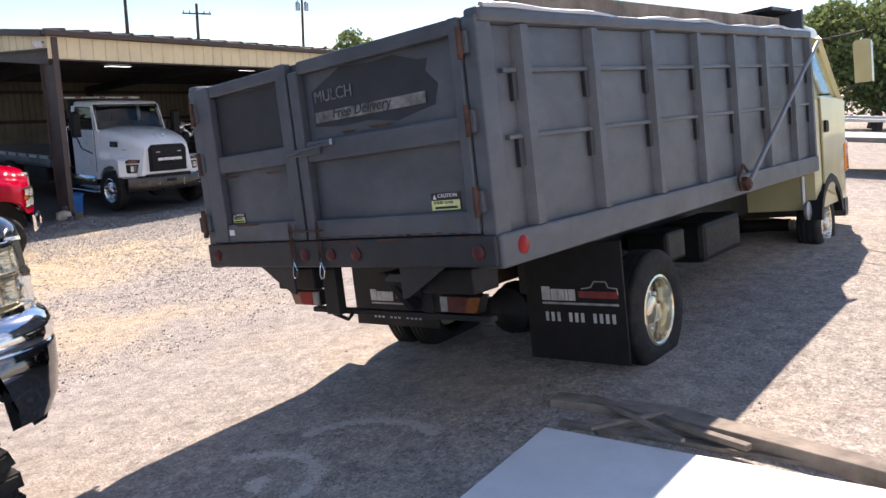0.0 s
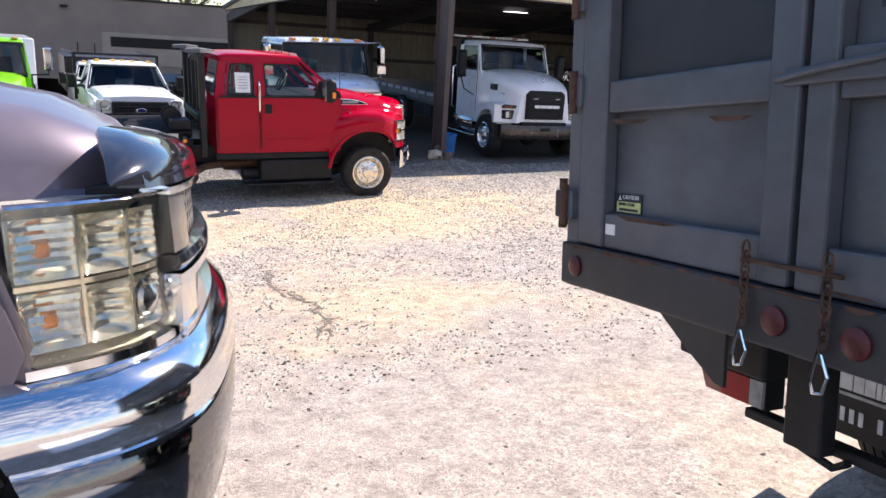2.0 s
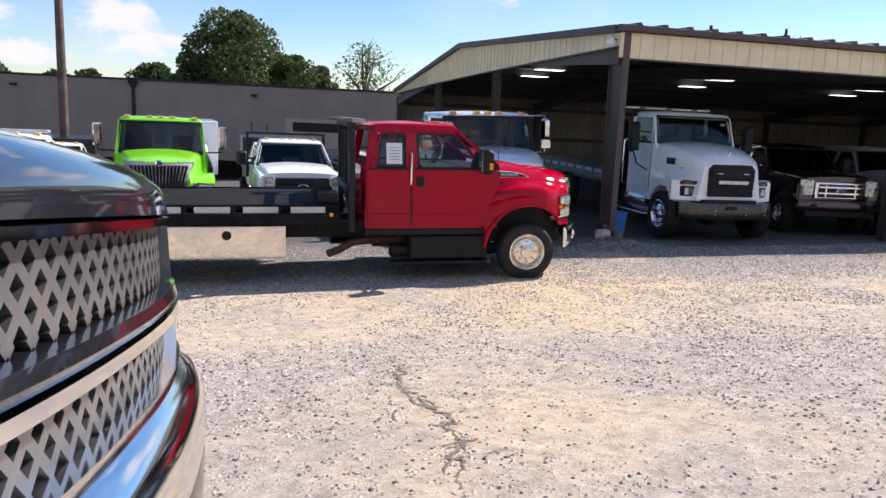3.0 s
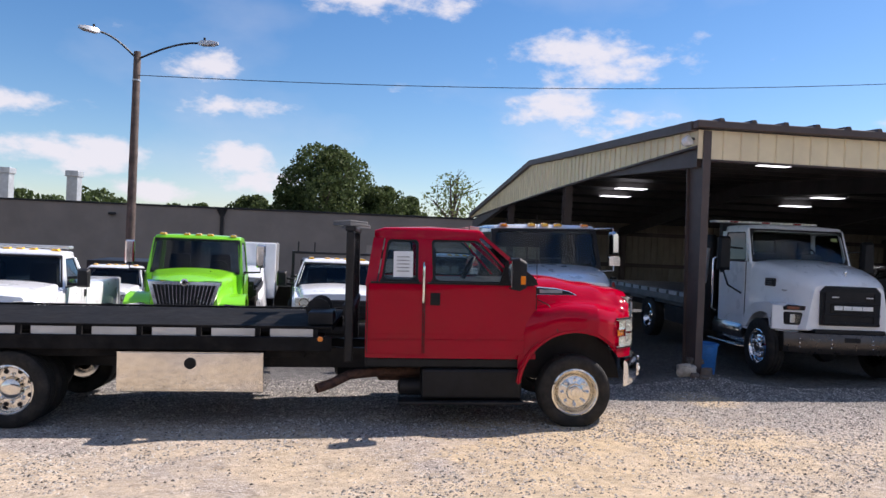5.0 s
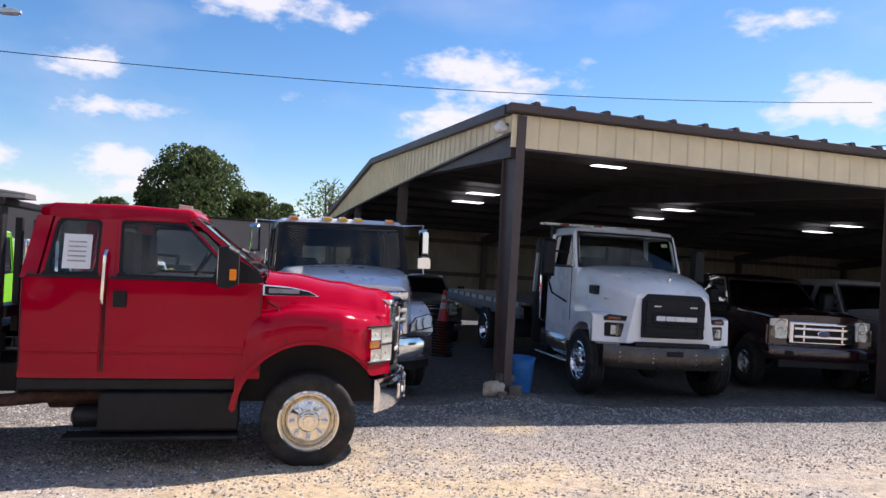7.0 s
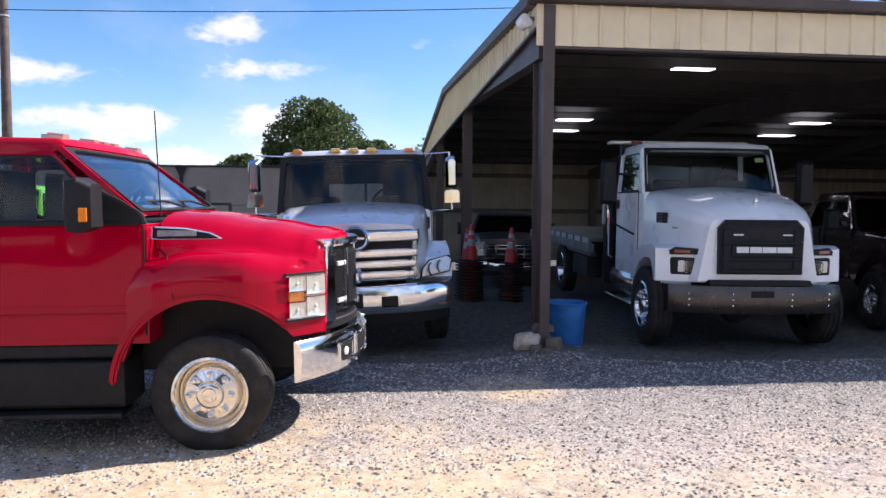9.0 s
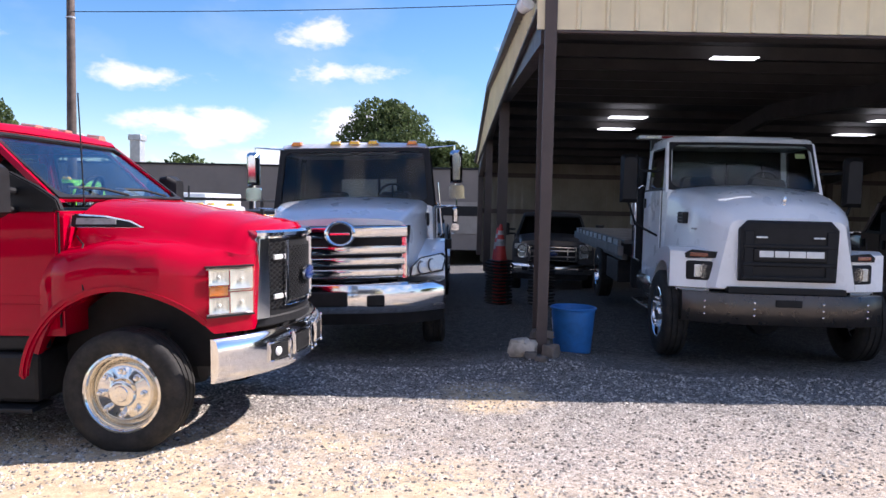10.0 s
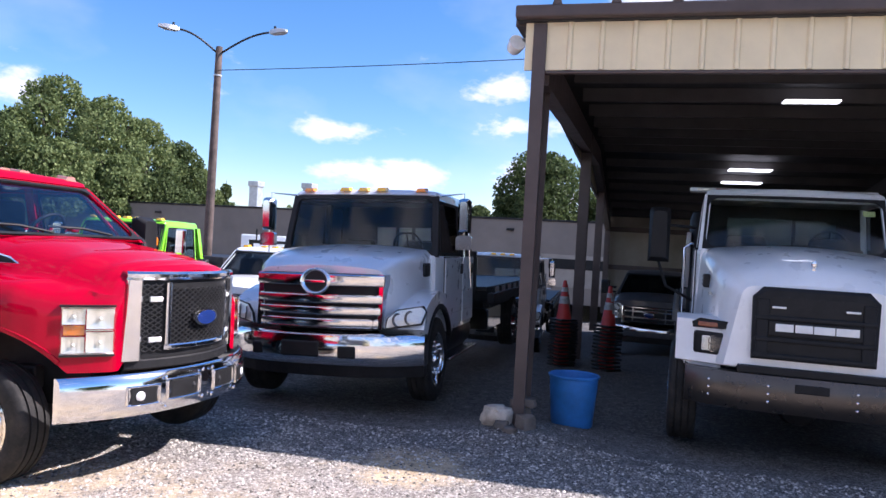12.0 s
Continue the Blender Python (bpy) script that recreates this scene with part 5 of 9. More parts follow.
def build_red_truck():
    T = thing("red_flatbed_truck", heading(-7.935, 12.914, -1.05, 53.3, -1.1), "glossy red medium-duty cab truck with black car-carrier flatbed on gravel", "truck")
    hw = 1.02
    cab(T, M_RED, -0.46, -1.06, -2.25, -2.38, hw, 0.90, 0.77, 1.61, 2.235, [(-1.72, -0.45), (-2.36, -1.74)], handles=1, bow=0.04, rise=0.08)
    zt = 2.12
    wipers(T, -0.44, -1.06, 1.70, zt, hw)
    # one-piece nose: hood, shoulders and flared fenders, cut out over the wheels
    def table(x, rows, soft=True):
        for (x0, v0), (x1, v1) in zip(rows, rows[1:]):
            if x <= x1:
                k = max(0.0, (x - x0) / (x1 - x0))
                k = k * k * (3 - 2 * k) if soft else k
                return v0 + (v1 - v0) * k
        return rows[-1][1]
    def flank(x):
        """Half width of the fenders: they fall in towards the lamps."""
        if x < -0.3:
            return 1.035 + 0.115 * table(x, [(-0.645, 0.0), (-0.32, 1.0)])
        return table(x, [(-0.3, 1.15), (0.12, 1.15), (0.26, 1.12), (0.40, 1.045), (0.52, 0.955), (0.64, 0.85), (0.72, 0.77), (0.76, 0.715)], False)
    def bowed(x, y):
        """The front face bows forward at its middle."""
        k = max(0.0, min(1.0, (x - 0.2) / 0.6))
        return x + 0.125 * k * k * (3 - 2 * k) * max(0.0, 1 - (y / 0.56) ** 2)
    loops = []
    for i in range(53):
        k = i / 52
        x = -0.645 + 1.405 * (1 - (1 - k) ** 1.25)
        zt = table(x, [(-0.65, 1.715), (-0.2, 1.675), (0.3, 1.605), (0.60, 1.545), (0.71, 1.515), (0.76, 1.47)])
        if x < -0.44:
            zt = min(zt, 1.60)
        fz = table(x, [(-0.65, 1.22), (-0.45, 1.33), (-0.1, 1.385), (0.2, 1.375), (0.5, 1.32), (0.72, 1.275), (0.82, 1.25)])
        yo = flank(x)
        hs = table(x, [(-0.65, 0.97), (0.0, 0.93), (0.82, 0.80)])
        zl = 0.46 + math.sqrt(max(0.0, 0.64 ** 2 - x * x)) if x < 0.55 else 0.785
        zl = max(zl, 0.5)
        y5 = min(0.955 * hs, yo - 0.06)
        half = [(0.0, zt + 0.012), (0.42 * hs, zt), (0.66 * hs, zt - 0.03), (0.80 * hs, zt - 0.085), (min(0.875 * hs, y5 - 0.02), zt - 0.16),
                (min(0.925 * hs, y5 - 0.008), (zt - 0.16 + fz) / 2), (y5, fz + 0.035), (max(y5 + 0.004, yo - 0.09), fz + 0.008), (max(y5 + 0.008, yo - 0.04), fz - 0.022), (yo - 0.01, fz - 0.075), (yo, fz - 0.15), (yo + 0.002, min(fz - 0.16, (fz + zl) / 2 - 0.05)), (yo, zl), (yo - 0.04, zl + 0.002)]
        half = [(min(y, yo), max(z, zl)) for y, z in half]
        zi = max(zl + 0.02, 1.02)
        loop = [(bowed(x, y), y, z) for y, z in half] + [(bowed(x, 0.5), 0.5, zi), (bowed(x, 0.5), -0.5, zi)] + [(bowed(x, y), -y, z) for y, z in reversed(half[1:])]
        loops.append(loop)
    part("hood", loft(loops), M_RED, T, "tilting red nose with flared fenders", smooth=True)
    def front(s):
        # flare lip round the arch
        lip = [(p[0], p[1]) for p in arc(0.0, 0.46, 0.632, 36, 176, 26)]
        lip2 = [(p[0], p[1]) for p in arc(0.0, 0.46, 0.685, 176, 36, 26)]
        bm = side_plate(lip + lip2, 1.10, 1.162, 0.018)
        for v in bm.verts:
            v.co.y += flank(max(-0.3, v.co.x)) - 1.15
        part("arch_lip", mirror_y(bm, s), M_RED, T, smooth=True)
        part("wheel_liner", mirror_y(side_plate(arc(0.0, 0.46, 0.635, 5, 175, 16), 0.45, 0.72), s), M_BLACK, T)
        part("suspension_arm", mirror_y(box(-0.16, 0.16, 0.62, 0.80, 0.62, 0.78, 0.02), s), M_BLACKSTEEL, T)
        part("hood_seam", mirror_y(tube([(-0.40, 0.905, 1.44), (-0.30, 1.0, 1.39), (-0.27, 1.115, 1.30), (-0.22, 1.152, 1.10)], 0.006, 6), s), M_BLACK, T)
        cor = [(0.40, -1.065), (0.52, -0.972), (0.64, -0.868), (0.74, -0.765), (0.80, -0.69)]
        hl = part("headlamp", mirror_y(path_loft(cor, [(-0.12, 0.905), (0.004, 0.905), (-0.02, 0.925), (-0.02, 1.215), (0.004, 1.235), (-0.12, 1.235)], 0.30, 0.90, 14), -s), M_LAMPWHITE, T, "large clear wraparound headlamp", smooth=True)
        part("lamp_rim", mirror_y(path_loft(cor, [(-0.02, 0.893), (0.008, 0.895), (0.008, 0.909), (-0.02, 0.909)], 0.29, 0.91, 14), -s), M_BLACK, hl)
        part("lamp_rim", mirror_y(path_loft(cor, [(-0.02, 1.231), (0.008, 1.231), (0.008, 1.243), (-0.02, 1.245)], 0.28, 0.91, 14), -s), M_BLACK, hl)
        at, length = path_frames(cor)
        for k0, k1, z0, z1, wave in ((0.58, 0.885, 0.922, 1.062, 5), (0.58, 0.885, 1.084, 1.22, 5), (0.315, 0.565, 0.922, 1.03, 9), (0.315, 0.565, 1.115, 1.22, 9)):
            bm = bmesh.new()
            grid = []
            for iu in range(19):
                u = iu / 18
                row = []
                for iv in range(17):
                    v = iv / 16
                    d = (4 * u * (1 - u)) ** 0.7 * (4 * v * (1 - v)) ** 0.7
                    row.append(bm.verts.new((0.013 - 0.011 * d + 0.0018 * math.sin(u * math.pi * wave) * d, length * (k0 + (k1 - k0) * u - 0.5), z0 + (z1 - z0) * v)))
                grid.append(row)
            for iu in range(18):
                for iv in range(16):
                    bm.faces.new((grid[iu][iv], grid[iu + 1][iv], grid[iu + 1][iv + 1], grid[iu][iv + 1]))
            part("reflector", mirror_y(path_map(bm, cor, 0.5), -s), M_FOIL, hl, "bright fluted reflector cell", smooth=True)
            p, nn = at(length * (k0 + k1) / 2)
            q = Matrix.Translation(p + nn * 0.002 + Vector((0, 0, (z0 + z1) / 2))) @ nn.to_track_quat('Z', 'Y').to_matrix().to_4x4()
            part("bulb", mirror_y(lathe([(0.013, -0.006), (0.013, 0.012), (0.005, 0.018)], q, 10), -s), M_WHITELENS, hl, smooth=True)
        part("turn_lens", mirror_y(path_loft(cor, [(-0.02, 1.035), (-0.003, 1.042), (-0.003, 1.102), (-0.02, 1.11)], 0.33, 0.56, 6), -s), M_AMBER, hl, "amber turn signal", smooth=True)
        part("lamp_shelf", mirror_y(path_loft(cor, [(-0.02, 1.066), (-0.002, 1.068), (-0.002, 1.078), (-0.02, 1.08)], 0.57, 0.88, 8), -s), M_CHROME, hl, smooth=True)
        ln = part("lens", mirror_y(path_loft(cor, [(0.005, 0.906), (0.024, 0.912), (0.030, 1.07), (0.022, 1.23), (0.017, 1.23), (0.025, 1.07), (0.019, 0.914)], 0.30, 0.90, 14), -s), M_LENS, hl, smooth=True)
        ln.visible_shadow = False
        # fender vent with chrome edge and plain model plate
        v = part("fender_vent", mirror_y(plate([(-0.44, 0.915, 1.50), (0.06, 0.875, 1.50), (-0.03, 0.868, 1.545), (-0.20, 0.878, 1.58), (-0.44, 0.895, 1.595)], 0.012), s), M_CHROME, T, "chrome-edged black fender vent")
        part("vent_inset", mirror_y(plate([(-0.425, 0.926, 1.51), (0.03, 0.889, 1.508), (-0.04, 0.884, 1.54), (-0.20, 0.892, 1.57), (-0.425, 0.908, 1.583)], 0.006), s), M_BLACK, v)
        part("model_plate", mirror_y(plate([(-0.39, 0.930, 1.522), (-0.12, 0.908, 1.522), (-0.12, 0.902, 1.56), (-0.39, 0.918, 1.565)], 0.005), s), M_GREYTXT, v, "plain pale model plate")
        part("side_marker", mirror_y(lathe([(0.02, 0), (0.02, 0.012), (0.01, 0.018)], pose(-0.335, 1.09, 1.20, -90, 0, 0), 12), s), M_AMBER, T, "small round amber side lamp")
        part("mirror_sail", mirror_y(side_plate([(-0.88, 1.612), (-0.43, 1.612), (-0.46, 1.69), (-0.60, 1.78), (-0.80, 1.88)], hw - 0.045, hw + 0.015, 0.01), s), M_BLACK, T)
        tow_mirror(T, -0.74, 1.32, 1.75, s, 0.36, 0.24, M_BLACK, 1.04, amber=True)
        part("rocker", mirror_y(box(-2.38, -0.62, 0.86, 1.0, 0.66, 0.77, 0.02), s), M_BLACK, T)
        part("side_tank_cover", mirror_y(box(-1.74, -0.60, 0.66, 1.06, 0.32, 0.655, 0.03), s), M_BLACK, T, "black plastic battery and tank cover")
        part("step_board", mirror_y(box(-2.0, -0.6, 0.9, 1.14, 0.27, 0.305, 0.01), s), M_BLACKSTEEL, T)
        part("grab_handle", mirror_y(tube([(-1.74, hw + 0.03, 1.40), (-1.74, hw + 0.06, 1.44), (-1.735, hw + 0.035, 1.80), (-1.735, hw - 0.02, 1.84)], 0.016, 8), s), M_CHROME, T, smooth=True)
        part("trim_line", mirror_y(box(-2.32, -0.46, hw + 0.026, hw + 0.031, 1.035, 1.047), s), M_RED, T)
        wheel(T, 0.0, s * 1.0, 0.415, 0.26, 0.262, s, "steer", 8, 0, M_WARMALU)
        wheel(T, -6.12, s * 1.08, 0.415, 0.25, 0.262, s, "dual", 8, 8, M_WARMALU)
        wheel(T, -6.12, s * 0.78, 0.415, 0.25, 0.262, s, "dual", 0, 0)
    both(front)
    # bowed grille: chrome arch, black shell, net, chrome posts with a lower bar, oval badge
    face = [(0.955 - 0.46 * y * y, y) for y in [-0.72 + 0.08 * i for i in range(19)]]
    lay_on = lambda bm: path_map(bm, face, 0.5)
    g = part("grille_shell", lay_on(strip_box(-0.16, -0.03, -0.60, 0.60, 0.85, 1.43, 24)), M_BLACK, T, "bowed black grille shell")
    part("grille_arch", lay_on(strip_box(-0.16, 0.012, -0.665, 0.665, 1.415, 1.475, 28, 0.018)), M_CHROME, g, "broad chrome grille surround", smooth=True)
    part("valance", lay_on(strip_box(-0.16, -0.012, -0.66, 0.66, 0.775, 0.848, 20, 0.01)), M_BLACK, g)
    part("grille_net", lay_on(lattice_net(-0.022, -0.325, 0.325, 0.945, 1.355, 0.03, 0.0038)), M_LATTICE, g, "dark wire lattice")
    part("lower_bar", lay_on(strip_box(-0.03, 0.008, -0.378, 0.378, 0.905, 0.945, 16, 0.01)), M_CHROME, g, smooth=True)
    for s in (1, -1):
        leg = loft([[(-0.16, s * 0.555, z), (0.0, s * 0.555, z), (0.014, s * 0.572, z), (0.012, s * (0.655 + b), z), (-0.02, s * (0.672 + b), z), (-0.16, s * (0.672 + b), z)] for z, b in ((0.845, 0.035), (1.0, 0.025), (1.2, 0.012), (1.4145, 0.0))])
        part("grille_leg", lay_on(leg), M_CHROME, g, "broad chrome grille side", smooth=True)
        part("grille_post", lay_on(loft([[(-0.03, s * 0.332, z), (0.006, s * 0.334, z), (0.012, s * 0.355, z), (0.006, s * 0.376, z), (-0.03, s * 0.378, z)] for z in (0.9455, 1.15, 1.395)])), M_CHROME, g, "upright chrome grille post", smooth=True)
        part("grille_net", lay_on(lattice_net(-0.022, min(s * 0.39, s * 0.545), max(s * 0.39, s * 0.545), 0.90, 1.385, 0.03, 0.0038)), M_LATTICE, g)
        for z in (0.985, 1.275):
            part("grille_lamp", lay_on(strip_box(-0.02, 0.006, s * 0.448 - 0.048, s * 0.448 + 0.048, z - 0.019, z + 0.019, 6, 0.008)), M_WHITELENS, g, "small white strobe lamp", smooth=True)
    oval_badge(g, 0.958, 0, 1.127, 0.27, 0.125, M_BADGE)
    # bumper with sockets
    b = bumper(T, M_CHROME, 1.0, 1.05, 0.475, 0.77, 0.37, 0.05, power=2.4, n=28, label="bright chrome front bumper")
    bow = [(1.008 - 0.37 * (abs(y) / 1.05) ** 2.4, y) for y in [-1.05 + 0.105 * i for i in range(21)]]
    lay_b = lambda bm: path_map(bm, bow, 0.5)
    for s in (1, -1):
        for y, w, z0, z1 in ((0.60, 0.115, 0.555, 0.675), (0.25, 0.155, 0.565, 0.70)):
            hole = part("socket_hole", lay_b(strip_box(-0.05, 0.003, s * y - w, s * y + w, z0, z1, 8, 0.01)), M_BLACK, b)
            for za, zb2 in ((z0 - 0.012, z0 + 0.002), (z1 - 0.002, z1 + 0.012)):
                part("socket_lip", lay_b(strip_box(-0.02, 0.011, s * y - w - 0.012, s * y + w + 0.012, za, zb2, 8, 0.005)), M_CHROME, hole, smooth=True)
            for ya in (s * y - w - 0.006, s * y + w + 0.006):
                part("socket_lip", lay_b(strip_box(-0.02, 0.011, ya - 0.007, ya + 0.007, z0, z1, 2, 0.004)), M_CHROME, hole, smooth=True)
        part("fog_lamp", lay_b(lathe([(0.03, 0), (0.034, 0.008), (0.026, 0.016), (0.006, 0.02)], pose(0.0, s * 0.63, 0.615, 0, 90, 0), 16)), M_LAMPWHITE, b, "small round clear fog lamp", smooth=True)
        part("tow_hook", tube([(0.93, s * 0.16, 0.60), (0.99, s * 0.16, 0.60), (1.0, s * 0.16, 0.63), (0.99, s * 0.16, 0.66), (0.93, s * 0.16, 0.66)], 0.02, 8), M_BLACKSTEEL, b, smooth=True)
        for y, z in ((0.43, 0.725), (0.43, 0.515), (0.06, 0.53), (0.06, 0.735)):
            share("bumper_bolt", "bigbolt", LUG, lambda: lathe([(0.016, 0), (0.016, 0.006), (0.008, 0.014)], None, 10), M_CHROME, b, pose(1.008 - 0.37 * (y / 1.05) ** 2.4, s * y, z, 0, 90, -s * 20 * y / 0.5))
    marker_row(T, -1.14, 2.225, (0.72, 0.2, 0.0, -0.2, -0.72), M_ROOFLENS)
    part("antenna", tube([(-0.40, -0.80, 1.66), (-0.42, -0.81, 2.42)], 0.005, 6), M_BLACK, T)
    # paper in the rear side window
    part("window_notice", plate([(-2.08, -0.995, 1.68), (-1.86, -0.995, 1.68), (-1.86, -0.945, 1.97), (-2.08, -0.945, 1.97)], 0.003), M_PAPER, T, "white printed notice behind the pane")
    for i in range(5):
        z = 1.74 + 0.04 * i
        y = -0.995 + (z - 1.70) * 0.19 - 0.006
        part("notice_bar", plate([(-2.04, y, z), (-1.90, y, z), (-1.90, y + 0.002, z + 0.012), (-2.04, y + 0.002, z + 0.012)], 0.002), M_GREYTXT, T)
    # chassis, deck, headboard
    frame_rails(T, -9.4, 0.6, 0.56, 0.80)
    axle(T, -6.12, 0.42, 0.7)
    axle(T, 0.0, 0.40, 0.8)
    rollback_bed(T, -9.8, -2.74, 1.11, 1.17, M_DECK)
    rack = part("headboard", box(-2.61, -2.52, -1.05, -0.93, 0.72, 2.18, 0.015), M_BLACKSTEEL, T, "black steel headboard rack with light bar")
    part("rack_upright", box(-2.61, -2.52, 0.93, 1.05, 0.72, 2.18, 0.015), M_BLACKSTEEL, rack)
    for y in (-0.5, 0.0, 0.5):
        part("rack_upright", box(-2.59, -2.53, y - 0.03, y + 0.03, 1.1, 2.1, 0.008), M_BLACKSTEEL, rack)
    part("rack_beam", box(-2.62, -2.51, -1.06, 1.06, 2.182, 2.24, 0.01), M_BLACKSTEEL, rack)
    part("rack_beam", box(-2.64, -2.50, -0.93, 0.93, 1.25, 1.35, 0.01), M_BLACKSTEEL, rack)
    for y in (-0.86, 0.86):
        part("work_light", loft([section(-2.76, 0.16, 0.14, 2.245, 2.29, 0.02), section(-2.57, 0.2, 0.18, 2.243, 2.31, 0.03), section(-2.38, 0.16, 0.14, 2.245, 2.29, 0.02)]), M_GREYPLASTIC, rack, "low grey warning light on the rack", m=pose(0, y, 0))
    part("cable_reel", lathe([(0.14, -0.25), (0.14, -0.22), (0.07, -0.21), (0.07, 0.21), (0.14, 0.22), (0.14, 0.25)], pose(-2.95, -0.3, 1.255, 90, 0, 0), 16), M_BLACKSTEEL, T)
    part("chain_box", box(-3.02, -2.74, -1.0, -0.55, 1.12, 1.27, 0.02), M_BLACKSTEEL, T)
    part("side_amber", lathe([(0.03, 0), (0.03, 0.015), (0.02, 0.02)], pose(-2.86, -1.222, 1.0, 90, 0, 0), 12), M_AMBER, T)
    for s in (1, -1):
        tb = part("tool_box", box(-5.02, -3.47, s * 0.92 - 0.25, s * 0.92 + 0.25, 0.40, 0.845, 0.012), M_ALUBOX, T, "long bright aluminium tool box")
        part("box_door", box(-4.985, -3.505, s * 1.172 - 0.006, s * 1.172 + 0.006, 0.43, 0.825, 0.004), M_ALUBOX, tb)
        part("box_latch", lathe([(0.062, 0), (0.062, 0.012), (0.05, 0.016)], pose(-4.245, s * 1.178, 0.715, -90 * s, 0, 0), 18), M_BLACK, tb)
        t2 = part("tail_box", box(-9.2, -7.4, s * 0.92 - 0.25, s * 0.92 + 0.25, 0.55, 0.85, 0.012), M_GALV, T, "small louvred tail box")
        for i in range(6):
            part("louvre", box(-8.1 + i * 0.1, -8.04 + i * 0.1, s * 1.173 - 0.004, s * 1.173 + 0.006, 0.62, 0.74, m=None), M_BLACK, t2)
        part("mud_flap", box(-6.68, -6.66, s * 0.93 - 0.3, s * 0.93 + 0.3, 0.15, 0.78), M_RUBBER, T)
        part("deck_step", box(-7.06, -6.86, s * 1.1 - 0.06, s * 1.1 + 0.06, 0.35, 0.82, 0.01), M_BLACKSTEEL, T)
    part("exhaust_pipe", tube([(-1.7, -0.62, 0.56), (-2.2, -0.7, 0.56), (-2.55, -0.85, 0.55), (-2.75, -1.05, 0.48), (-2.9, -1.12, 0.44)], 0.055, 12), M_RUST, T, smooth=True)
    part("muffler", lathe([(0.08, -0.35), (0.13, -0.32), (0.13, 0.32), (0.08, 0.35)], pose(-1.9, -0.55, 0.56, 0, 90, 0), 16), M_RUST, T, smooth=True)
    part("fuel_tank", lathe([(0.2, -0.5), (0.24, -0.46), (0.24, 0.46), (0.2, 0.5)], pose(-2.3, 0.55, 0.52, 0, 90, 0), 18), M_BLACKSTEEL, T, smooth=True)
    part("air_tank", lathe([(0.05, -0.2), (0.1, -0.17), (0.1, 0.17), (0.05, 0.2)], pose(-1.8, -0.75, 0.40, 0, 90, 0), 14), M_BLACKSTEEL, T, smooth=True)


M_BADGE = mat("blue_badge", (0.012, 0.03, 0.14), 0.25, 0.0, 0.08, 20.0, coat=0.8)
build_red_truck()


# ---- flat grey lettering ----
def lettering(T, body, m, size, material, name="lettering", extrude=0.0015, italic=0.0, label=""):
    cu = bpy.data.curves.new(name, 'FONT')
    cu.body, cu.size, cu.extrude, cu.shear = body, size, extrude, italic
    cu.align_x, cu.align_y = 'LEFT', 'BOTTOM'
    tmp = bpy.data.objects.new(name, cu)
    scene.collection.objects.link(tmp)
    bpy.context.view_layer.update()
    me = bpy.data.meshes.new_from_object(tmp.evaluated_get(bpy.context.evaluated_depsgraph_get()))
    bpy.data.objects.remove(tmp)
    me.materials.clear()
    me.materials.append(material)
    ob = new(name, me)
    ob.parent = T
    ob.matrix_basis = m
    if label:
        tagged(ob, label)
    return ob


# ---- grey dump truck ----
f2 = Vector((0.642, 0.7665, 0.0)).normalized()
r2 = Vector((0.752, -0.642, 0.150))
r2 = (r2 - f2 * r2.dot(f2)).normalized()
u2 = r2.cross(f2)
o2 = Vector((-1.108, 4.656, 0.724)) + r2 * 1.15
DUMP = Matrix(((f2.x, -r2.x, u2.x, o2.x), (f2.y, -r2.y, u2.y, o2.y), (f2.z, -r2.z, u2.z, o2.z), (0, 0, 0, 1)))


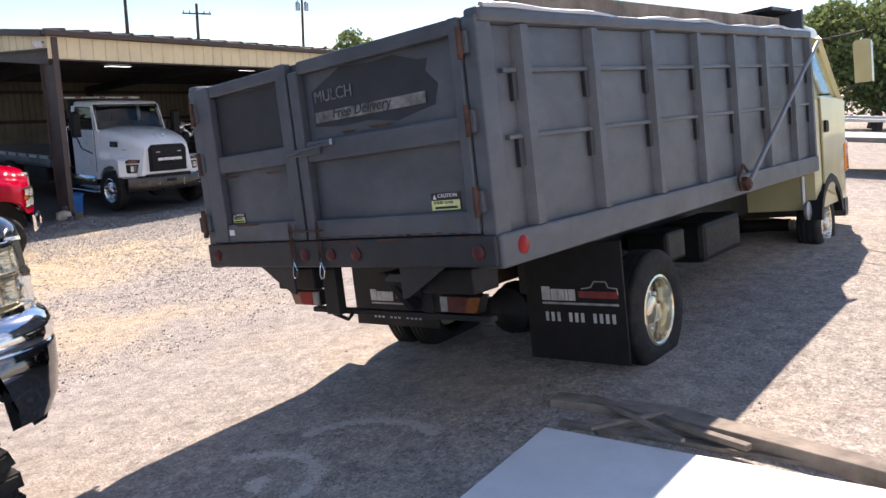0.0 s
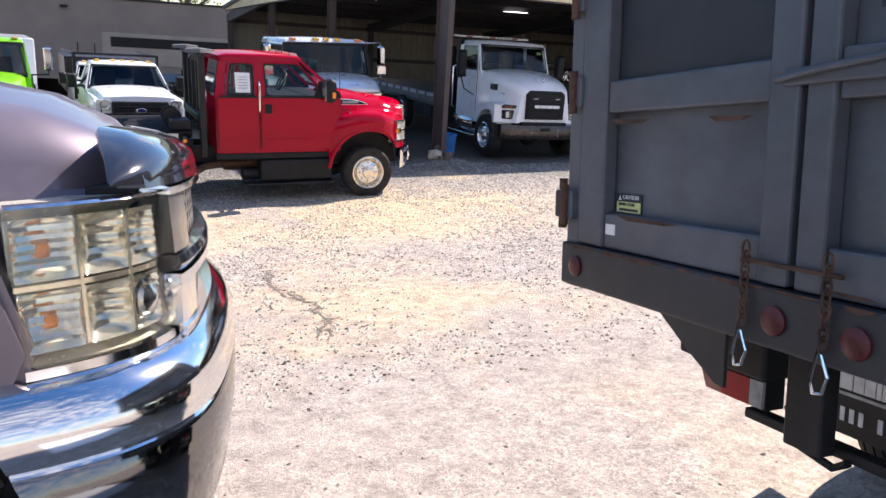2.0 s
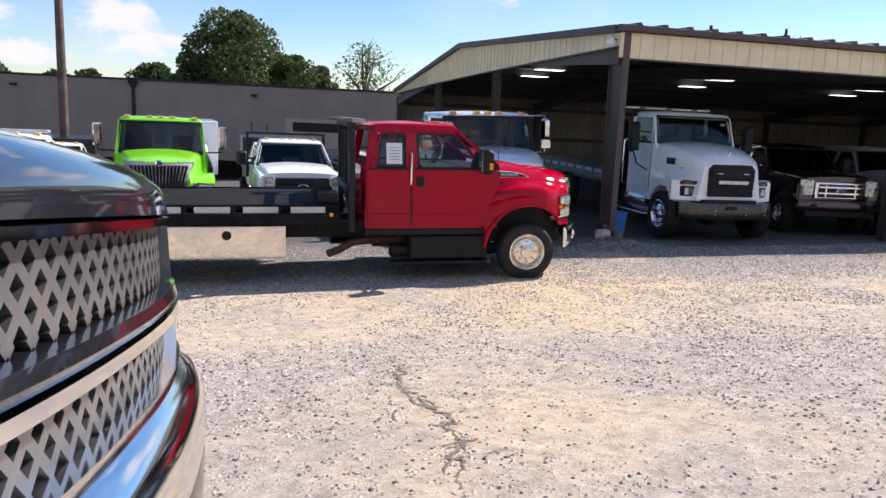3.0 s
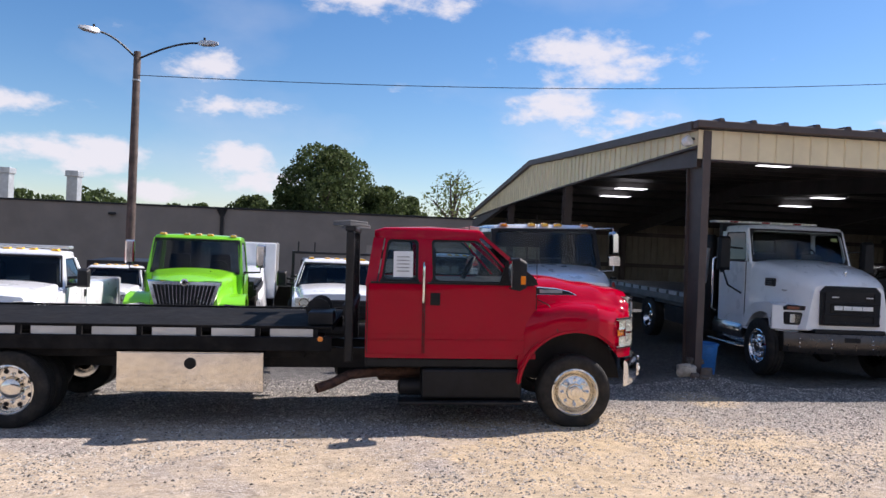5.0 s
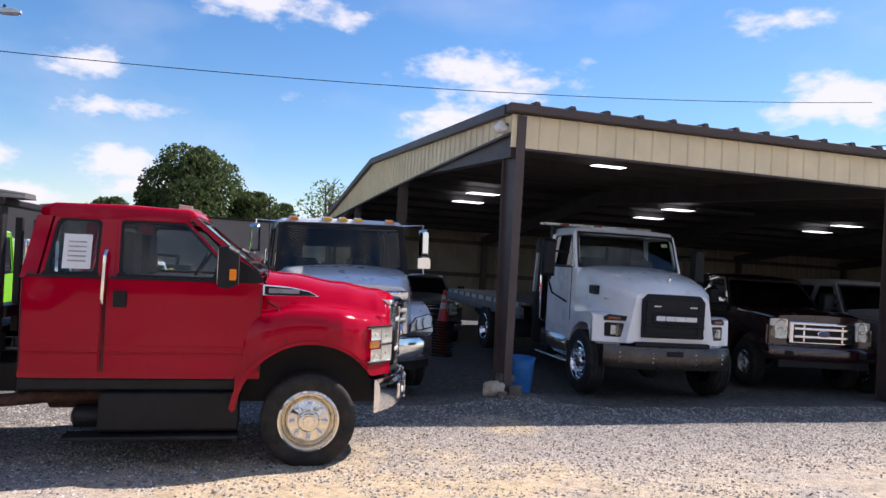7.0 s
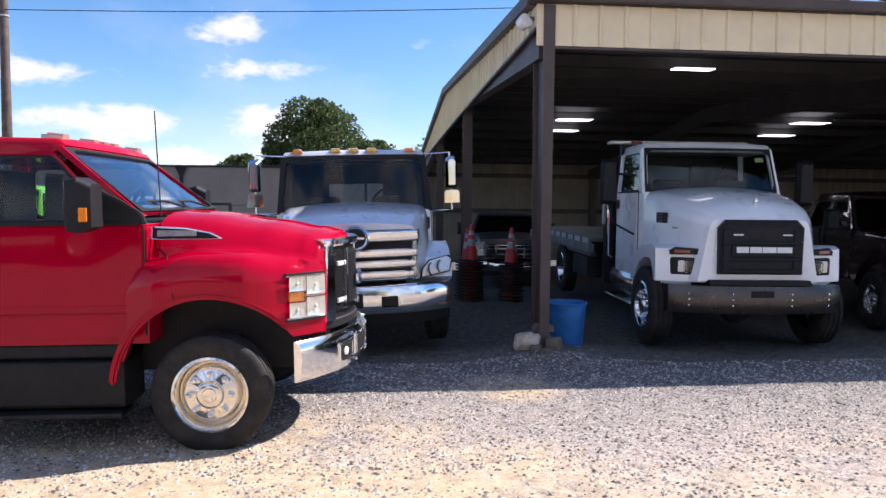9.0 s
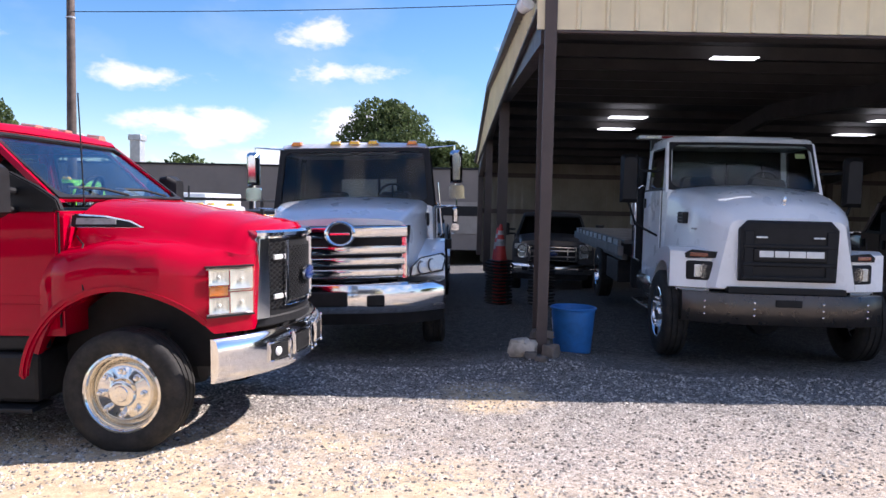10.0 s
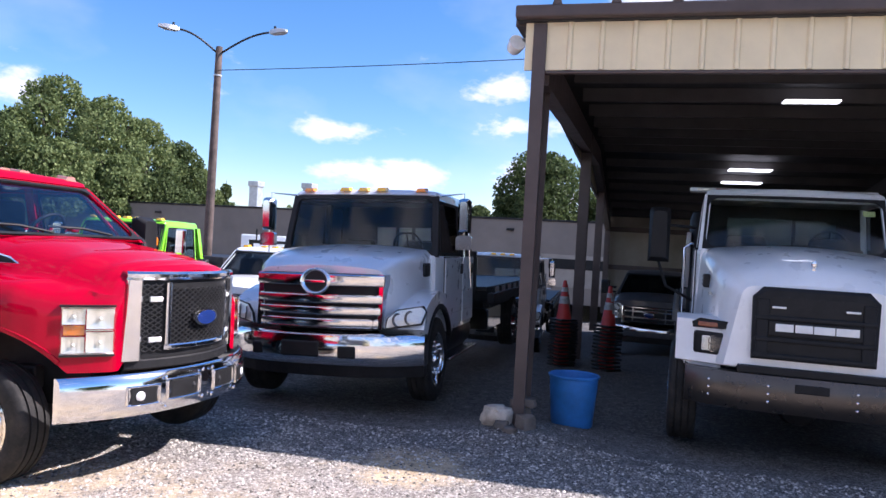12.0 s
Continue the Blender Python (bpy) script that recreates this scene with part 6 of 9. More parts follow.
def build_dump():
    T = thing("dump_truck", DUMP, "worn dark grey steel dump bed truck with cream cab on gravel", "dump truck")
    W, H, L = 1.15, 1.10, 5.62
    gate = part("tailgate", box(0.035, 0.06, -1.06, 1.06, 0.15, H + 0.02), M_DUMP, T, "scuffed dark grey double-door tailgate")
    # gate frame
    for y0, y1, z0, z1, nm in ((0.92, 1.06, 0.152, H + 0.02, "gate_stile"), (-1.06, -1.0, 0.152, H + 0.02, "gate_stile"), (0.165, 0.255, 0.152, H + 0.03, "gate_stile"), (0.07, 0.145, 0.152, H - 0.03, "gate_stile")):
        part(nm, box(-0.02, 0.034, y0, y1, z0, z1, 0.008), M_DUMP, gate)
    for y0, y1, z0, z1 in ((0.257, 0.918, H - 0.05, H + 0.02), (-0.998, 0.068, H - 0.05, H + 0.02), (0.257, 0.918, 0.585, 0.685), (-0.998, 0.068, 0.58, 0.69), (0.257, 0.918, 0.152, 0.265), (-0.998, 0.068, 0.152, 0.26)):
        part("gate_rail", box(-0.012, 0.034, y0, y1, z0, z1, 0.008), M_DUMP, gate)
    blot = [(0.02, 0.95), (-0.10, 1.0), (-0.226, 1.048), (-0.45, 1.03), (-0.60, 1.04), (-0.76, 0.99), (-0.822, 0.985), (-0.80, 0.93), (-0.873, 0.86), (-0.85, 0.80), (-0.842, 0.767), (-0.70, 0.745), (-0.596, 0.722), (-0.40, 0.752), (-0.2, 0.745), (0.02, 0.765)]
    part("repaint_panel", loft([[(0.0345, y, z) for y, z in blot], [(0.0335, y, z) for y, z in blot]]), M_DUMPDARK, gate, "ragged flat black panel on the left door")
    # Flat black panel over the left door's upper recess.
    part("repaint_panel", box(0.028, 0.0345, 0.26, 0.915, 0.688, 1.04), M_DUMPDARK, gate, "flat black panel on the left door")
    # faded lettering, read from behind the truck
    face = lambda y, z, x=0.0265: Matrix(((0, 0, -1, x), (-1, 0, 0, y), (0, 1, 0, z), (0, 0, 0, 1)))
    lettering(gate, "MULCH", face(0.0, 0.872, 0.0285), 0.088, M_DIMTXT, label="faded pale lettering")
    part("letter_strip", box(0.0275, 0.0299, -0.79, 0.005, 0.782, 0.838), M_DIMTXT, gate, "worn grey strip")
    lettering(gate, "Free Delivery", face(-0.13, 0.778, 0.0265), 0.078, M_DUMPDARK, italic=0.2)
    for y, z, k in ((-0.84, 0.31, 0.78), (0.845, 0.30, 0.55)):
        st = part("warning_sticker", box(0.029, 0.0335, y - 0.115 * k, y + 0.115 * k, z - 0.055 * k, z + 0.055 * k), M_DUMPDARK, gate, "black and pale yellow caution sticker")
        part("sticker_band", box(0.027, 0.029, y - 0.112 * k, y + 0.112 * k, z - 0.052 * k, z + 0.008 * k), M_YELLOWTXT, st)
        lettering(st, "CAUTION", face(y + 0.06 * k, z + 0.018 * k, 0.0282), 0.034 * k, M_WHITETXT)
        tri = bmesh.new()
        add_plate(tri, [(0.0285, y + 0.10 * k, z + 0.016 * k), (0.0285, y + 0.07 * k, z + 0.016 * k), (0.0285, y + 0.085 * k, z + 0.046 * k)], 0.001)
        part("sticker_triangle", tri, M_WHITETXT, st)
        lettering(st, "STAND CLEAR", face(y + 0.095 * k, z - 0.018 * k, 0.0262), 0.024 * k, M_DUMPDARK)
        part("sticker_bar", box(0.0262, 0.027, y - 0.09 * k, y + 0.085 * k, z - 0.044 * k, z - 0.03 * k), M_DUMPDARK, st)
    part("sticker", box(-0.0145, -0.0125, 0.855, 0.905, 0.198, 0.232), M_WHITETXT, gate, "torn white sticker")
    rr = random.Random(31)
    y = -0.98
    while y < 0.0:
        w = rr.uniform(0.03, 0.16)
        z = 0.157 + rr.uniform(0.0, 0.008)
        h = rr.uniform(0.004, 0.011)
        part("rust_patch", plate([(-0.0135, y, z), (-0.0135, y + w * 0.4, z - h * 0.4), (-0.0135, y + w, z + h * 0.2), (-0.0135, y + w * 0.8, z + h), (-0.0135, y + w * 0.25, z + h * 0.8)], 0.001), M_RUST, gate)
        y += w + rr.uniform(-0.01, 0.05)
    # rust along the joint between gate and sill, and runs below it
    y = -1.08
    while y < 1.08:
        w = rr.uniform(0.05, 0.22)
        h = rr.uniform(0.006, 0.02)
        part("rust_patch", plate([(-0.0315, y, 0.146), (-0.0315, y + w, 0.146), (-0.0315, y + w * 0.9, 0.146 - h * 0.6), (-0.0315, y + w * 0.5, 0.146 - h), (-0.0315, y + w * 0.15, 0.146 - h * 0.5)], 0.001), M_RUST, gate)
        y += w + rr.uniform(-0.02, 0.09)
    for y, z, w in ((-0.62, 0.715, 0.2), (-0.35, 0.712, 0.12), (0.3, 0.555, 0.16), (0.7, 0.56, 0.2), (0.55, 0.262, 0.3)):
        part("rust_patch", plate([(-0.0135, y, z), (-0.0135, y + w, z + 0.004), (-0.0135, y + w * 0.8, z - 0.012), (-0.0135, y + w * 0.2, z - 0.010)], 0.001), M_RUST, gate)
    # latch and hinges
    part("latch_bar", tube([(-0.045, 0.21, 0.63), (-0.048, 0.08, 0.645), (-0.035, -0.16, 0.665)], 0.009, 8), M_DUMP, gate, smooth=True)
    part("latch_plate", box(-0.036, -0.021, -0.06, 0.2, 0.615, 0.655, 0.006), M_DUMP, gate)
    part("latch_pin", lathe([(0.008, 0), (0.008, 0.03)], pose(-0.04, -0.165, 0.655), 8), M_GALV, gate)
    for y, z in ((-1.075, 1.0), (-1.075, 0.66), (-1.075, 0.30), (1.085, 0.97), (1.085, 0.66), (1.12, 0.28)):
        hg = part("hinge", box(-0.035, 0.02, y - 0.035, y + 0.035, z - 0.05, z + 0.05, 0.005), M_DUMP, gate)
        part("hinge_pin", lathe([(0.014, -0.07), (0.014, 0.07)], pose(-0.04, y, z), 10), M_RUST, hg)
    # lug that stands out beside the left corner
    lug = part("side_lug", box(0.0, 0.05, 1.15, 1.255, 0.225, 0.325, 0.008), M_DUMPDARK, T, "dark steel lug with an upright pin")
    part("lug_pin", lathe([(0.016, -0.09), (0.016, 0.09)], pose(0.025, 1.235, 0.275), 10), M_RUST, lug)
    # corner posts, floor, sill
    for s in (1, -1):
        part("corner_post", box(-0.01, 0.11, s * 1.11 - 0.04, s * 1.11 + 0.04, 0.0, H + 0.015, 0.008), M_DUMP, T)
    sill = part("rear_sill", box(-0.03, 0.07, -1.15, 1.15, 0.0, 0.148, 0.01), M_DUMPDARK, T, "dark rusty rear sill with round red lamps")
    for y in (1.05, 0.18, -0.04, -0.24, -1.05):
        part("marker_lamp", lathe([(0.036, 0), (0.036, 0.008), (0.026, 0.013), (0.01, 0.016)], pose(-0.03, y, 0.072, 0, -90, 0), 18), M_DIMRED, sill, "round red marker lamp", smooth=True)
    for y in (0.265, 0.03):
        pts = [(-0.047, y, 0.235 - 0.026 * i) for i in range(8)]
        bm = bmesh.new()
        for i, p in enumerate(pts):
            ring = [(p[0] + (0.012 * math.cos(a) if i % 2 else 0), p[1] + (0 if i % 2 else 0.012 * math.cos(a)), p[2] + 0.02 * math.sin(a)) for a in [2 * math.pi * k / 8 for k in range(9)]]
            add_tube(bm, ring, 0.0035, 5)
        ch = part("chain", bm, M_RUST, sill, "short rusty chain")
        z = 0.015
        part("snap_hook", tube([(-0.047, y + 0.008, z + 0.035), (-0.047, y + 0.026, z - 0.05), (-0.047, y + 0.016, z - 0.075), (-0.047, y - 0.006, z - 0.07), (-0.047, y - 0.02, z - 0.03), (-0.047, y + 0.004, z + 0.025)], 0.0042, 6), M_CHROME, sill, "bright wire snap hook")
    part("chain_keeper", box(-0.044, -0.031, 0.0, 0.29, 0.20, 0.211, 0.003), M_RUST, sill)
    part("bed_floor", box(0.07, L, -W + 0.06, W - 0.06, 0.0, 0.06), M_DUMP, T)
    # sides
    for s in (1, -1):
        side = part("bed_side", box(0.11, L, s * 1.10 - 0.015, s * 1.10 + 0.015, 0.14, H - 0.02), M_DUMP, T, "ribbed grey steel bed side")
        part("bottom_rail", box(-0.01, L, s * 1.125 - 0.045, s * 1.125 + 0.035, -0.01, 0.148, 0.012), M_DUMP, side)
        part("top_rail", box(0.0, L, s * 1.12 - 0.045, s * 1.12 + 0.045, H - 0.02, H + 0.05, 0.02), M_DUMP, side)
        xs = [0.35, 1.04, 1.79, 2.56, 3.31, 4.10, 4.92, 5.56]
        for x in xs:
            part("side_rib", loft([[(x - 0.055, s * 1.116, 0.15), (x - 0.032, s * 1.165, 0.15), (x + 0.032, s * 1.165, 0.15), (x + 0.055, s * 1.116, 0.15)],
                                   [(x - 0.055, s * 1.116, H - 0.02), (x - 0.032, s * 1.165, H - 0.02), (x + 0.032, s * 1.165, H - 0.02), (x + 0.055, s * 1.116, H - 0.02)]]), M_DUMP, side)
        for a, b in zip([0.12] + xs, xs):
            for z in (0.56, 0.865):
                part("side_stiffener", box(a + 0.06, b - 0.06, s * 1.128 - 0.012, s * 1.128 + 0.014, z, z + 0.022, 0.004), M_DUMP, side)
                # Foot in darker paint, standing for the shadow gap beside each rib.
                part("stiffener_foot", box(b - 0.10, b - 0.06, s * 1.128 - 0.012, s * 1.128 + 0.014, z - 0.13, z - 0.001, 0.003), M_DUMPDARK, side)
        # side marker
        part("marker_lamp", lathe([(0.045, 0), (0.045, 0.012), (0.035, 0.02), (0.01, 0.024)], pose(0.16, s * 1.16, 0.078, -90 * s, 0, 0), 18), M_REDLENS, side, "round red side lamp", smooth=True)
        # plank stacked above the rail
    for y, z, h in ((-1.02, H + 0.05, 0.13),):
        part("side_plank", box(0.35, 5.0, y - 0.02, y + 0.02, z, z + h, 0.006), M_PLANK, T, "weathered plank above the bed side")
    pts = []
    for i in range(60):
        x = 0.05 + i * (L - 0.1) / 59
        pts.append((x, -1.145, H + 0.05 + 0.008 * math.sin(x * 7.3) + 0.010 * math.sin(x * 3.1)))
    part("tarp_edge", tube(pts, 0.016, 8), M_GALV, T, "grey rolled tarp edge with sagging hem", smooth=True)
    part("headboard", box(L - 0.05, L + 0.01, -W + 0.05, W - 0.05, 0.06, H + 0.28, 0.01), M_DUMP, T)
    part("cab_shield", box(L - 0.7, L + 0.25, -W + 0.15, W - 0.15, H + 0.26, H + 0.30, 0.01), M_DUMPDARK, T)
    part("tarp_arm", tube([(3.26, -1.21, 0.07), (3.42, -1.215, 0.16), (5.6, -1.22, 1.27)], 0.019, 10), M_DULLGREY, T, "long dull metal tarp arm", smooth=True)
    part("arm_pivot", lathe([(0.055, 0), (0.055, 0.05), (0.03, 0.07)], pose(3.26, -1.16, 0.07, 90, 0, 0), 16), M_RUST, T)
    part("arm_spring", tube([(3.14, -1.19, 0.03), (3.09, -1.19, 0.12), (3.22, -1.19, 0.22), (3.28, -1.2, 0.17)], 0.012, 6), M_RUST, T)
    # chassis
    for s in (1, -1):
        part("hoist_rail", box(1.3, L, s * 0.4 - 0.06, s * 0.4 + 0.06, -0.2, -0.052, 0.008), M_BLACKSTEEL, T)
        part("frame_rail", box(1.3, 7.0, s * 0.36 - 0.04, s * 0.36 + 0.04, -0.42, -0.205, 0.008), M_BLACKSTEEL, T)
        part("lamp_mount", mirror_y(box(0.22, 0.44, 0.44, 0.80, -0.188, -0.052, 0.01), s), M_BLACKSTEEL, T)
        # tail lamp cluster
        def slab(y0, y1, x0, x1, z0=-0.298, z1=-0.216):
            return mirror_y(loft([[(x0, y0, z0), (x0, y1, z0), (x0, y1 + 0.035, z1), (x0, y0, z1)], [(x1, y0, z0), (x1, y1, z0), (x1, y1 + 0.035, z1), (x1, y0, z1)]]), s)
        tl = part("tail_lamp", slab(0.50, 0.742, 0.30, 0.37, -0.304, -0.21), M_BLACK, T, "red, white and amber tail lamp cluster")
        part("reverse_lens", slab(0.505, 0.552, 0.287, 0.299), M_GREYTXT, tl)
        # Left lenses bright, right ones dim: the light on each is coloured in.
        part("red_lens", slab(0.556, 0.668, 0.285, 0.299), M_REDLENS if s > 0 else M_DIMRED, tl)
        part("amber_lens", slab(0.672, 0.738, 0.285, 0.299), M_AMBERDARK if s > 0 else M_AMBERDARK2, tl)
        # flap with plain pale emblem and bars
        fl = part("mud_flap", box(1.17, 1.185, -1.14 if s < 0 else 0.30, -0.46 if s < 0 else 1.14, -0.80 if s < 0 else -0.66, -0.06, 0.004), M_BLACK, T, "black rubber mud flap with pale emblem")
        drop = 0.0 if s < 0 else 0.05
        yb = -0.84 if s < 0 else 0.70
        for i, w in enumerate((0.06, 0.045, 0.045, 0.02, 0.045)):
            y1 = yb + 0.26 - (0, 0.066, 0.115, 0.165, 0.19)[i]
            part("emblem_bar", box(1.166, 1.169, y1 - w, y1, -0.42 - drop, -0.335 - drop - (0 if i == 0 else 0.015)), M_FLAPTXT, fl)
        part("emblem_bar", box(1.166, 1.169, yb - 0.26, yb + 0.0, -0.40 - drop, -0.36 - drop), M_EMBLEM, fl)
        part("emblem_outline", tube([(1.168, yb - 0.26, -0.375 - drop), (1.168, yb - 0.255, -0.34 - drop), (1.168, yb - 0.20, -0.335 - drop), (1.168, yb - 0.185, -0.30 - drop), (1.168, yb - 0.11, -0.30 - drop), (1.168, yb - 0.085, -0.335 - drop), (1.168, yb - 0.02, -0.345 - drop)], 0.0045, 5), M_GREYTXT, fl)
        part("emblem_line", box(1.166, 1.169, yb - 0.26, yb + 0.26, -0.445 - drop, -0.432 - drop), M_GREYTXT, fl)
        for i in range(12):
            if i not in (3, 7):
                part("number_bar", box(1.166, 1.169, yb + 0.245 - 0.0415 * i - 0.021, yb + 0.245 - 0.0415 * i, -0.552 - drop, -0.495 - drop), M_FLAPTXT, fl)
        wheel(T, 1.78, s * 0.98, 0.395, 0.2, 0.225, s, "dual", 8, 6, M_GOLDALU, z=-0.605)
        wheel(T, 1.78, s * 0.74, 0.395, 0.2, 0.225, s, "dual", 0, 0, M_GOLDALU, z=-0.605)
        wheel(T, 6.08, s * 1.0, 0.405, 0.23, 0.225, s, "steer", 6, 8, M_GOLDALU, z=-0.605)
    part("rear_bumper_bar", box(0.29, 0.34, -0.84, 0.575, -0.345, -0.312, 0.008), M_BLACKSTEEL, T)
    part("hanger_bracket", box(0.22, 0.28, 0.24, 0.36, -0.335, -0.052, 0.006), M_BLACKSTEEL, T)
    part("hanger_bracket", box(0.30, 0.36, -0.44, -0.36, -0.33, -0.052, 0.006), M_BLACKSTEEL, T)
    for s in (1, -1):
        gp = [(0.072, s * 0.80, 0.004), (0.072, s * 0.44, 0.004), (0.072, s * 0.44, -0.185), (0.072, s * 0.475, -0.18), (0.072, s * 0.60, -0.11), (0.072, s * 0.72, -0.032)]
        part("cross_plate", loft([gp, [(x + 0.012, y, z) for x, y, z in gp]]), M_DUMPDARK, T)
    part("hinge_gusset", side_plate([(0.08, -0.052), (0.60, -0.052), (0.36, -0.30), (0.28, -0.30)], -0.32, -0.27), M_BLACKSTEEL, T)
    part("hitch_plate", loft([[(0.1, -0.30, -0.06), (0.1, -0.52, -0.06), (0.1, -0.52, -0.1), (0.1, -0.30, -0.1)], [(0.42, -0.20, -0.27), (0.42, -0.28, -0.27), (0.42, -0.28, -0.30), (0.42, -0.20, -0.30)]]), M_DUMPDARK, T)
    part("wiring", tube([(0.3, 0.42, -0.26), (0.26, 0.34, -0.34), (0.3, 0.26, -0.38), (0.28, 0.2, -0.34)], 0.012, 6), M_BLACK, T, smooth=True)
    axle(T, 1.72, -0.61, 0.7)
    axle(T, 6.2, -0.63, 0.7)
    part("leaf_spring", box(1.3, 2.4, -0.62, -0.52, -0.52, -0.44, 0.01), M_RUST, T)
    part("leaf_spring", box(1.3, 2.4, 0.52, 0.62, -0.52, -0.44, 0.01), M_RUST, T)
    part("fuel_tank", box(3.2, 4.1, -0.85, -0.46, -0.55, -0.22, 0.05), M_BLACK, T)
    part("hydraulic_tank", box(2.6, 2.95, -0.8, -0.46, -0.45, -0.21, 0.03), M_BLACKSTEEL, T)
    part("hoist_arm", box(1.3, 3.2, -0.15, 0.15, -0.36, -0.22, 0.02), M_RUST, T)
    # forward cab
    part("cab_body", loft([section(5.72, 0.97, 0.97, -0.42, 0.32, 0.06), section(5.8, 1.0, 1.0, -0.42, 0.32, 0.05), section(6.9, 1.0, 1.0, -0.42, 0.30, 0.05), section(7.2, 0.96, 0.95, -0.42, 0.26, 0.08), section(7.28, 0.9, 0.88, -0.40, 0.18, 0.08)]), M_CREAM, T, "cream forward-control cab", smooth=True)
    part("cab_roof", loft([section(5.74, 0.86, 0.84, 1.0, 1.14, 0.08), section(5.9, 0.9, 0.88, 1.0, 1.18, 0.1, 0.03), section(6.6, 0.9, 0.88, 1.0, 1.17, 0.1, 0.03), section(6.82, 0.84, 0.8, 1.0, 1.08, 0.06)]), M_CREAM, T, smooth=True)
    for s in (1, -1):
        for a, b in (((7.18, 0.93, 0.26), (6.78, 0.84, 1.02)), ((5.82, 0.97, 0.28), (5.86, 0.86, 1.02)), ((6.98, 0.97, 0.26), (6.55, 0.87, 1.02))):
            part("pillar", mirror_y(tube([a, b], 0.045, 6), s), M_CREAM, T)
        w = part("side_window", mirror_y(plate([(5.9, 0.965, 0.31), (6.96, 0.965, 0.29), (6.56, 0.87, 1.01), (5.9, 0.87, 1.01)], 0.006), s), M_GLASS, T)
        w.visible_shadow = False
        d = part("door", mirror_y(side_plate([(5.88, -0.2), (6.3, -0.32), (6.52, 0.0), (6.95, 0.05), (6.98, 0.28), (5.88, 0.3)], 1.005, 1.022, 0.008), s), M_CREAM, T, smooth=True)
        part("door_handle", mirror_y(box(5.95, 6.08, 1.023, 1.045, 0.12, 0.18, 0.01), s), M_BLACK, d)
        part("wheel_arch", mirror_y(side_plate(arc(6.15, -0.61, 0.44, 10, 170, 14) + arc(6.15, -0.61, 0.52, 170, 10, 14), 0.9, 1.03), s), M_BLACK, T)
        part("corner_lamp", mirror_y(box(7.05, 7.18, 0.95, 1.0, -0.12, 0.06, 0.015), s), M_AMBER, T, "amber corner lamp")
        part("side_step", mirror_y(box(6.5, 6.8, 0.86, 1.0, -0.62, -0.5, 0.02), s), M_BLACK, T)
        mi = part("mirror", loft([section(-0.05, 0.09, 0.09, -0.24, 0.24, 0.04), section(0.06, 0.09, 0.09, -0.24, 0.24, 0.05)]), M_CREAM, T, smooth=True, m=pose(7.15, s * 1.34, 1.12))
        part("mirror_arm", mirror_y(tube([(0, -0.42, 0.32), (0.02, 0.02, 0.34), (0.0, 0.02, 0.2)], 0.014, 6), 1 if s > 0 else -1), M_BLACKSTEEL, mi)
        part("mirror_arm", mirror_y(tube([(0.05, -0.3, -0.35), (0.0, 0.0, -0.22)], 0.014, 6), 1 if s > 0 else -1), M_BLACKSTEEL, mi)
    ws = part("windshield", plate([(7.2, 0.86, 0.26), (7.2, -0.86, 0.26), (6.8, -0.8, 1.02), (6.8, 0.8, 1.02)], 0.006), M_GLASS, T)
    ws.visible_shadow = False
    # the cab is widened and stretched upwards to fit the camera's view
    for ob in list(T.children):
        if ob.name.split(".")[0] in ("cab_body", "cab_roof", "pillar", "side_window", "door", "wheel_arch", "corner_lamp", "windshield"):
            for o in [ob] + list(ob.children):
                for v in o.data.vertices:
                    z = v.co.z
                    v.co.y *= 1.13
                    v.co.z = z if z < -0.1 else -0.1 + (z + 0.1) * 2.125 if z < 0.3 else 0.75 + (z - 0.3) * 0.92
    # the bed's upper edge is raised towards the cab to fit the camera's view
    for ob in list(T.children):
        if ob.name.split(".")[0] in ("bed_side", "tarp_edge", "side_plank", "headboard", "cab_shield"):
            for o in [ob] + list(ob.children):
                for v in o.data.vertices:
                    k = max(0.0, min(1.0, (v.co.z - 0.16) / 0.94))
                    v.co.z += k * 0.045 * max(0.0, v.co.x - 0.1)
    bumper(T, M_GREYPLASTIC, 7.4, 1.08, -0.66, -0.44, 0.12, 0.16)
    part("bench_seat", box(5.9, 6.3, -0.8, 0.8, 0.3, 1.15, 0.06), M_SEAT, T)
    part("wheel_chock_light", lathe([(0.09, 0), (0.1, 0.03), (0.05, 0.045)], pose(5.62, -1.02, -0.42, 90, 0, 0), 18), M_GALV, T, "round reflector on a stalk", smooth=True)
    part("stalk", tube([(5.62, -1.0, -0.36), (5.62, -1.0, -0.06)], 0.02, 8), M_GALV, T)


M_AMBERDARK = mat("dark_amber_lens", (0.22, 0.05, 0.02), 0.2, 0.0, 0.1, 20.0, coat=0.8)
# Dim lens copies: weaker light on these lamps is put into their colour.
M_AMBERDARK2 = mat("dim_amber_lens", (0.20, 0.055, 0.008), 0.35, 0.0, 0.2, 20.0)
M_DIMRED = mat("dim_red_lens", (0.085, 0.010, 0.012), 0.4, 0.0, 0.2, 20.0)
M_DIMTXT = mat("overpainted_lettering", (0.20, 0.198, 0.19), 0.6, 0.0, 0.35, 14.0)
M_FLAPTXT = mat("chalky_white_print", (0.55, 0.55, 0.55), 0.6, 0.0, 0.15, 12.0)
M_EMBLEM = mat("dark_red_emblem", (0.22, 0.03, 0.03), 0.5, 0.0, 0.15, 20.0)
build_dump()


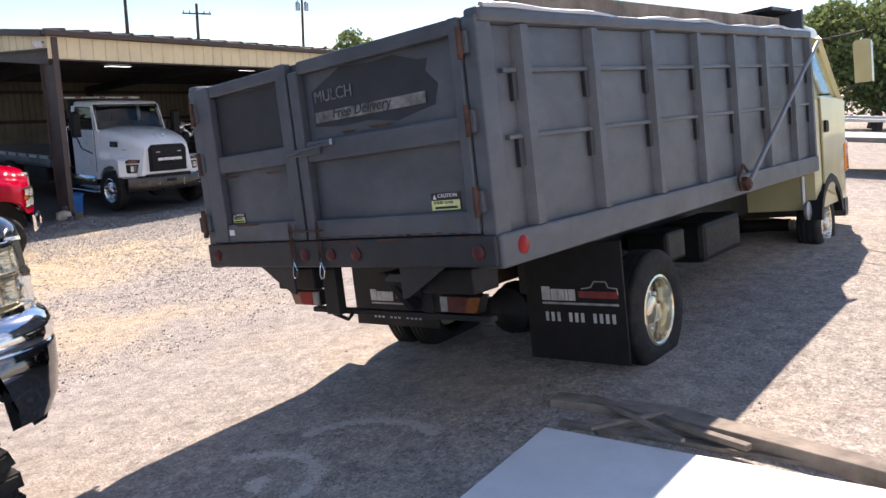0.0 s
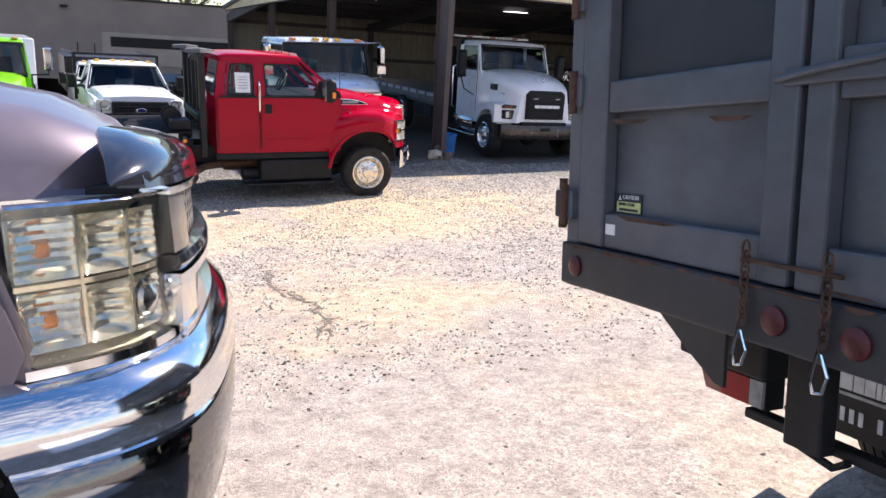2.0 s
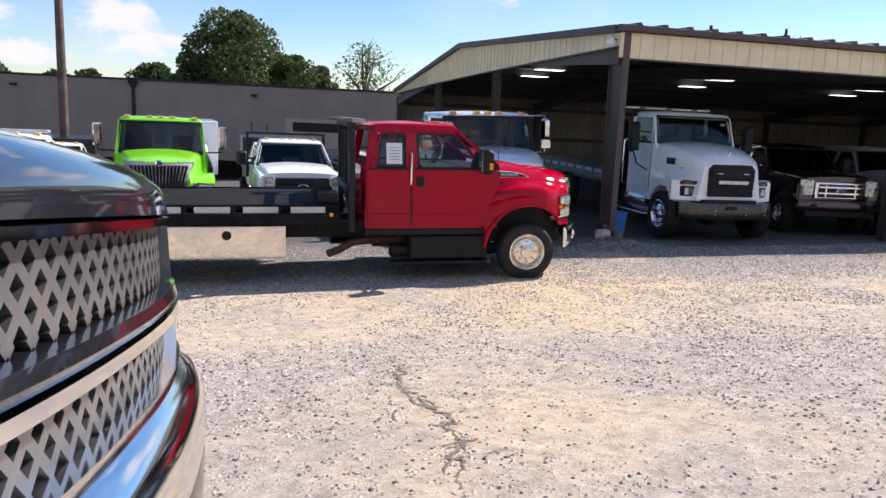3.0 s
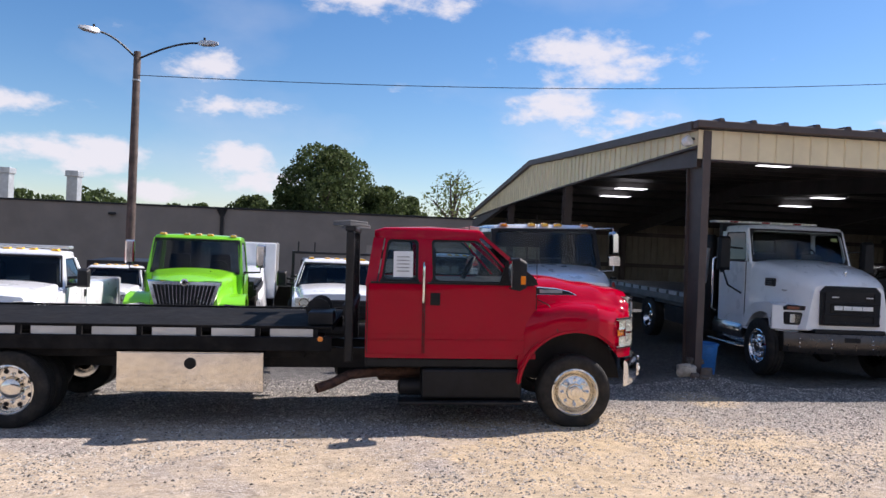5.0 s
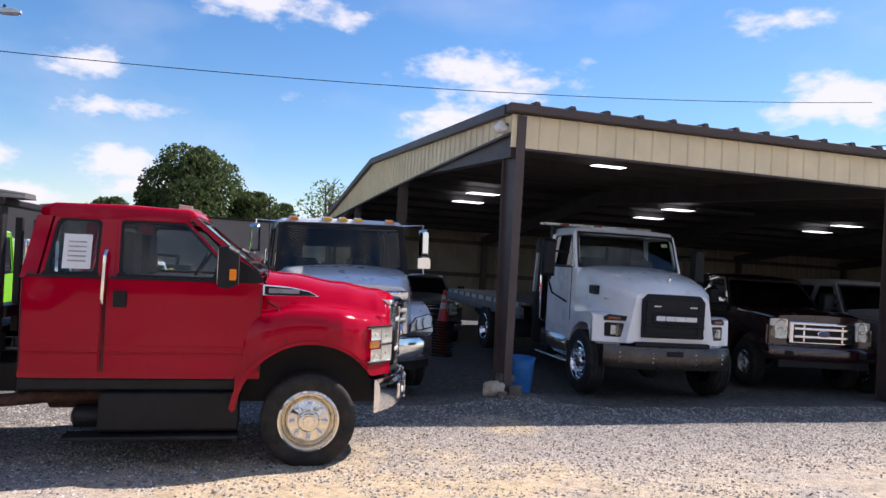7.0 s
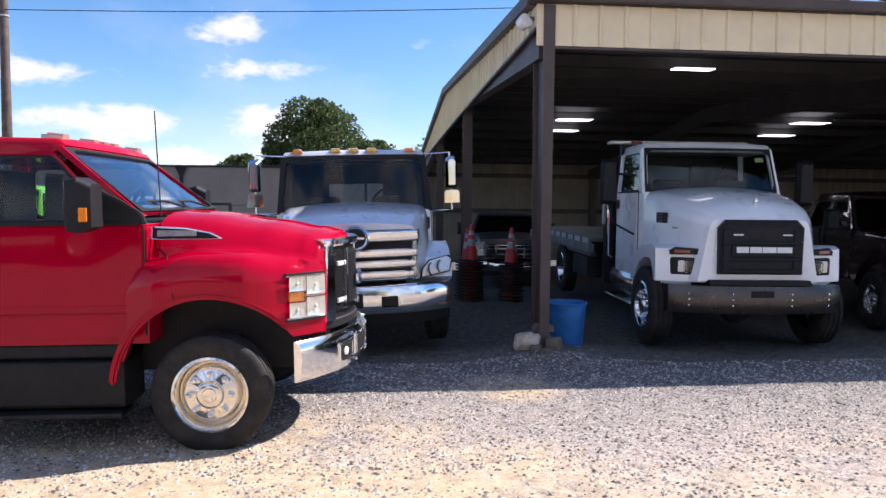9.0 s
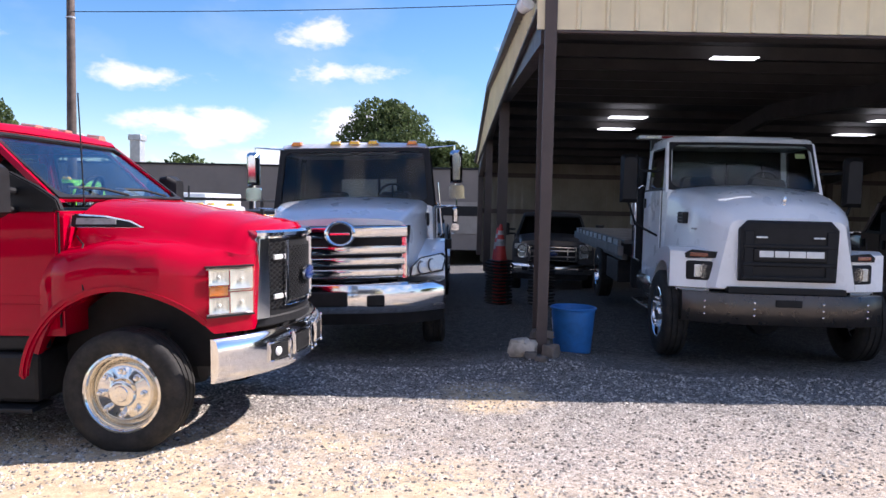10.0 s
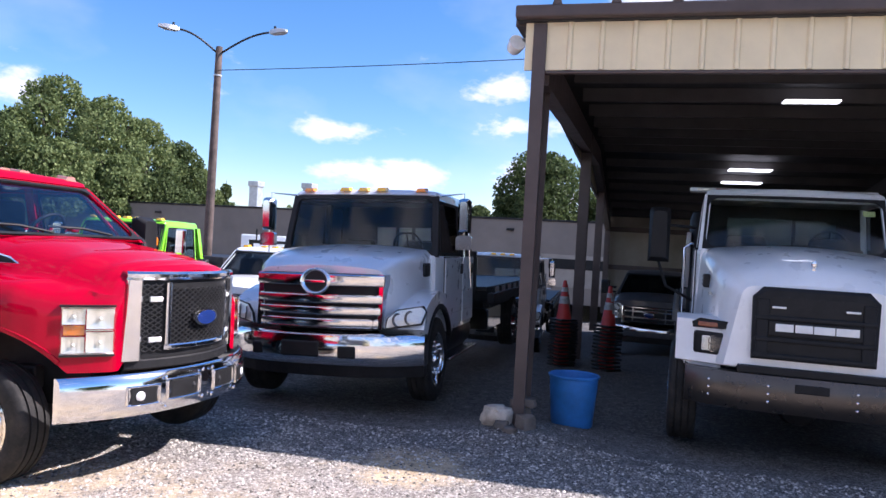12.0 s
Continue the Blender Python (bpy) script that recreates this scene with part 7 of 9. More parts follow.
# ---- white conventional truck in the shed ----
def build_white_truck():
    T = thing("white_conventional_truck", heading(-7.087, 19.265, -1.075, -37.0), "clean white conventional truck with dark grille parked under the shed", "truck")
    hw = 1.02
    cab(T, M_WHITE, -0.86, -1.10, -2.05, -2.15, 0.99, 0.945, 0.72, 1.97, 2.68, [(-2.05, -0.98)], rear_wall=True, bow=0.13, back=(0.62, 0.05, 0.44), side_glass=M_DARKTINT)
    wipers(T, -0.86, -1.10, 1.97, 2.55, hw)
    part("hood", loft([section(-0.89, 0.99, 0.96, 0.9, 2.0, 0.16, 0.05), section(-0.6, 0.96, 0.92, 0.88, 1.985, 0.18, 0.06), section(-0.1, 0.91, 0.86, 0.88, 1.91, 0.20, 0.07), section(0.3, 0.86, 0.79, 0.88, 1.82, 0.22, 0.07), section(0.52, 0.80, 0.70, 0.88, 1.735, 0.18, 0.06), section(0.64, 0.74, 0.62, 0.88, 1.63, 0.12, 0.03)]), M_WHITE, T, smooth=True)
    def sides(s):
        out = [(-0.72, 0.78), (-0.62, 1.08), (-0.3, 1.25), (0.1, 1.30), (0.45, 1.30), (0.60, 1.26), (0.62, 0.86), (0.5, 0.84)] + arc(0, 0.5, 0.62, 30, 150, 14)
        fender(T, M_WHITE, out, 0.62, 1.17, s, 0.06)
        part("wheel_liner", mirror_y(side_plate(arc(0.0, 0.5, 0.615, 5, 175, 16), 0.5, 0.75), s), M_BLACK, T)
        bz = part("lamp_bezel", box(0.575, 0.632, s * 0.84 - 0.17, s * 0.84 + 0.17, 0.94, 1.16, 0.03), M_BLACK, T, "black headlamp bezel", m=pose(0, 0, 0))
        lamp(bz, 0.66, s * 0.85, 1.05, 0.17, 0.14, s, False, depth=0.05)
        part("marker_bezel", mirror_y(plate([(0.625, 0.66, 1.20), (0.625, 1.02, 1.19), (0.625, 1.03, 1.24), (0.625, 0.96, 1.285), (0.625, 0.70, 1.27)], 0.02), s), M_BLACK, T)
        part("turn_lens", mirror_y(box(0.63, 0.65, 0.80, 0.98, 1.205, 1.255, 0.01), s), M_AMBERDARK, T, "dark amber turn lens")
        part("hood_vent", mirror_y(box(-0.40, -0.12, 0.86, 0.93, 1.56, 1.70, 0.015), s), M_BLACK, T, "black hood side vent")
        for i in range(3):
            part("vent_slat", mirror_y(box(-0.38, -0.14, 0.929, 0.938, 1.585 + 0.04 * i, 1.6 + 0.04 * i), s), M_GREYPLASTIC, T)
        part("hood_badge", mirror_y(box(0.10, 0.22, 0.85, 0.885, 1.50, 1.52, 0.004), s), M_GREYTXT, T)
        wheel(T, -0.05, s * 1.08, 0.5, 0.28, 0.30, s, "steer", 10, 10, M_CHROME)
        wheel(T, -5.6, s * 1.05, 0.5, 0.27, 0.30, s, "dual", 10, 10, M_CHROME)
        mi = part("mirror", loft([section(-0.06, 0.1, 0.1, -0.3, 0.3, 0.04), section(0.03, 0.12, 0.12, -0.32, 0.32, 0.05), section(0.1, 0.09, 0.08, -0.27, 0.27, 0.05)]), M_BLACK, T, "tall black mirror", smooth=True, m=pose(-1.05, s * 1.42, 2.12))
        part("mirror_arm", mirror_y(tube([(-0.1, -0.42, 0.1), (0, -0.05, 0.12)], 0.018, 6), s), M_BLACK, mi)
        part("mirror_arm", mirror_y(tube([(-0.05, -0.40, -0.75), (0.02, -0.1, -0.6), (0.0, 0.0, -0.3)], 0.018, 6), s), M_BLACK, mi)
        part("grab_handle", mirror_y(tube([(-2.12, 1.04, 0.95), (-2.12, 1.12, 1.0), (-2.12, 1.12, 2.0), (-2.08, 1.02, 2.06)], 0.02, 8), s), M_CHROME, T, smooth=True)
        part("cab_step", mirror_y(box(-2.3, -1.0, 0.78, 1.1, 0.36, 0.40, 0.01), s), M_ALU, T)
        part("step_tank", mirror_y(lathe([(0.24, -0.62), (0.27, -0.58), (0.27, 0.58), (0.24, 0.62)], pose(-1.65, 0.78, 0.66, 0, 90, 0), 18), s), M_ALU, T, smooth=True)
        part("exhaust_pipe", mirror_y(lathe([(0.09, 0.5), (0.12, 0.55), (0.12, 2.4), (0.08, 2.5)], pose(-2.62, 0.95, 0), 14), s), M_BLACKSTEEL, T, smooth=True)
    both(sides)
    # the corners of the nose fall back towards the fenders
    for ob in list(T.children):
        if ob.name.split(".")[0] in ("fender", "lamp_bezel", "marker_bezel", "turn_lens"):
            for v in ob.data.vertices:
                k = max(0.0, min(1.0, (v.co.x - 0.15) / 0.4))
                v.co.x -= 0.42 * k * max(0.0, abs(v.co.y) - 0.55)
            for ch in ob.children:
                ch.location.x -= 0.42 * 0.30
    # hexagonal dark grille
    def hexa(x, g):
        return [(x, -0.51 + g, 0.97 + g), (x, 0.51 - g, 0.97 + g), (x, 0.52 - g, 1.535), (x, 0.43 - g, 1.63 - g), (x, -0.43 + g, 1.63 - g), (x, -0.52 + g, 1.535)]
    g = part("grille", loft([hexa(0.58, 0), hexa(0.70, 0.0), hexa(0.72, 0.03)]), M_GRILLE, T, "dark grey angular grille with pale plain emblem blocks")
    part("grille_mesh", loft([hexa(0.70, 0.09), hexa(0.724, 0.09)]), M_BLACK, g)
    for z in (0.985, 1.135, 1.33):
        part("grille_slat", box(0.716, 0.748, -0.495, 0.495, z, z + 0.045, 0.012), M_GRILLE, g)
    for y in (-0.43, 0.43):
        part("grille_post", box(0.716, 0.742, y - 0.05, y + 0.05, 0.985, 1.52, 0.01), M_GRILLE, g)
    for i, (w, y) in enumerate(((0.185, 0.26), (0.17, 0.075), (0.145, -0.09), (0.15, -0.25))):
        # plain blocks in place of the maker's lettering
        part("emblem_block", box(0.75, 0.758, y - w / 2, y + w / 2, 1.235, 1.305, 0.008), M_WHITETXT, g, "plain white emblem block")
    part("emblem_panel", box(0.73, 0.749, -0.38, 0.38, 1.195, 1.325, 0.006), M_BLACK, g)
    for y in (-0.3, 0.3):
        part("grille_lamp", box(0.726, 0.745, y - 0.06, y + 0.06, 1.44, 1.46, 0.006), M_WHITELENS, g, "slim white marker lamp")
    hb = bmesh.new()
    add_lathe(hb, [(0.012, 0), (0.02, 0.01), (0.02, 0.03), (0.03, 0.05), (0.022, 0.09), (0.008, 0.11)], pose(0, 0, 0, 0, 20, 0), 10)
    add_box(hb, -0.04, 0.03, -0.016, 0.016, 0.0, 0.05, 0.008)
    part("hood_ornament", hb, M_CHROME, T, "small chrome hood ornament", smooth=True, m=pose(0.48, 0, 1.79))
    b = bumper(T, M_BUMPSTEEL, 0.78, 1.07, 0.50, 0.83, 0.22, 0.16, power=4.0, n=24, bevel_r=0.02, label="dark polished steel bumper")
    part("bumper_gap", box(0.58, 0.72, -0.62, 0.62, 0.83, 0.90, 0.01), M_BLACK, T)
    part("plate_blank", box(0.775, 0.792, -0.14, 0.14, 0.70, 0.78, 0.008), M_BLACK, b)
    for y in (-0.86, -0.36, 0.36, 0.86):
        for z in (0.60, 0.67, 0.74):
            share("bumper_bolt", "bolt", LUG, lambda: lathe([(0.012, 0), (0.012, 0.006), (0.006, 0.012)], None, 8), M_CHROME, b, pose(0.784 if abs(y) < 0.6 else 0.694, y, z, 0, 90, 0))
    lb = part("light_bar", box(-2.42, -2.18, -1.1, 1.1, 2.745, 2.80, 0.02), M_WHITELENS, T, "slim clear light bar on the roof")
    part("bar_foot", box(-2.36, -2.24, -0.9, 0.9, 2.0, 2.744), M_BLACKSTEEL, lb)
    for i in range(9):
        part("bar_lens", box(-2.186, -2.172, -1.0 + i * 0.225, -0.83 + i * 0.225, 2.755, 2.79, 0.004), M_REDLENS if i % 3 == 1 else M_REFLECTOR, lb)
    part("window_tag", plate([(-1.055, 0.70, 2.42), (-1.055, 0.82, 2.42), (-1.08, 0.82, 2.48), (-1.08, 0.70, 2.48)], 0.003), M_YELLOWTXT, T, "yellow tag inside the glass")
    frame_rails(T, -9.0, 0.6, 0.62, 0.86)
    axle(T, 0, 0.46, 0.8)
    rollback_bed(T, -9.4, -2.95, 1.22, 1.18, M_GREYDECK, rail=False)
    part("headboard", box(-2.9, -2.8, -1.0, 1.0, 1.0, 1.9, 0.01), M_BLACKSTEEL, T)
    tb = part("tool_box", box(-4.6, -3.4, -1.14, -0.7, 0.5, 0.86, 0.012), M_BLACKSTEEL, T)
    part("pale_upright", box(-2.82, -2.74, -1.10, -1.04, 1.1, 1.85, 0.01), M_GALV, T, m=pose(0, 0, 0, 0, 8, 0))


M_GRILLE = mat("dark_grille_plastic", (0.018, 0.019, 0.021), 0.5, 0.0, 0.12, 8.0, spec=0.15)
# Brown-dark tone stands for the ground mirrored in the bumper.
M_BUMPSTEEL = mat("ground_browned_steel", (0.10, 0.088, 0.080), 0.28, 0.85, 0.08, 3.0, dirt=0.1)
M_GREYDECK = mat("grey_deck_steel", (0.22, 0.22, 0.22), 0.5, 0.6, 0.15, 3.0, dirt=0.2)
build_white_truck()


# ---- silver conventional trucks ----
def silver_truck(m, label, main=True):
    T = thing("silver_carrier_truck", m, label, "truck", "silver carrier trucks")
    hw = 1.02
    cab(T, M_SILVER, -0.34, -0.54, -2.25, -2.4, hw, 0.96, 0.72, 1.67, 2.47, [(-1.62, -0.62), (-2.36, -1.64)], rear_wall=True, trim=M_BLACK, bow=0.08, back=(0.42, 0.10, 0.40), side_glass=M_DARKTINT)
    wipers(T, -0.34, -0.54, 1.67, 2.35, hw)
    part("hood", loft([section(-0.38, 0.97, 0.95, 0.9, 1.74, 0.14, 0.05), section(0.0, 0.95, 0.92, 0.9, 1.72, 0.14, 0.04), section(0.34, 0.92, 0.87, 0.9, 1.67, 0.14, 0.04), section(0.64, 0.84, 0.80, 0.88, 1.59, 0.14, 0.04), section(0.80, 0.74, 0.71, 0.88, 1.51, 0.10, 0.03)]), M_SILVER, T, smooth=True)
    def sides(s):
        out = [(-0.66, 0.74), (-0.56, 1.05), (-0.3, 1.22), (0.1, 1.27), (0.38, 1.20), (0.60, 1.10), (0.70, 0.88), (0.52, 0.80)] + arc(0, 0.5, 0.60, 28, 155, 14)
        fender(T, M_SILVER, out, 0.60, 1.14, s, 0.07)
        part("wheel_liner", mirror_y(side_plate(arc(0.0, 0.5, 0.595, 5, 175, 16), 0.5, 0.75), s), M_BLACK, T)
        def swept(g, dx):
            return mirror_y(plate([(0.84 + dx - 0.4 * g, 0.745 + g, 0.875 + g), (0.66 + dx + 0.4 * g, 1.11 - g, 0.925 + g), (0.60 + dx + 0.3 * g, 1.145 - g, 1.06), (0.61 + dx, 1.11 - g, 1.125 - g), (0.76 + dx, 0.86, 1.085 - g), (0.83 + dx - 0.2 * g, 0.765 + g, 0.99)], 0.03), s)
        bz = part("lamp_bezel", swept(0.0, 0.0), M_BLACK, T, "swept black-rimmed clear headlamp")
        part("lamp_reflector", swept(0.016, 0.012), M_LAMPWHITE, bz)
        for k in (0.3, 0.66):
            c = Vector((0.855, 0.785, 0.965)).lerp(Vector((0.66, 1.10, 1.02)), k)
            part("lamp_bowl", mirror_y(lathe([(0.012, -0.02), (0.04, -0.006), (0.06, 0.014), (0.068, 0.014)], pose(c.x + 0.008, c.y, c.z, 0, 85, 58), 18, cap=False), s), M_CHROME, bz, smooth=True)
            part("bowl_rim", mirror_y(lathe([(0.068, 0.0), (0.074, 0.016), (0.078, 0.0)], pose(c.x + 0.008, c.y, c.z, 0, 85, 58), 18, cap=False), s), M_GREYPLASTIC, bz, smooth=True)
        ln = part("lens", swept(0.008, 0.03), M_LENS, bz)
        ln.visible_shadow = False
        part("hood_vent", mirror_y(box(-0.24, 0.0, 0.90, 0.955, 1.42, 1.58, 0.02), s), M_BLACK, T)
        wheel(T, 0.0, s * 1.0, 0.48, 0.27, 0.30, s, "steer", 10, 10, M_CHROME)
        wheel(T, -5.7, s * 1.05, 0.48, 0.27, 0.30, s, "dual", 10, 10, M_CHROME)
        mi = part("mirror", loft([section(-0.06, 0.07, 0.07, -0.2, 0.2, 0.03), section(0.04, 0.078, 0.078, -0.21, 0.21, 0.05), section(0.1, 0.045, 0.045, -0.17, 0.17, 0.04)]), M_CHROME, T, "chrome towing mirror", smooth=True, m=pose(-0.5, s * 1.3, 2.16))
        part("convex_mirror", loft([section(-0.05, 0.09, 0.09, -0.09, 0.08, 0.03), section(0.05, 0.1, 0.1, -0.09, 0.08, 0.04)]), M_CHROME, mi, smooth=True, m=pose(0, 0, -0.32))
        part("mirror_arm", mirror_y(tube([(-0.1, -0.36, 0.25), (0.0, -0.02, 0.27), (0, 0.0, -0.5), (-0.1, -0.30, -0.52)], 0.014, 6), s), M_CHROME, mi)
        part("grab_handle", mirror_y(tube([(-1.92, 1.06, 1.2), (-1.92, 1.10, 1.24), (-1.92, 1.05, 2.0)], 0.014, 8), s), M_CHROME, T, smooth=True)
        part("cab_step", mirror_y(box(-2.6, -0.85, 0.75, 1.08, 0.34, 0.38, 0.01), s), M_ALU, T)
        part("step_tank", mirror_y(lathe([(0.24, -0.72), (0.27, -0.68), (0.27, 0.68), (0.24, 0.72)], pose(-1.75, 0.74, 0.60, 0, 90, 0), 18), s), M_BLACKSTEEL, T, smooth=True)
        part("fender_flare", mirror_y(side_plate(arc(0, 0.5, 0.56, 25, 160, 14) + arc(0, 0.5, 0.62, 160, 25, 14), 1.10, 1.155, 0.01), s), M_BLACK, T)
    both(sides)
    # stepped chrome grille bars
    g = part("grille_back", loft([[(0.78, -0.66, 0.86), (0.78, 0.66, 0.86), (0.72, 0.70, 1.47), (0.72, -0.70, 1.47)], [(0.86, -0.62, 0.86), (0.86, 0.62, 0.86), (0.84, 0.66, 1.45), (0.84, -0.66, 1.45)]]), M_BLACK, T, "black grille with broad stepped chrome bars")
    for i, (z0, z1, w) in enumerate(((0.885, 0.98, 0.70), (1.015, 1.105, 0.71), (1.14, 1.235, 0.72), (1.325, 1.45, 0.73))):
        loops = []
        for k in range(13):
            y = -w + 2 * w * k / 12
            x = 0.955 - 0.12 * (abs(y) / w) ** 2
            loops.append([(x - 0.08, y, z0), (x - 0.01, y, z0), (x, y, z0 + 0.015), (x - 0.004, y, z1 - 0.015), (x - 0.02, y, z1), (x - 0.08, y, z1)])
        part("grille_bar", loft(loops), M_CHROME, g, smooth=True)
    for sy in (1, -1):
        part("grille_end", loft([[(0.72, sy * 0.66, z), (0.835 - 0.05 * (z - 1.0), sy * 0.67, z), (0.845 - 0.05 * (z - 1.0), sy * 0.72, z), (0.72, sy * (0.75 + 0.02 * (z - 0.9)), z)] for z in (0.87, 1.0, 1.2, 1.40, 1.455)]), M_CHROME, g, smooth=True)
    # ring badge, plain
    part("badge_ring", lathe([(0.115, -0.02), (0.125, 0.0), (0.15, 0.015), (0.17, 0.0), (0.17, -0.02)], pose(0.965, 0, 1.37, 0, 90, 0) @ Matrix.Diagonal((0.86, 1.0, 1, 1)), 30, cap=False), M_CHROME, g, "chrome ring badge", smooth=True)
    part("badge_disc", lathe([(0.125, -0.02), (0.125, -0.004)], pose(0.965, 0, 1.37, 0, 90, 0) @ Matrix.Diagonal((0.86, 1.0, 1, 1)), 26), M_BLACK, g)
    part("badge_bar", box(0.962, 0.972, -0.11, 0.11, 1.355, 1.385, 0.006), M_CHROME, g)
    b = bumper(T, M_CHROME, 1.0, 1.14, 0.49, 0.83, 0.34, 0.18, power=3.2, bevel_r=0.07, label="broad curved chrome bumper")
    part("bumper_skirt", loft([[(0.9 - 0.34 * (abs(y) / 1.12) ** 3, y, 0.36), (0.94 - 0.34 * (abs(y) / 1.12) ** 3, y, 0.52), (0.7 - 0.3 * (abs(y) / 1.12) ** 3, y, 0.52), (0.7 - 0.3 * (abs(y) / 1.12) ** 3, y, 0.36)] for y in [-1.12 + 2.24 * k / 12 for k in range(13)]]), M_BLACK, T)
    part("plate_recess", box(0.94, 1.012, -0.36, 0.08, 0.57, 0.74, 0.02), M_BLACK, b)
    for y in (-0.62, 0.38):
        part("tow_socket", box(0.9, 1.008 - (0.05 if abs(y) > 0.5 else 0.0), y - 0.1, y + 0.1, 0.57, 0.70, 0.02), M_BLACK, b)
    marker_row(T, -0.49, 2.455, (0.24, 0.0, -0.24))
    marker_row(T, -0.53, 2.45, (0.74, -0.74), M_AMBER)
    # Black strip that stands for the shadow under the roof's front edge.
    part("visor_band", box(-0.62, -0.56, -0.9, 0.9, 2.32, 2.36, 0.01), M_BLACK, T)
    frame_rails(T, -9.2, 0.6, 0.6, 0.84)
    axle(T, 0, 0.46, 0.8)
    rollback_bed(T, -9.2, -3.0, 1.2, 1.2, M_BLACKSTEEL, rail=False)
    part("headboard", box(-2.95, -2.86, -0.98, 0.98, 1.1, 1.75, 0.01), M_BLACKSTEEL, T)
    part("tool_box", box(-4.5, -3.3, 0.66, 1.12, 0.5, 0.84, 0.012), M_ALUBOX, T)
    return T


silver_truck(heading(-10.03, 15.38, -1.07, -33.0, 0.0, 2.0), "silver conventional truck with stepped chrome grille beside the shed")


# ---- dark pickup, close by ----
def build_pickup_front():
    T = thing("dark_pickup", heading(-2.48, 3.07, -0.365, 50.0, -2.7, -7.4), "dark metallic pickup with chrome bumper and big headlamps on gravel", "pickup")
    side = [(-1.2, -0.97), (0.40, -0.98)]
    # outline of the nose from the right fender round to the left one; outward is to the right of travel
    nose = [(0.40, -0.985), (0.56, -0.965), (0.715, -0.90), (0.805, -0.79), (0.86, -0.55), (0.892, -0.28), (0.90, 0.0), (0.892, 0.28), (0.86, 0.55), (0.805, 0.79), (0.715, 0.90), (0.56, 0.965), (0.40, 0.985)]
    # hood and fenders
    part("hood", loft([section(-1.25, 0.93, 0.74, 1.2, 1.74, 0.24, 0.06), section(-0.6, 0.93, 0.73, 1.2, 1.72, 0.24, 0.07), section(0.0, 0.92, 0.72, 1.2, 1.69, 0.23, 0.07), section(0.35, 0.90, 0.70, 1.2, 1.655, 0.21, 0.06), section(0.56, 0.85, 0.66, 1.25, 1.615, 0.18, 0.05), section(0.70, 0.78, 0.60, 1.3, 1.55, 0.12, 0.04), section(0.78, 0.70, 0.54, 1.34, 1.48, 0.06, 0.03)]), M_PLUM, T, smooth=True)
    for s in (1, -1):
        out = [(-1.3, 0.70), (-1.3, 1.46), (-0.6, 1.455), (0.2, 1.44), (0.50, 1.425), (0.57, 1.16), (0.53, 1.08)] + arc(-0.12, 0.70, 0.66, 30, 178, 18) + [(-0.80, 0.70)]
        fender(T, M_PLUM, out, 0.6, 0.965, s, 0.05)
        part("arch_flare", mirror_y(side_plate(arc(-0.12, 0.70, 0.615, 20, 178, 18) + arc(-0.12, 0.70, 0.675, 178, 20, 18), 0.93, 1.03, 0.02), s), M_BLACK, T, smooth=True)
        part("wheel_liner", mirror_y(side_plate(arc(-0.12, 0.70, 0.64, -10, 190, 16), 0.35, 0.66), s), M_BLACK, T)
        wheel(T, 0.08, s * 0.96, 0.44, 0.29, 0.23, s, "car", 8, 8, M_ALU, knobby=True)
    # chrome bumper in two tiers
    bp = [(0.50, -1.035), (0.62, -1.02), (0.765, -0.96), (0.872, -0.82), (0.935, -0.56), (0.972, -0.28), (0.985, 0.0), (0.972, 0.28), (0.935, 0.56), (0.872, 0.82), (0.765, 0.96), (0.62, 1.02), (0.50, 1.035)]
    prof = [(-0.16, 1.125), (-0.06, 1.115), (-0.015, 1.09), (0.004, 1.05), (0.006, 1.0), (0.0, 0.975), (-0.012, 0.968), (-0.006, 0.960), (0.0, 0.95), (-0.006, 0.85), (-0.03, 0.72), (-0.075, 0.63), (-0.16, 0.60)]
    at, length = path_frames(bp)
    loops = []
    for i in range(49):
        loop = []
        for o, z in prof:
            cut = 0.13 * max(0.0, 1.02 - z)
            p, nn = at(length * (cut + (1 - 2 * cut) * i / 48))
            loop.append(p + nn * o + Vector((0, 0, z)))
        loops.append(loop)
    b = part("bumper", loft([lp[:8] for lp in loops]), M_CHROME, T, "curved chrome upper bumper", smooth=True)
    part("lower_bumper", loft([lp[7:] for lp in loops]), M_DARKCHROME, b, "chrome lower bumper, darkened like the shade mirrored in it", smooth=True)
    part("air_dam", path_loft(bp, [(-0.10, 0.625), (-0.075, 0.62), (-0.10, 0.54), (-0.16, 0.52)], 0.24, 0.76, 30), M_BLACK, b, smooth=True)
    for s0, s1 in ((0.275, 0.345), (0.655, 0.725)):
        fr = part("tow_socket_frame", path_loft(bp, [(-0.10, 0.74), (-0.043, 0.755), (-0.005, 0.90), (-0.06, 0.915)], s0 - 0.012, s1 + 0.012, 10), M_CHROME, b)
        part("tow_socket", path_loft(bp, [(-0.09, 0.765), (-0.039, 0.77), (-0.006, 0.885), (-0.06, 0.895)], s0, s1, 10), M_BLACK, b)
    # headlamps: outline pieces of the nose
    for s0, s1 in ((0.06, 0.19), (0.81, 0.94)):
        hl = part("headlamp", path_loft(nose, [(-0.20, 1.135), (-0.02, 1.135), (-0.065, 1.16), (-0.065, 1.40), (-0.02, 1.425), (-0.20, 1.425)], s0, s1, 14), M_REFLECTOR, T, "large clear stacked headlamp", smooth=True)
        part("lamp_trim", path_loft(nose, [(-0.03, 1.115), (0.008, 1.117), (0.008, 1.135), (-0.03, 1.135)], s0, s1, 14), M_CHROME, hl, smooth=True)
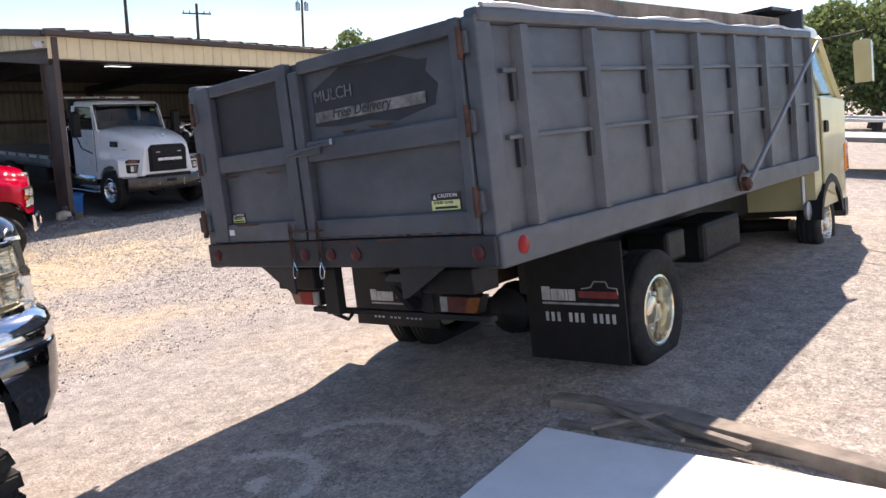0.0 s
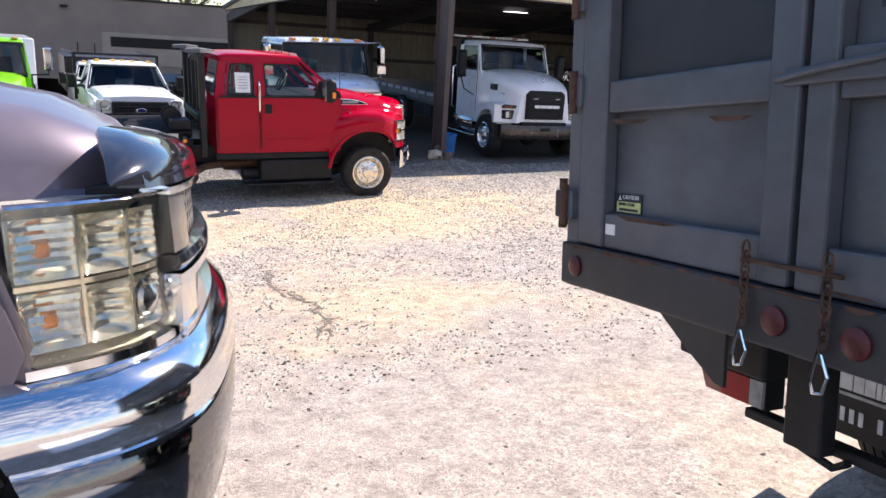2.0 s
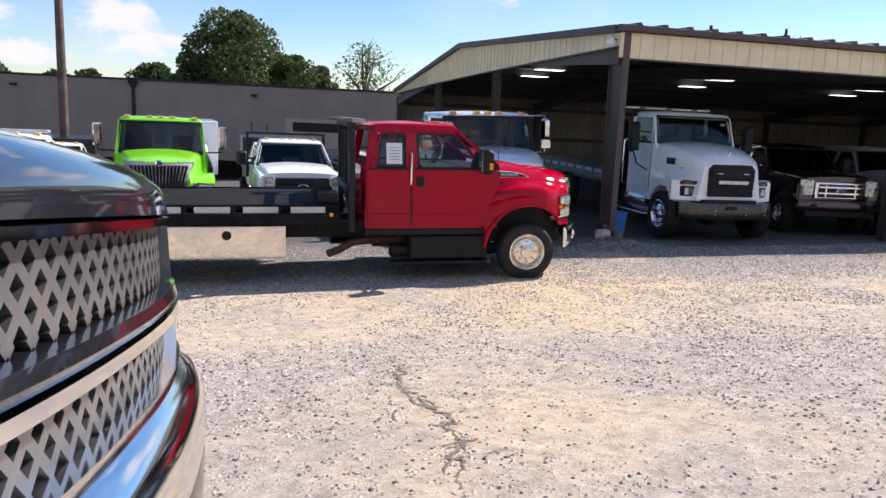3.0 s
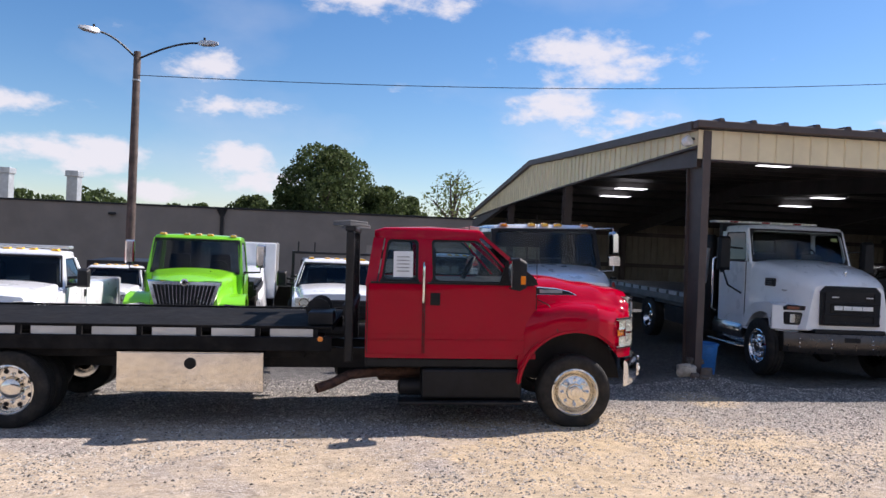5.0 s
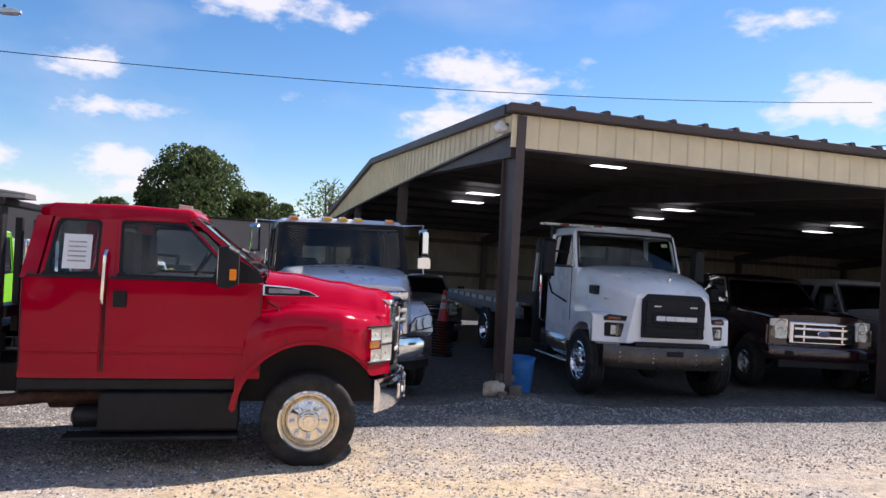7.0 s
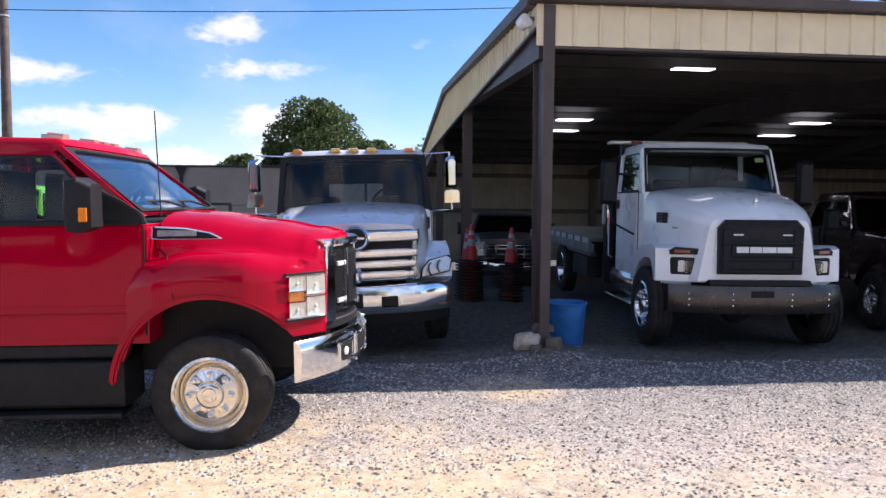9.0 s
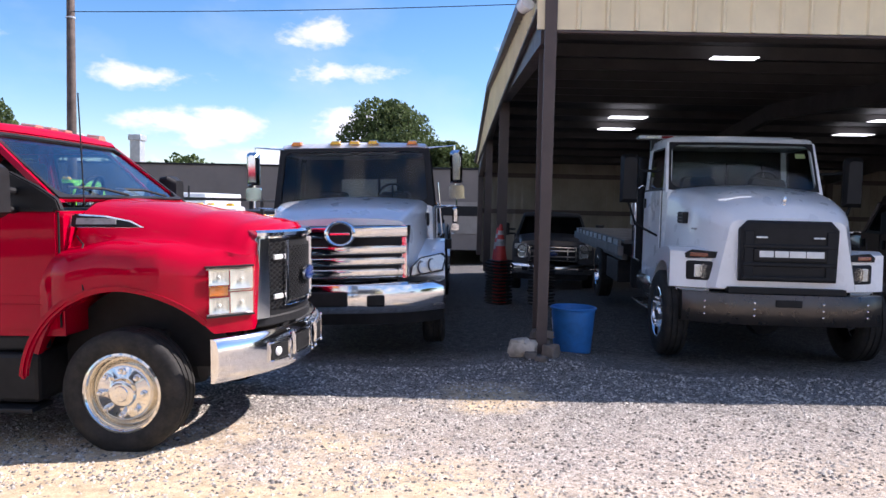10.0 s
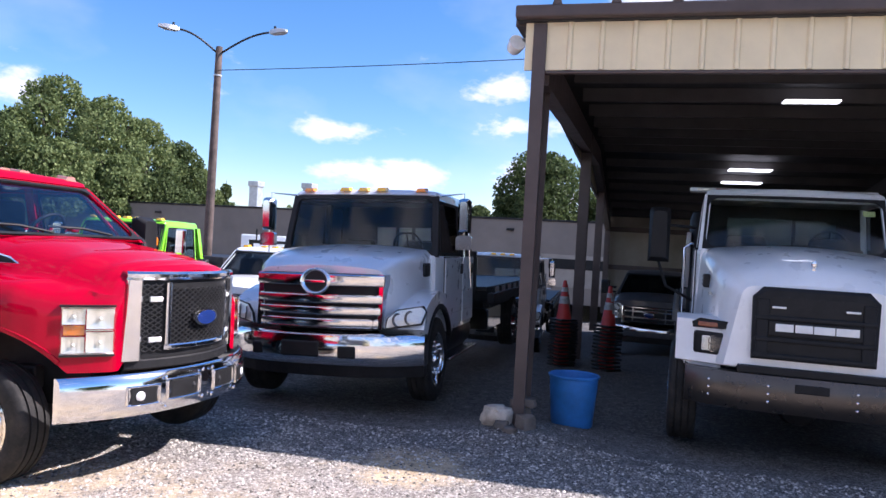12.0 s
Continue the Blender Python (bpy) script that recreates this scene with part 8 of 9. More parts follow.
        part("lamp_trim", path_loft(nose, [(-0.03, 1.425), (0.002, 1.425), (-0.002, 1.431), (-0.03, 1.432)], s0, s1, 14), M_CHROME, hl, smooth=True)
        at, length = path_frames(nose)
        L = s1 - s0
        cols = (0.0, 0.36, 0.68, 1.0) if s0 < 0.5 else (0.0, 0.32, 0.64, 1.0)
        for k in cols[1:3]:
            part("lamp_divider", path_loft(nose, [(-0.05, 1.16), (-0.012, 1.16), (-0.012, 1.40), (-0.05, 1.40)], s0 + L * (k - 0.010), s0 + L * (k + 0.010), 3), M_CELL, hl)
        part("lamp_divider", path_loft(nose, [(-0.05, 1.272), (-0.014, 1.275), (-0.014, 1.285), (-0.05, 1.288)], s0, s1, 14), M_CELL, hl, smooth=True)
        for ci in range(3):
            k0, k1 = cols[ci] + 0.012, cols[ci + 1] - 0.012
            y0, y1 = length * L * k0, length * L * k1
            outer = ci == (0 if s0 < 0.5 else 2)
            for z0, z1 in ((1.158, 1.270), (1.290, 1.404)):
                # a dished cell with fine flutes
                bm = bmesh.new()
                nu, nv = 22, 26
                grid = []
                for iu in range(nu + 1):
                    row = []
                    for iv in range(nv + 1):
                        u, v = iu / nu, iv / nv
                        d = (4 * u * (1 - u)) ** 0.6 * (4 * v * (1 - v)) ** 0.6
                        row.append(bm.verts.new((-0.016 - (0.022 if outer else 0.040) * d + 0.0022 * math.sin(v * math.pi * (13 if ci != 1 else 9)), y0 + (y1 - y0) * u, z0 + (z1 - z0) * v)))
                    grid.append(row)
                for iu in range(nu):
                    for iv in range(nv):
                        bm.faces.new((grid[iu][iv], grid[iu + 1][iv], grid[iu + 1][iv + 1], grid[iu][iv + 1]))
                cell = part("lamp_cell", path_map(bm, nose, s0), M_CELL, hl, "pale fluted reflector cell", smooth=True)
                p, nn = at(length * (s0 + L * (k0 + k1) / 2))
                q = Matrix.Translation(p + nn * -0.045 + Vector((0, 0, (z0 + z1) / 2))) @ nn.to_track_quat('Z', 'Y').to_matrix().to_4x4()
                if outer:
                    part("bulb", lathe([(0.004, 0), (0.012, 0.006), (0.012, 0.016), (0.004, 0.022)], q, 10), M_AMBER, hl, smooth=True)
                elif z0 < 1.2 and ci == 2 - 2 * (s0 > 0.5):
                    part("projector", lathe([(0.04, 0.0), (0.042, 0.02), (0.034, 0.024), (0.03, 0.034), (0.004, 0.046)], q, 20), M_CHROME, hl, smooth=True)
        ln = part("lens", path_loft(nose, [(-0.006, 1.136), (0.0, 1.138), (-0.002, 1.30), (-0.01, 1.424), (-0.016, 1.424), (-0.008, 1.30), (-0.006, 1.138)], s0, s1, 14), M_AGEDLENS, hl, smooth=True)
        ln.visible_shadow = False
    # grille: gloss-black shell, chrome band, two lattices
    g0, g1 = 0.195, 0.805
    g = part("grille", path_loft(nose, [(-0.16, 1.10), (-0.05, 1.10), (-0.05, 1.44), (-0.16, 1.44)], g0, g1, 30), M_BLACK, T, "black grille with chrome band and diamond lattice", smooth=True)
    part("grille_band", path_loft(nose, [(-0.05, 1.252), (0.025, 1.258), (0.032, 1.272), (0.025, 1.29), (-0.05, 1.30)], g0, g1, 30), M_BLACKPAINT, g, smooth=True)
    part("chrome_band", path_loft(nose, [(-0.02, 1.225), (0.03, 1.23), (0.03, 1.25), (-0.02, 1.252)], g0, g1, 30), M_CHROME, g, smooth=True)
    part("upper_frame", path_loft(nose, [(-0.05, 1.425), (0.02, 1.42), (0.02, 1.435), (-0.03, 1.45)], g0, g1, 30), M_CHROME, g, smooth=True)
    part("lower_frame", path_loft(nose, [(-0.05, 1.115), (0.028, 1.115), (0.03, 1.135), (-0.05, 1.14)], g0, g1, 30), M_CHROME, g, smooth=True)
    for a, b2 in ((g0, g0 + 0.05), (g1 - 0.05, g1)):
        part("frame_end", path_loft(nose, [(-0.05, 1.116), (0.022, 1.116), (0.026, 1.228), (-0.05, 1.228)], a, b2, 5), M_CHROME, g, smooth=True)
        part("frame_end", path_loft(nose, [(-0.05, 1.296), (0.018, 1.296), (0.014, 1.42), (-0.05, 1.42)], a, b2, 5), M_BLACKPAINT, g, smooth=True)
    at, length = path_frames(nose)
    half = length * (g1 - g0 - 0.1) / 2
    for z0, z1 in ((1.138, 1.225), (1.30, 1.42)):
        part("grille_lattice", path_map(mesh_grille(-0.022, -half, half, z0, z1, 0.058, 0.0085), nose, 0.5), M_GREYMETAL, g, "grey diamond lattice")
    # dark smoked deflector over the hood's front edge
    at, length = path_frames(nose)
    prof = [(0.014, 1.45), (0.014, 1.47), (0.004, 1.50), (-0.03, 1.53), (-0.08, 1.553), (-0.135, 1.566), (-0.14, 1.556), (-0.08, 1.535), (-0.025, 1.495), (-0.01, 1.45)]
    loops = []
    for i in range(41):
        f = 0.13 + 0.74 * i / 40
        k = min(1.0, (min(f - 0.13, 0.87 - f) / 0.085 + 0.004)) ** 0.5
        p, nn = at(length * f)
        loops.append([p + nn * (0.014 + (o - 0.014) * k) + Vector((0, 0, 1.452 + (z - 1.452) * k)) for o, z in prof])
    part("hood_shield", loft(loops), M_SMOKE, T, "smoked dark glossy hood shield", smooth=True)
    part("nose_trim", path_loft(nose, [(-0.05, 1.442), (0.018, 1.442), (0.012, 1.468), (-0.05, 1.475)], 0.16, 0.84, 30), M_BLACKPAINT, T, smooth=True)
    # body behind
    cab(T, M_PLUM, -1.2, -1.75, -2.9, -3.05, 0.95, 0.80, 0.75, 1.46, 2.05, [(-2.2, -1.25), (-3.0, -2.22)], glass=M_TINT)
    part("pickup_bed", box(-5.2, -3.1, -0.95, 0.95, 0.8, 1.46, 0.06), M_PLUM, T, smooth=True)
    part("chassis", box(-5.0, 0.5, -0.5, 0.5, 0.5, 0.72, 0.02), M_BLACKSTEEL, T)
    for s in (1, -1):
        wheel(T, -3.9, s * 0.93, 0.43, 0.29, 0.23, s, "car", 8, 8, M_ALU, knobby=True)


M_SMOKE = mat("smoked_acrylic", (0.02, 0.02, 0.026), 0.12, 0.0, 0.05, 4.0, coat=1.0)
# Darker copy of the chrome: mirrored shade is put into its colour.
M_DARKCHROME = mat("shaded_chrome", (0.2, 0.2, 0.205), 0.08, 1.0, 0.03, 3.0)
# Warm foil colour carries the beige surroundings mirrored in the cells.
M_CELL = mat("lamp_cell_foil", (0.92, 0.88, 0.77), 0.12, 0.85, 0.05, 20.0)
M_GREYMETAL = mat("grey_lattice_metal", (0.30, 0.30, 0.31), 0.3, 0.8, 0.1, 8.0)
build_pickup_front()


# ---- other vehicles ----
def pickup(m, paint, label, crew=False, bed=True, rack=False, light_bar=False, grille=None, lifted=0.0, group="", dually=False, box_body=False, bump=None, markers=True):
    T = thing("pickup_truck", m, label, "pickup", group)
    hw, z0 = 0.98, 0.52 + lifted
    rear = -2.75 if crew else -2.15
    doors = [(-1.85, -0.75), (-2.7, -1.87)] if crew else [(-2.0, -0.75)]
    zb = 1.32 + lifted * 0.8
    cab(T, paint, -0.72, -1.28, rear + 0.2, rear, hw, 0.80, z0, zb, zb + 0.62, doors, glass=M_TINT)
    wipers(T, -0.72, -1.28, zb, zb + 0.5, hw)
    part("hood", loft([section(-0.74, 0.92, 0.88, 0.8, zb + 0.06, 0.08, 0.05), section(-0.1, 0.92, 0.86, 0.8, zb + 0.04, 0.09, 0.06), section(0.5, 0.90, 0.84, 0.8, zb - 0.01, 0.08, 0.05), section(0.74, 0.87, 0.80, 0.8, zb - 0.06, 0.06, 0.03)]), paint, T, smooth=True)
    zt = zb - 0.05
    def sides(s):
        out = [(-0.76, z0 + 0.08), (-0.76, zt), (0.0, zt - 0.02), (0.62, zt - 0.06), (0.76, zt - 0.16), (0.76, 0.70 + lifted), (0.52, 0.66 + lifted)] + arc(0, 0.42 + lifted * 0.4, 0.52, 25, 172, 12)
        fender(T, paint, out, 0.6, 1.0, s, 0.04)
        lamp(T, 0.80, s * 0.80, zt - 0.24, 0.30, 0.34, s, False, yaw=s * 10)
        tow_mirror(T, -0.86, 1.25, zb + 0.18, s, 0.34, 0.22, M_BLACK, 0.98)
        wheel(T, 0, s * 0.90, 0.40 + lifted * 0.2, 0.24, 0.22, s, "steer" if dually else "car", 8, 8, M_ALU)
        wheel(T, -3.7, s * (1.0 if dually else 0.90), 0.40 + lifted * 0.2, 0.24, 0.22, s, "dual" if dually else "car", 8, 8, M_ALU)
    both(sides)
    gm = grille or M_CHROME
    g = part("grille", box(0.74, 0.82, -0.62, 0.62, zt - 0.50, zt - 0.10, 0.03), gm, T, "bold two-bar grille")
    part("grille_recess", box(0.80, 0.826, -0.55, 0.55, zt - 0.46, zt - 0.15, 0.01), M_BLACK, g)
    for z in (zt - 0.39, zt - 0.25):
        part("grille_bar", box(0.81, 0.845, -0.54, 0.54, z, z + 0.055, 0.012), gm, g)
    for k in (-0.36, 0.36):
        part("grille_post", box(0.81, 0.838, k - 0.02, k + 0.02, zt - 0.45, zt - 0.16, 0.006), gm, g)
    oval_badge(g, 0.83, 0, zt - 0.30, 0.24, 0.11, M_BADGE)
    b = bumper(T, bump or (M_CHROME if gm is M_CHROME else M_BLACK), 0.98, 1.0, 0.48 + lifted, 0.72 + lifted, 0.14, 0.18, power=3.0)
    part("air_dam", box(0.72, 0.9, -0.85, 0.85, 0.34 + lifted, 0.48 + lifted, 0.02), M_BLACK, b)
    for s in (1, -1):
        part("fog_lamp", box(0.9, 0.955, s * 0.68 - 0.07, s * 0.68 + 0.07, 0.55 + lifted, 0.64 + lifted, 0.01), M_BLACK, b)
    if markers:
        marker_row(T, -1.4, zb + 0.625, (0.6, 0.22, 0.0, -0.22, -0.6))
    part("chassis", box(-5.2, 0.6, -0.45, 0.45, 0.45 + lifted, 0.62 + lifted, 0.02), M_BLACKSTEEL, T)
    if bed:
        part("pickup_bed", box(-5.0, rear - 0.05, -0.98, 0.98, z0 + 0.1, zb - 0.02, 0.05), paint, T, smooth=True)
    if light_bar:
        lb = part("light_bar", box(-2.0, -1.72, -0.75, 0.75, zb + 0.66, zb + 0.72, 0.02), M_GALV, T, "slim roof light bar")
    if rack:
        r = part("rack", box(rear - 0.35, rear - 0.25, -1.05, -0.98, 0.9, zb + 0.72, 0.01), M_BLACKSTEEL, T, "black steel rack behind the cab")
        part("rack_upright", box(rear - 0.35, rear - 0.25, 0.98, 1.05, 0.9, zb + 0.72, 0.01), M_BLACKSTEEL, r)
        part("rack_beam", box(rear - 0.36, rear - 0.24, -1.05, 1.05, zb + 0.72, zb + 0.78, 0.01), M_BLACKSTEEL, r)
        part("rack_side", box(rear - 3.2, rear - 0.36, -1.05, -1.0, zb + 0.70, zb + 0.76, 0.01), M_BLACKSTEEL, r)
        part("rack_side", box(rear - 3.2, rear - 0.36, 1.0, 1.05, zb + 0.70, zb + 0.76, 0.01), M_BLACKSTEEL, r)
        for y in (-0.9, -0.5):
            part("antenna", tube([(rear - 0.3, y, zb + 0.78), (rear - 0.3, y, zb + 1.02)], 0.018, 6), M_BLACKSTEEL, r)
    if box_body:
        part("dump_body", box(-5.4, rear - 0.1, -1.1, 1.1, 0.95, zb + 0.75, 0.03), M_BLACKSTEEL, T)
    return T


def build_green_truck():
    T = thing("green_conventional_truck", heading(-16.83, 11.77, ground_z(-16.83, 11.77), -30.0), "bright lime green conventional truck with chrome barred grille", "truck")
    hw = 1.02
    cab(T, M_GREEN, -0.75, -1.05, -2.3, -2.45, hw, 0.94, 0.8, 1.55, 2.38, [(-2.2, -0.8)], glass=M_TINT)
    wipers(T, -0.75, -1.05, 1.55, 2.2, hw)
    part("hood", loft([section(-0.76, 0.95, 0.90, 0.9, 1.62, 0.14, 0.06), section(-0.1, 0.86, 0.78, 0.9, 1.56, 0.16, 0.07), section(0.5, 0.74, 0.68, 0.88, 1.52, 0.14, 0.05), section(0.74, 0.66, 0.60, 0.88, 1.44, 0.1, 0.04)]), M_GREEN, T, smooth=True)
    def sides(s):
        out = [(-0.7, 0.74), (-0.6, 1.0), (-0.3, 1.15), (0.1, 1.20), (0.45, 1.15), (0.66, 1.02), (0.70, 0.78), (0.52, 0.74)] + arc(0, 0.5, 0.6, 24, 155, 12)
        fender(T, M_GREEN, out, 0.5, 1.16, s, 0.08)
        part("lamp_bezel", mirror_y(plate([(0.735, 0.62, 0.84), (0.71, 1.10, 0.86), (0.70, 1.13, 0.98), (0.72, 0.8, 1.03), (0.735, 0.64, 0.96)], 0.02), s), M_CHROME, T)
        part("headlamp", mirror_y(plate([(0.758, 0.72, 0.86), (0.735, 1.07, 0.88), (0.725, 1.10, 0.97), (0.745, 0.84, 1.0)], 0.012), s), M_WHITELENS, T, "swept clear headlamp")
        wheel(T, 0, s * 1.0, 0.5, 0.27, 0.30, s, "steer", 10, 8)
        wheel(T, -5.2, s * 1.0, 0.5, 0.27, 0.30, s, "dual", 10, 8)
        mi = part("mirror", box(-0.05, 0.05, -0.1, 0.1, -0.26, 0.26, 0.04), M_CHROME, T, m=pose(-0.85, s * 1.38, 1.98))
        part("mirror_arm", mirror_y(tube([(-0.05, -0.36, -0.38), (0, 0, -0.36), (0, 0, -0.2)], 0.02, 6), s), M_BLACK, mi)
    both(sides)
    g = part("grille", loft([[(0.72, -0.56, 0.88), (0.72, 0.56, 0.88), (0.68, 0.72, 1.48), (0.68, -0.72, 1.48)], [(0.82, -0.53, 0.90), (0.82, 0.53, 0.90), (0.78, 0.69, 1.46), (0.78, -0.69, 1.46)]]), M_CHROME, T, "chrome grille of upright bars")
    part("grille_recess", loft([[(0.80, -0.48, 0.93), (0.80, 0.48, 0.93), (0.76, 0.62, 1.40), (0.76, -0.62, 1.40)], [(0.823, -0.48, 0.93), (0.823, 0.48, 0.93), (0.788, 0.62, 1.40), (0.788, -0.62, 1.40)]]), M_BLACK, g)
    for i in range(17):
        k = -1 + 2 * i / 16
        part("grille_bar", loft([[(0.82, k * 0.47 - 0.009, 0.92), (0.82, k * 0.47 + 0.009, 0.92), (0.785, k * 0.61 + 0.009, 1.41), (0.785, k * 0.61 - 0.009, 1.41)], [(0.84, k * 0.47 - 0.006, 0.92), (0.84, k * 0.47 + 0.006, 0.92), (0.805, k * 0.61 + 0.006, 1.41), (0.805, k * 0.61 - 0.006, 1.41)]]), M_CHROME, g)
    part("badge", lathe([(0.075, 0), (0.075, 0.02), (0.05, 0.03)], pose(0.79, 0, 1.45, 0, 90, 0), 14), M_CHROME, g)
    bumper(T, M_CHROME, 0.95, 1.15, 0.46, 0.76, 0.16, 0.16, power=3)
    marker_row(T, -1.1, 2.385, (0.75, 0.25, 0.0, -0.25, -0.75))
    part("sleeper_box", box(-4.6, -2.75, -1.15, 1.15, 0.9, 1.3, 0.02), M_BLACKSTEEL, T)
    frame_rails(T, -7.5, 0.6, 0.62, 0.86)
    rollback_bed(T, -8.2, -2.7, 1.2, 1.17)


build_green_truck()
pickup(heading(-15.91, 7.97, ground_z(-15.91, 7.97) - 0.03, -30.0), M_WHITE, "white work pickup with chrome grille and roof light bar", light_bar=True, dually=True, group="yard pickups")
pickup(heading(-15.33, 14.49, ground_z(-15.33, 14.49) - 0.1, -30.0), M_WHITE, "white work pickup with black grille and steel rack", rack=True, grille=M_BLACK, dually=True, group="yard pickups")
pickup(heading(-19.6, 17.2, ground_z(-19.6, 17.2), -32.0), M_WHITE, "white pickup with black steel dump body behind the others", box_body=True, bed=False, group="yard pickups")
pickup(heading(-25.3, 12.6, ground_z(-25.3, 12.6), -30.0), M_WHITE, "white pickup with black box body by the lamp pole", box_body=True, bed=False, group="yard pickups")
# shed: maroon pickup, grey crew cab, older pickup at the back
pickup(heading(-5.83, 22.86, -1.08, -44.0), M_MAROON, "dark maroon pickup with bold chrome grille under the shed", crew=True, bump=M_MAROON, markers=False, lifted=0.12, group="shed pickups")
pickup(heading(-4.1, 24.2, -1.08, -44.0), M_DULLGREY, "grey crew cab pickup parked deep in the shed", crew=True, bump=M_BLACK, markers=False, lifted=0.14, group="shed pickups")
pickup(heading(-16.2, 24.0, ground_z(-16.2, 24.0), -40.0), M_GRAPHITE, "older dark grey pickup deep in the shed", markers=False, group="shed pickups", grille=M_CHROME)
silver_truck(heading(-18.6, 21.05, ground_z(-18.6, 21.05), -31.0), "second silver carrier truck with plain deck behind the first")


def build_fire_engine():
    T = thing("fire_engine", heading(-24.0, 5.9, ground_z(-24.0, 5.9), -28.0), "red and white fire engine with steel pump panel", "fire engine")
    part("cab_body", box(-2.6, 0.9, -1.2, 1.2, 0.55, 1.45, 0.08), M_RED, T, smooth=True)
    part("cab_upper", box(-2.55, 0.8, -1.18, 1.18, 1.45, 2.55, 0.12), M_RED, T, smooth=True)
    for s in (1, -1):
        for x0, x1 in ((-0.65, 0.45), (-2.2, -1.15)):
            part("side_window", mirror_y(side_plate([(x0, 1.6), (x1, 1.6), (x1, 2.3), (x0, 2.3)], 1.182, 1.19), s), M_BLACK, T)
        part("white_band", mirror_y(box(-2.6, 0.9, 1.201, 1.206, 0.7, 0.95), s), M_WHITE, T)
        wheel(T, -0.6, s * 1.05, 0.5, 0.28, 0.3, s, "steer", 10, 8)
        wheel(T, -5.6, s * 1.05, 0.5, 0.28, 0.3, s, "dual", 10, 8)
    part("windshield", box(0.79, 0.82, -1.0, 1.0, 1.55, 2.35, 0.02), M_BLACK, T)
    part("pump_panel", box(-3.7, -2.62, -1.2, 1.2, 0.55, 1.95, 0.03), M_GALV, T, "steel pump panel with gauges")
    for k in range(6):
        part("gauge", lathe([(0.07, 0), (0.07, 0.03), (0.04, 0.035)], pose(-3.4 + 0.25 * (k % 3), -1.2, 1.2 + 0.3 * (k // 3), 90, 0, 0), 12), M_BLACK, T)
    part("rear_body", box(-8.0, -3.72, -1.22, 1.22, 0.55, 2.2, 0.04), M_RED, T)
    for s in (1, -1):
        part("hose_rail", tube([(-7.8, s * 1.1, 2.45), (-3.0, s * 1.1, 2.45)], 0.03, 8), M_GALV, T)
        for x in (-7.5, -6, -4.5, -3.2):
            part("rail_post", tube([(x, s * 1.1, 2.2), (x, s * 1.1, 2.45)], 0.02, 6), M_GALV, T)
    part("ladder", box(-7.6, -3.9, 0.85, 1.0, 2.5, 2.62, 0.02), M_RED, T)
    part("beacon", box(-0.4, 0.3, -0.9, 0.9, 2.552, 2.72, 0.05), M_REDLENS, T, "red roof beacon bar")
    bumper(T, M_CHROME, 1.2, 1.15, 0.5, 0.8, 0.1, 0.3)


build_fire_engine()


def build_box_truck():
    T = thing("box_truck", heading(-22.0, 15.2, ground_z(-22.0, 15.2), -30.0), "white box truck parked behind the green truck", "truck")
    part("cargo_box", box(-6.0, -1.6, -1.15, 1.15, 0.9, 2.65, 0.04), M_WHITE, T)
    part("cab_body", loft([section(-1.55, 0.95, 0.8, 0.6, 1.95, 0.15), section(-0.6, 0.95, 0.8, 0.6, 1.95, 0.15), section(0.0, 0.95, 0.88, 0.6, 1.25, 0.12), section(0.7, 0.9, 0.8, 0.6, 1.1, 0.1)]), M_WHITE, T, smooth=True)
    part("windshield", plate([(-0.02, 0.8, 1.27), (-0.02, -0.8, 1.27), (-0.56, -0.7, 1.85), (-0.56, 0.7, 1.85)], 0.02), M_BLACK, T)
    part("grille", box(0.68, 0.74, -0.5, 0.5, 0.75, 1.0, 0.02), M_BLACK, T)
    for s in (1, -1):
        part("headlamp", box(0.66, 0.73, s * 0.7 - 0.14, s * 0.7 + 0.14, 0.8, 1.0, 0.02), M_WHITELENS, T)
        wheel(T, 0, s * 0.85, 0.4, 0.24, 0.22, s, "steer", 8, 8)
        wheel(T, -4.2, s * 0.95, 0.4, 0.24, 0.22, s, "dual", 8, 8)


build_box_truck()


def build_far_car():
    """A pale pickup and open trailer beyond the dump truck's cab."""
    pickup(heading(13.6, 19.6, ground_z(13, 19), 150.0), M_WHITE, "white pickup parked far across the yard", group="yard pickups")
    T = thing("flat_trailer", heading(9.9, 14.2, ground_z(10, 14), 150.0), "low open trailer with pale side rails", "trailer")
    part("trailer_deck", box(-4.0, 2.0, -1.1, 1.1, 0.62, 0.72, 0.02), M_GREYDECK, T)
    for s in (1, -1):
        part("side_rail", box(-4.0, 2.0, s * 1.1 - 0.03, s * 1.1 + 0.03, 1.0, 1.06, 0.01), M_GALV, T)
        for x in (-3.9, -2.4, -0.9, 0.6, 1.9):
            part("stake", box(x - 0.03, x + 0.03, s * 1.1 - 0.02, s * 1.1 + 0.02, 0.72, 1.0), M_GALV, T)
        wheel(T, -1.4, s * 1.0, 0.35, 0.22, 0.2, s, "car", 6, 6)
    part("drawbar", box(2.0, 3.2, -0.06, 0.06, 0.5, 0.6, 0.01), M_BLACKSTEEL, T)
    part("tongue_stand", box(3.05, 3.15, -0.05, 0.05, 0.0, 0.5, 0.01), M_BLACKSTEEL, T)


build_far_car()


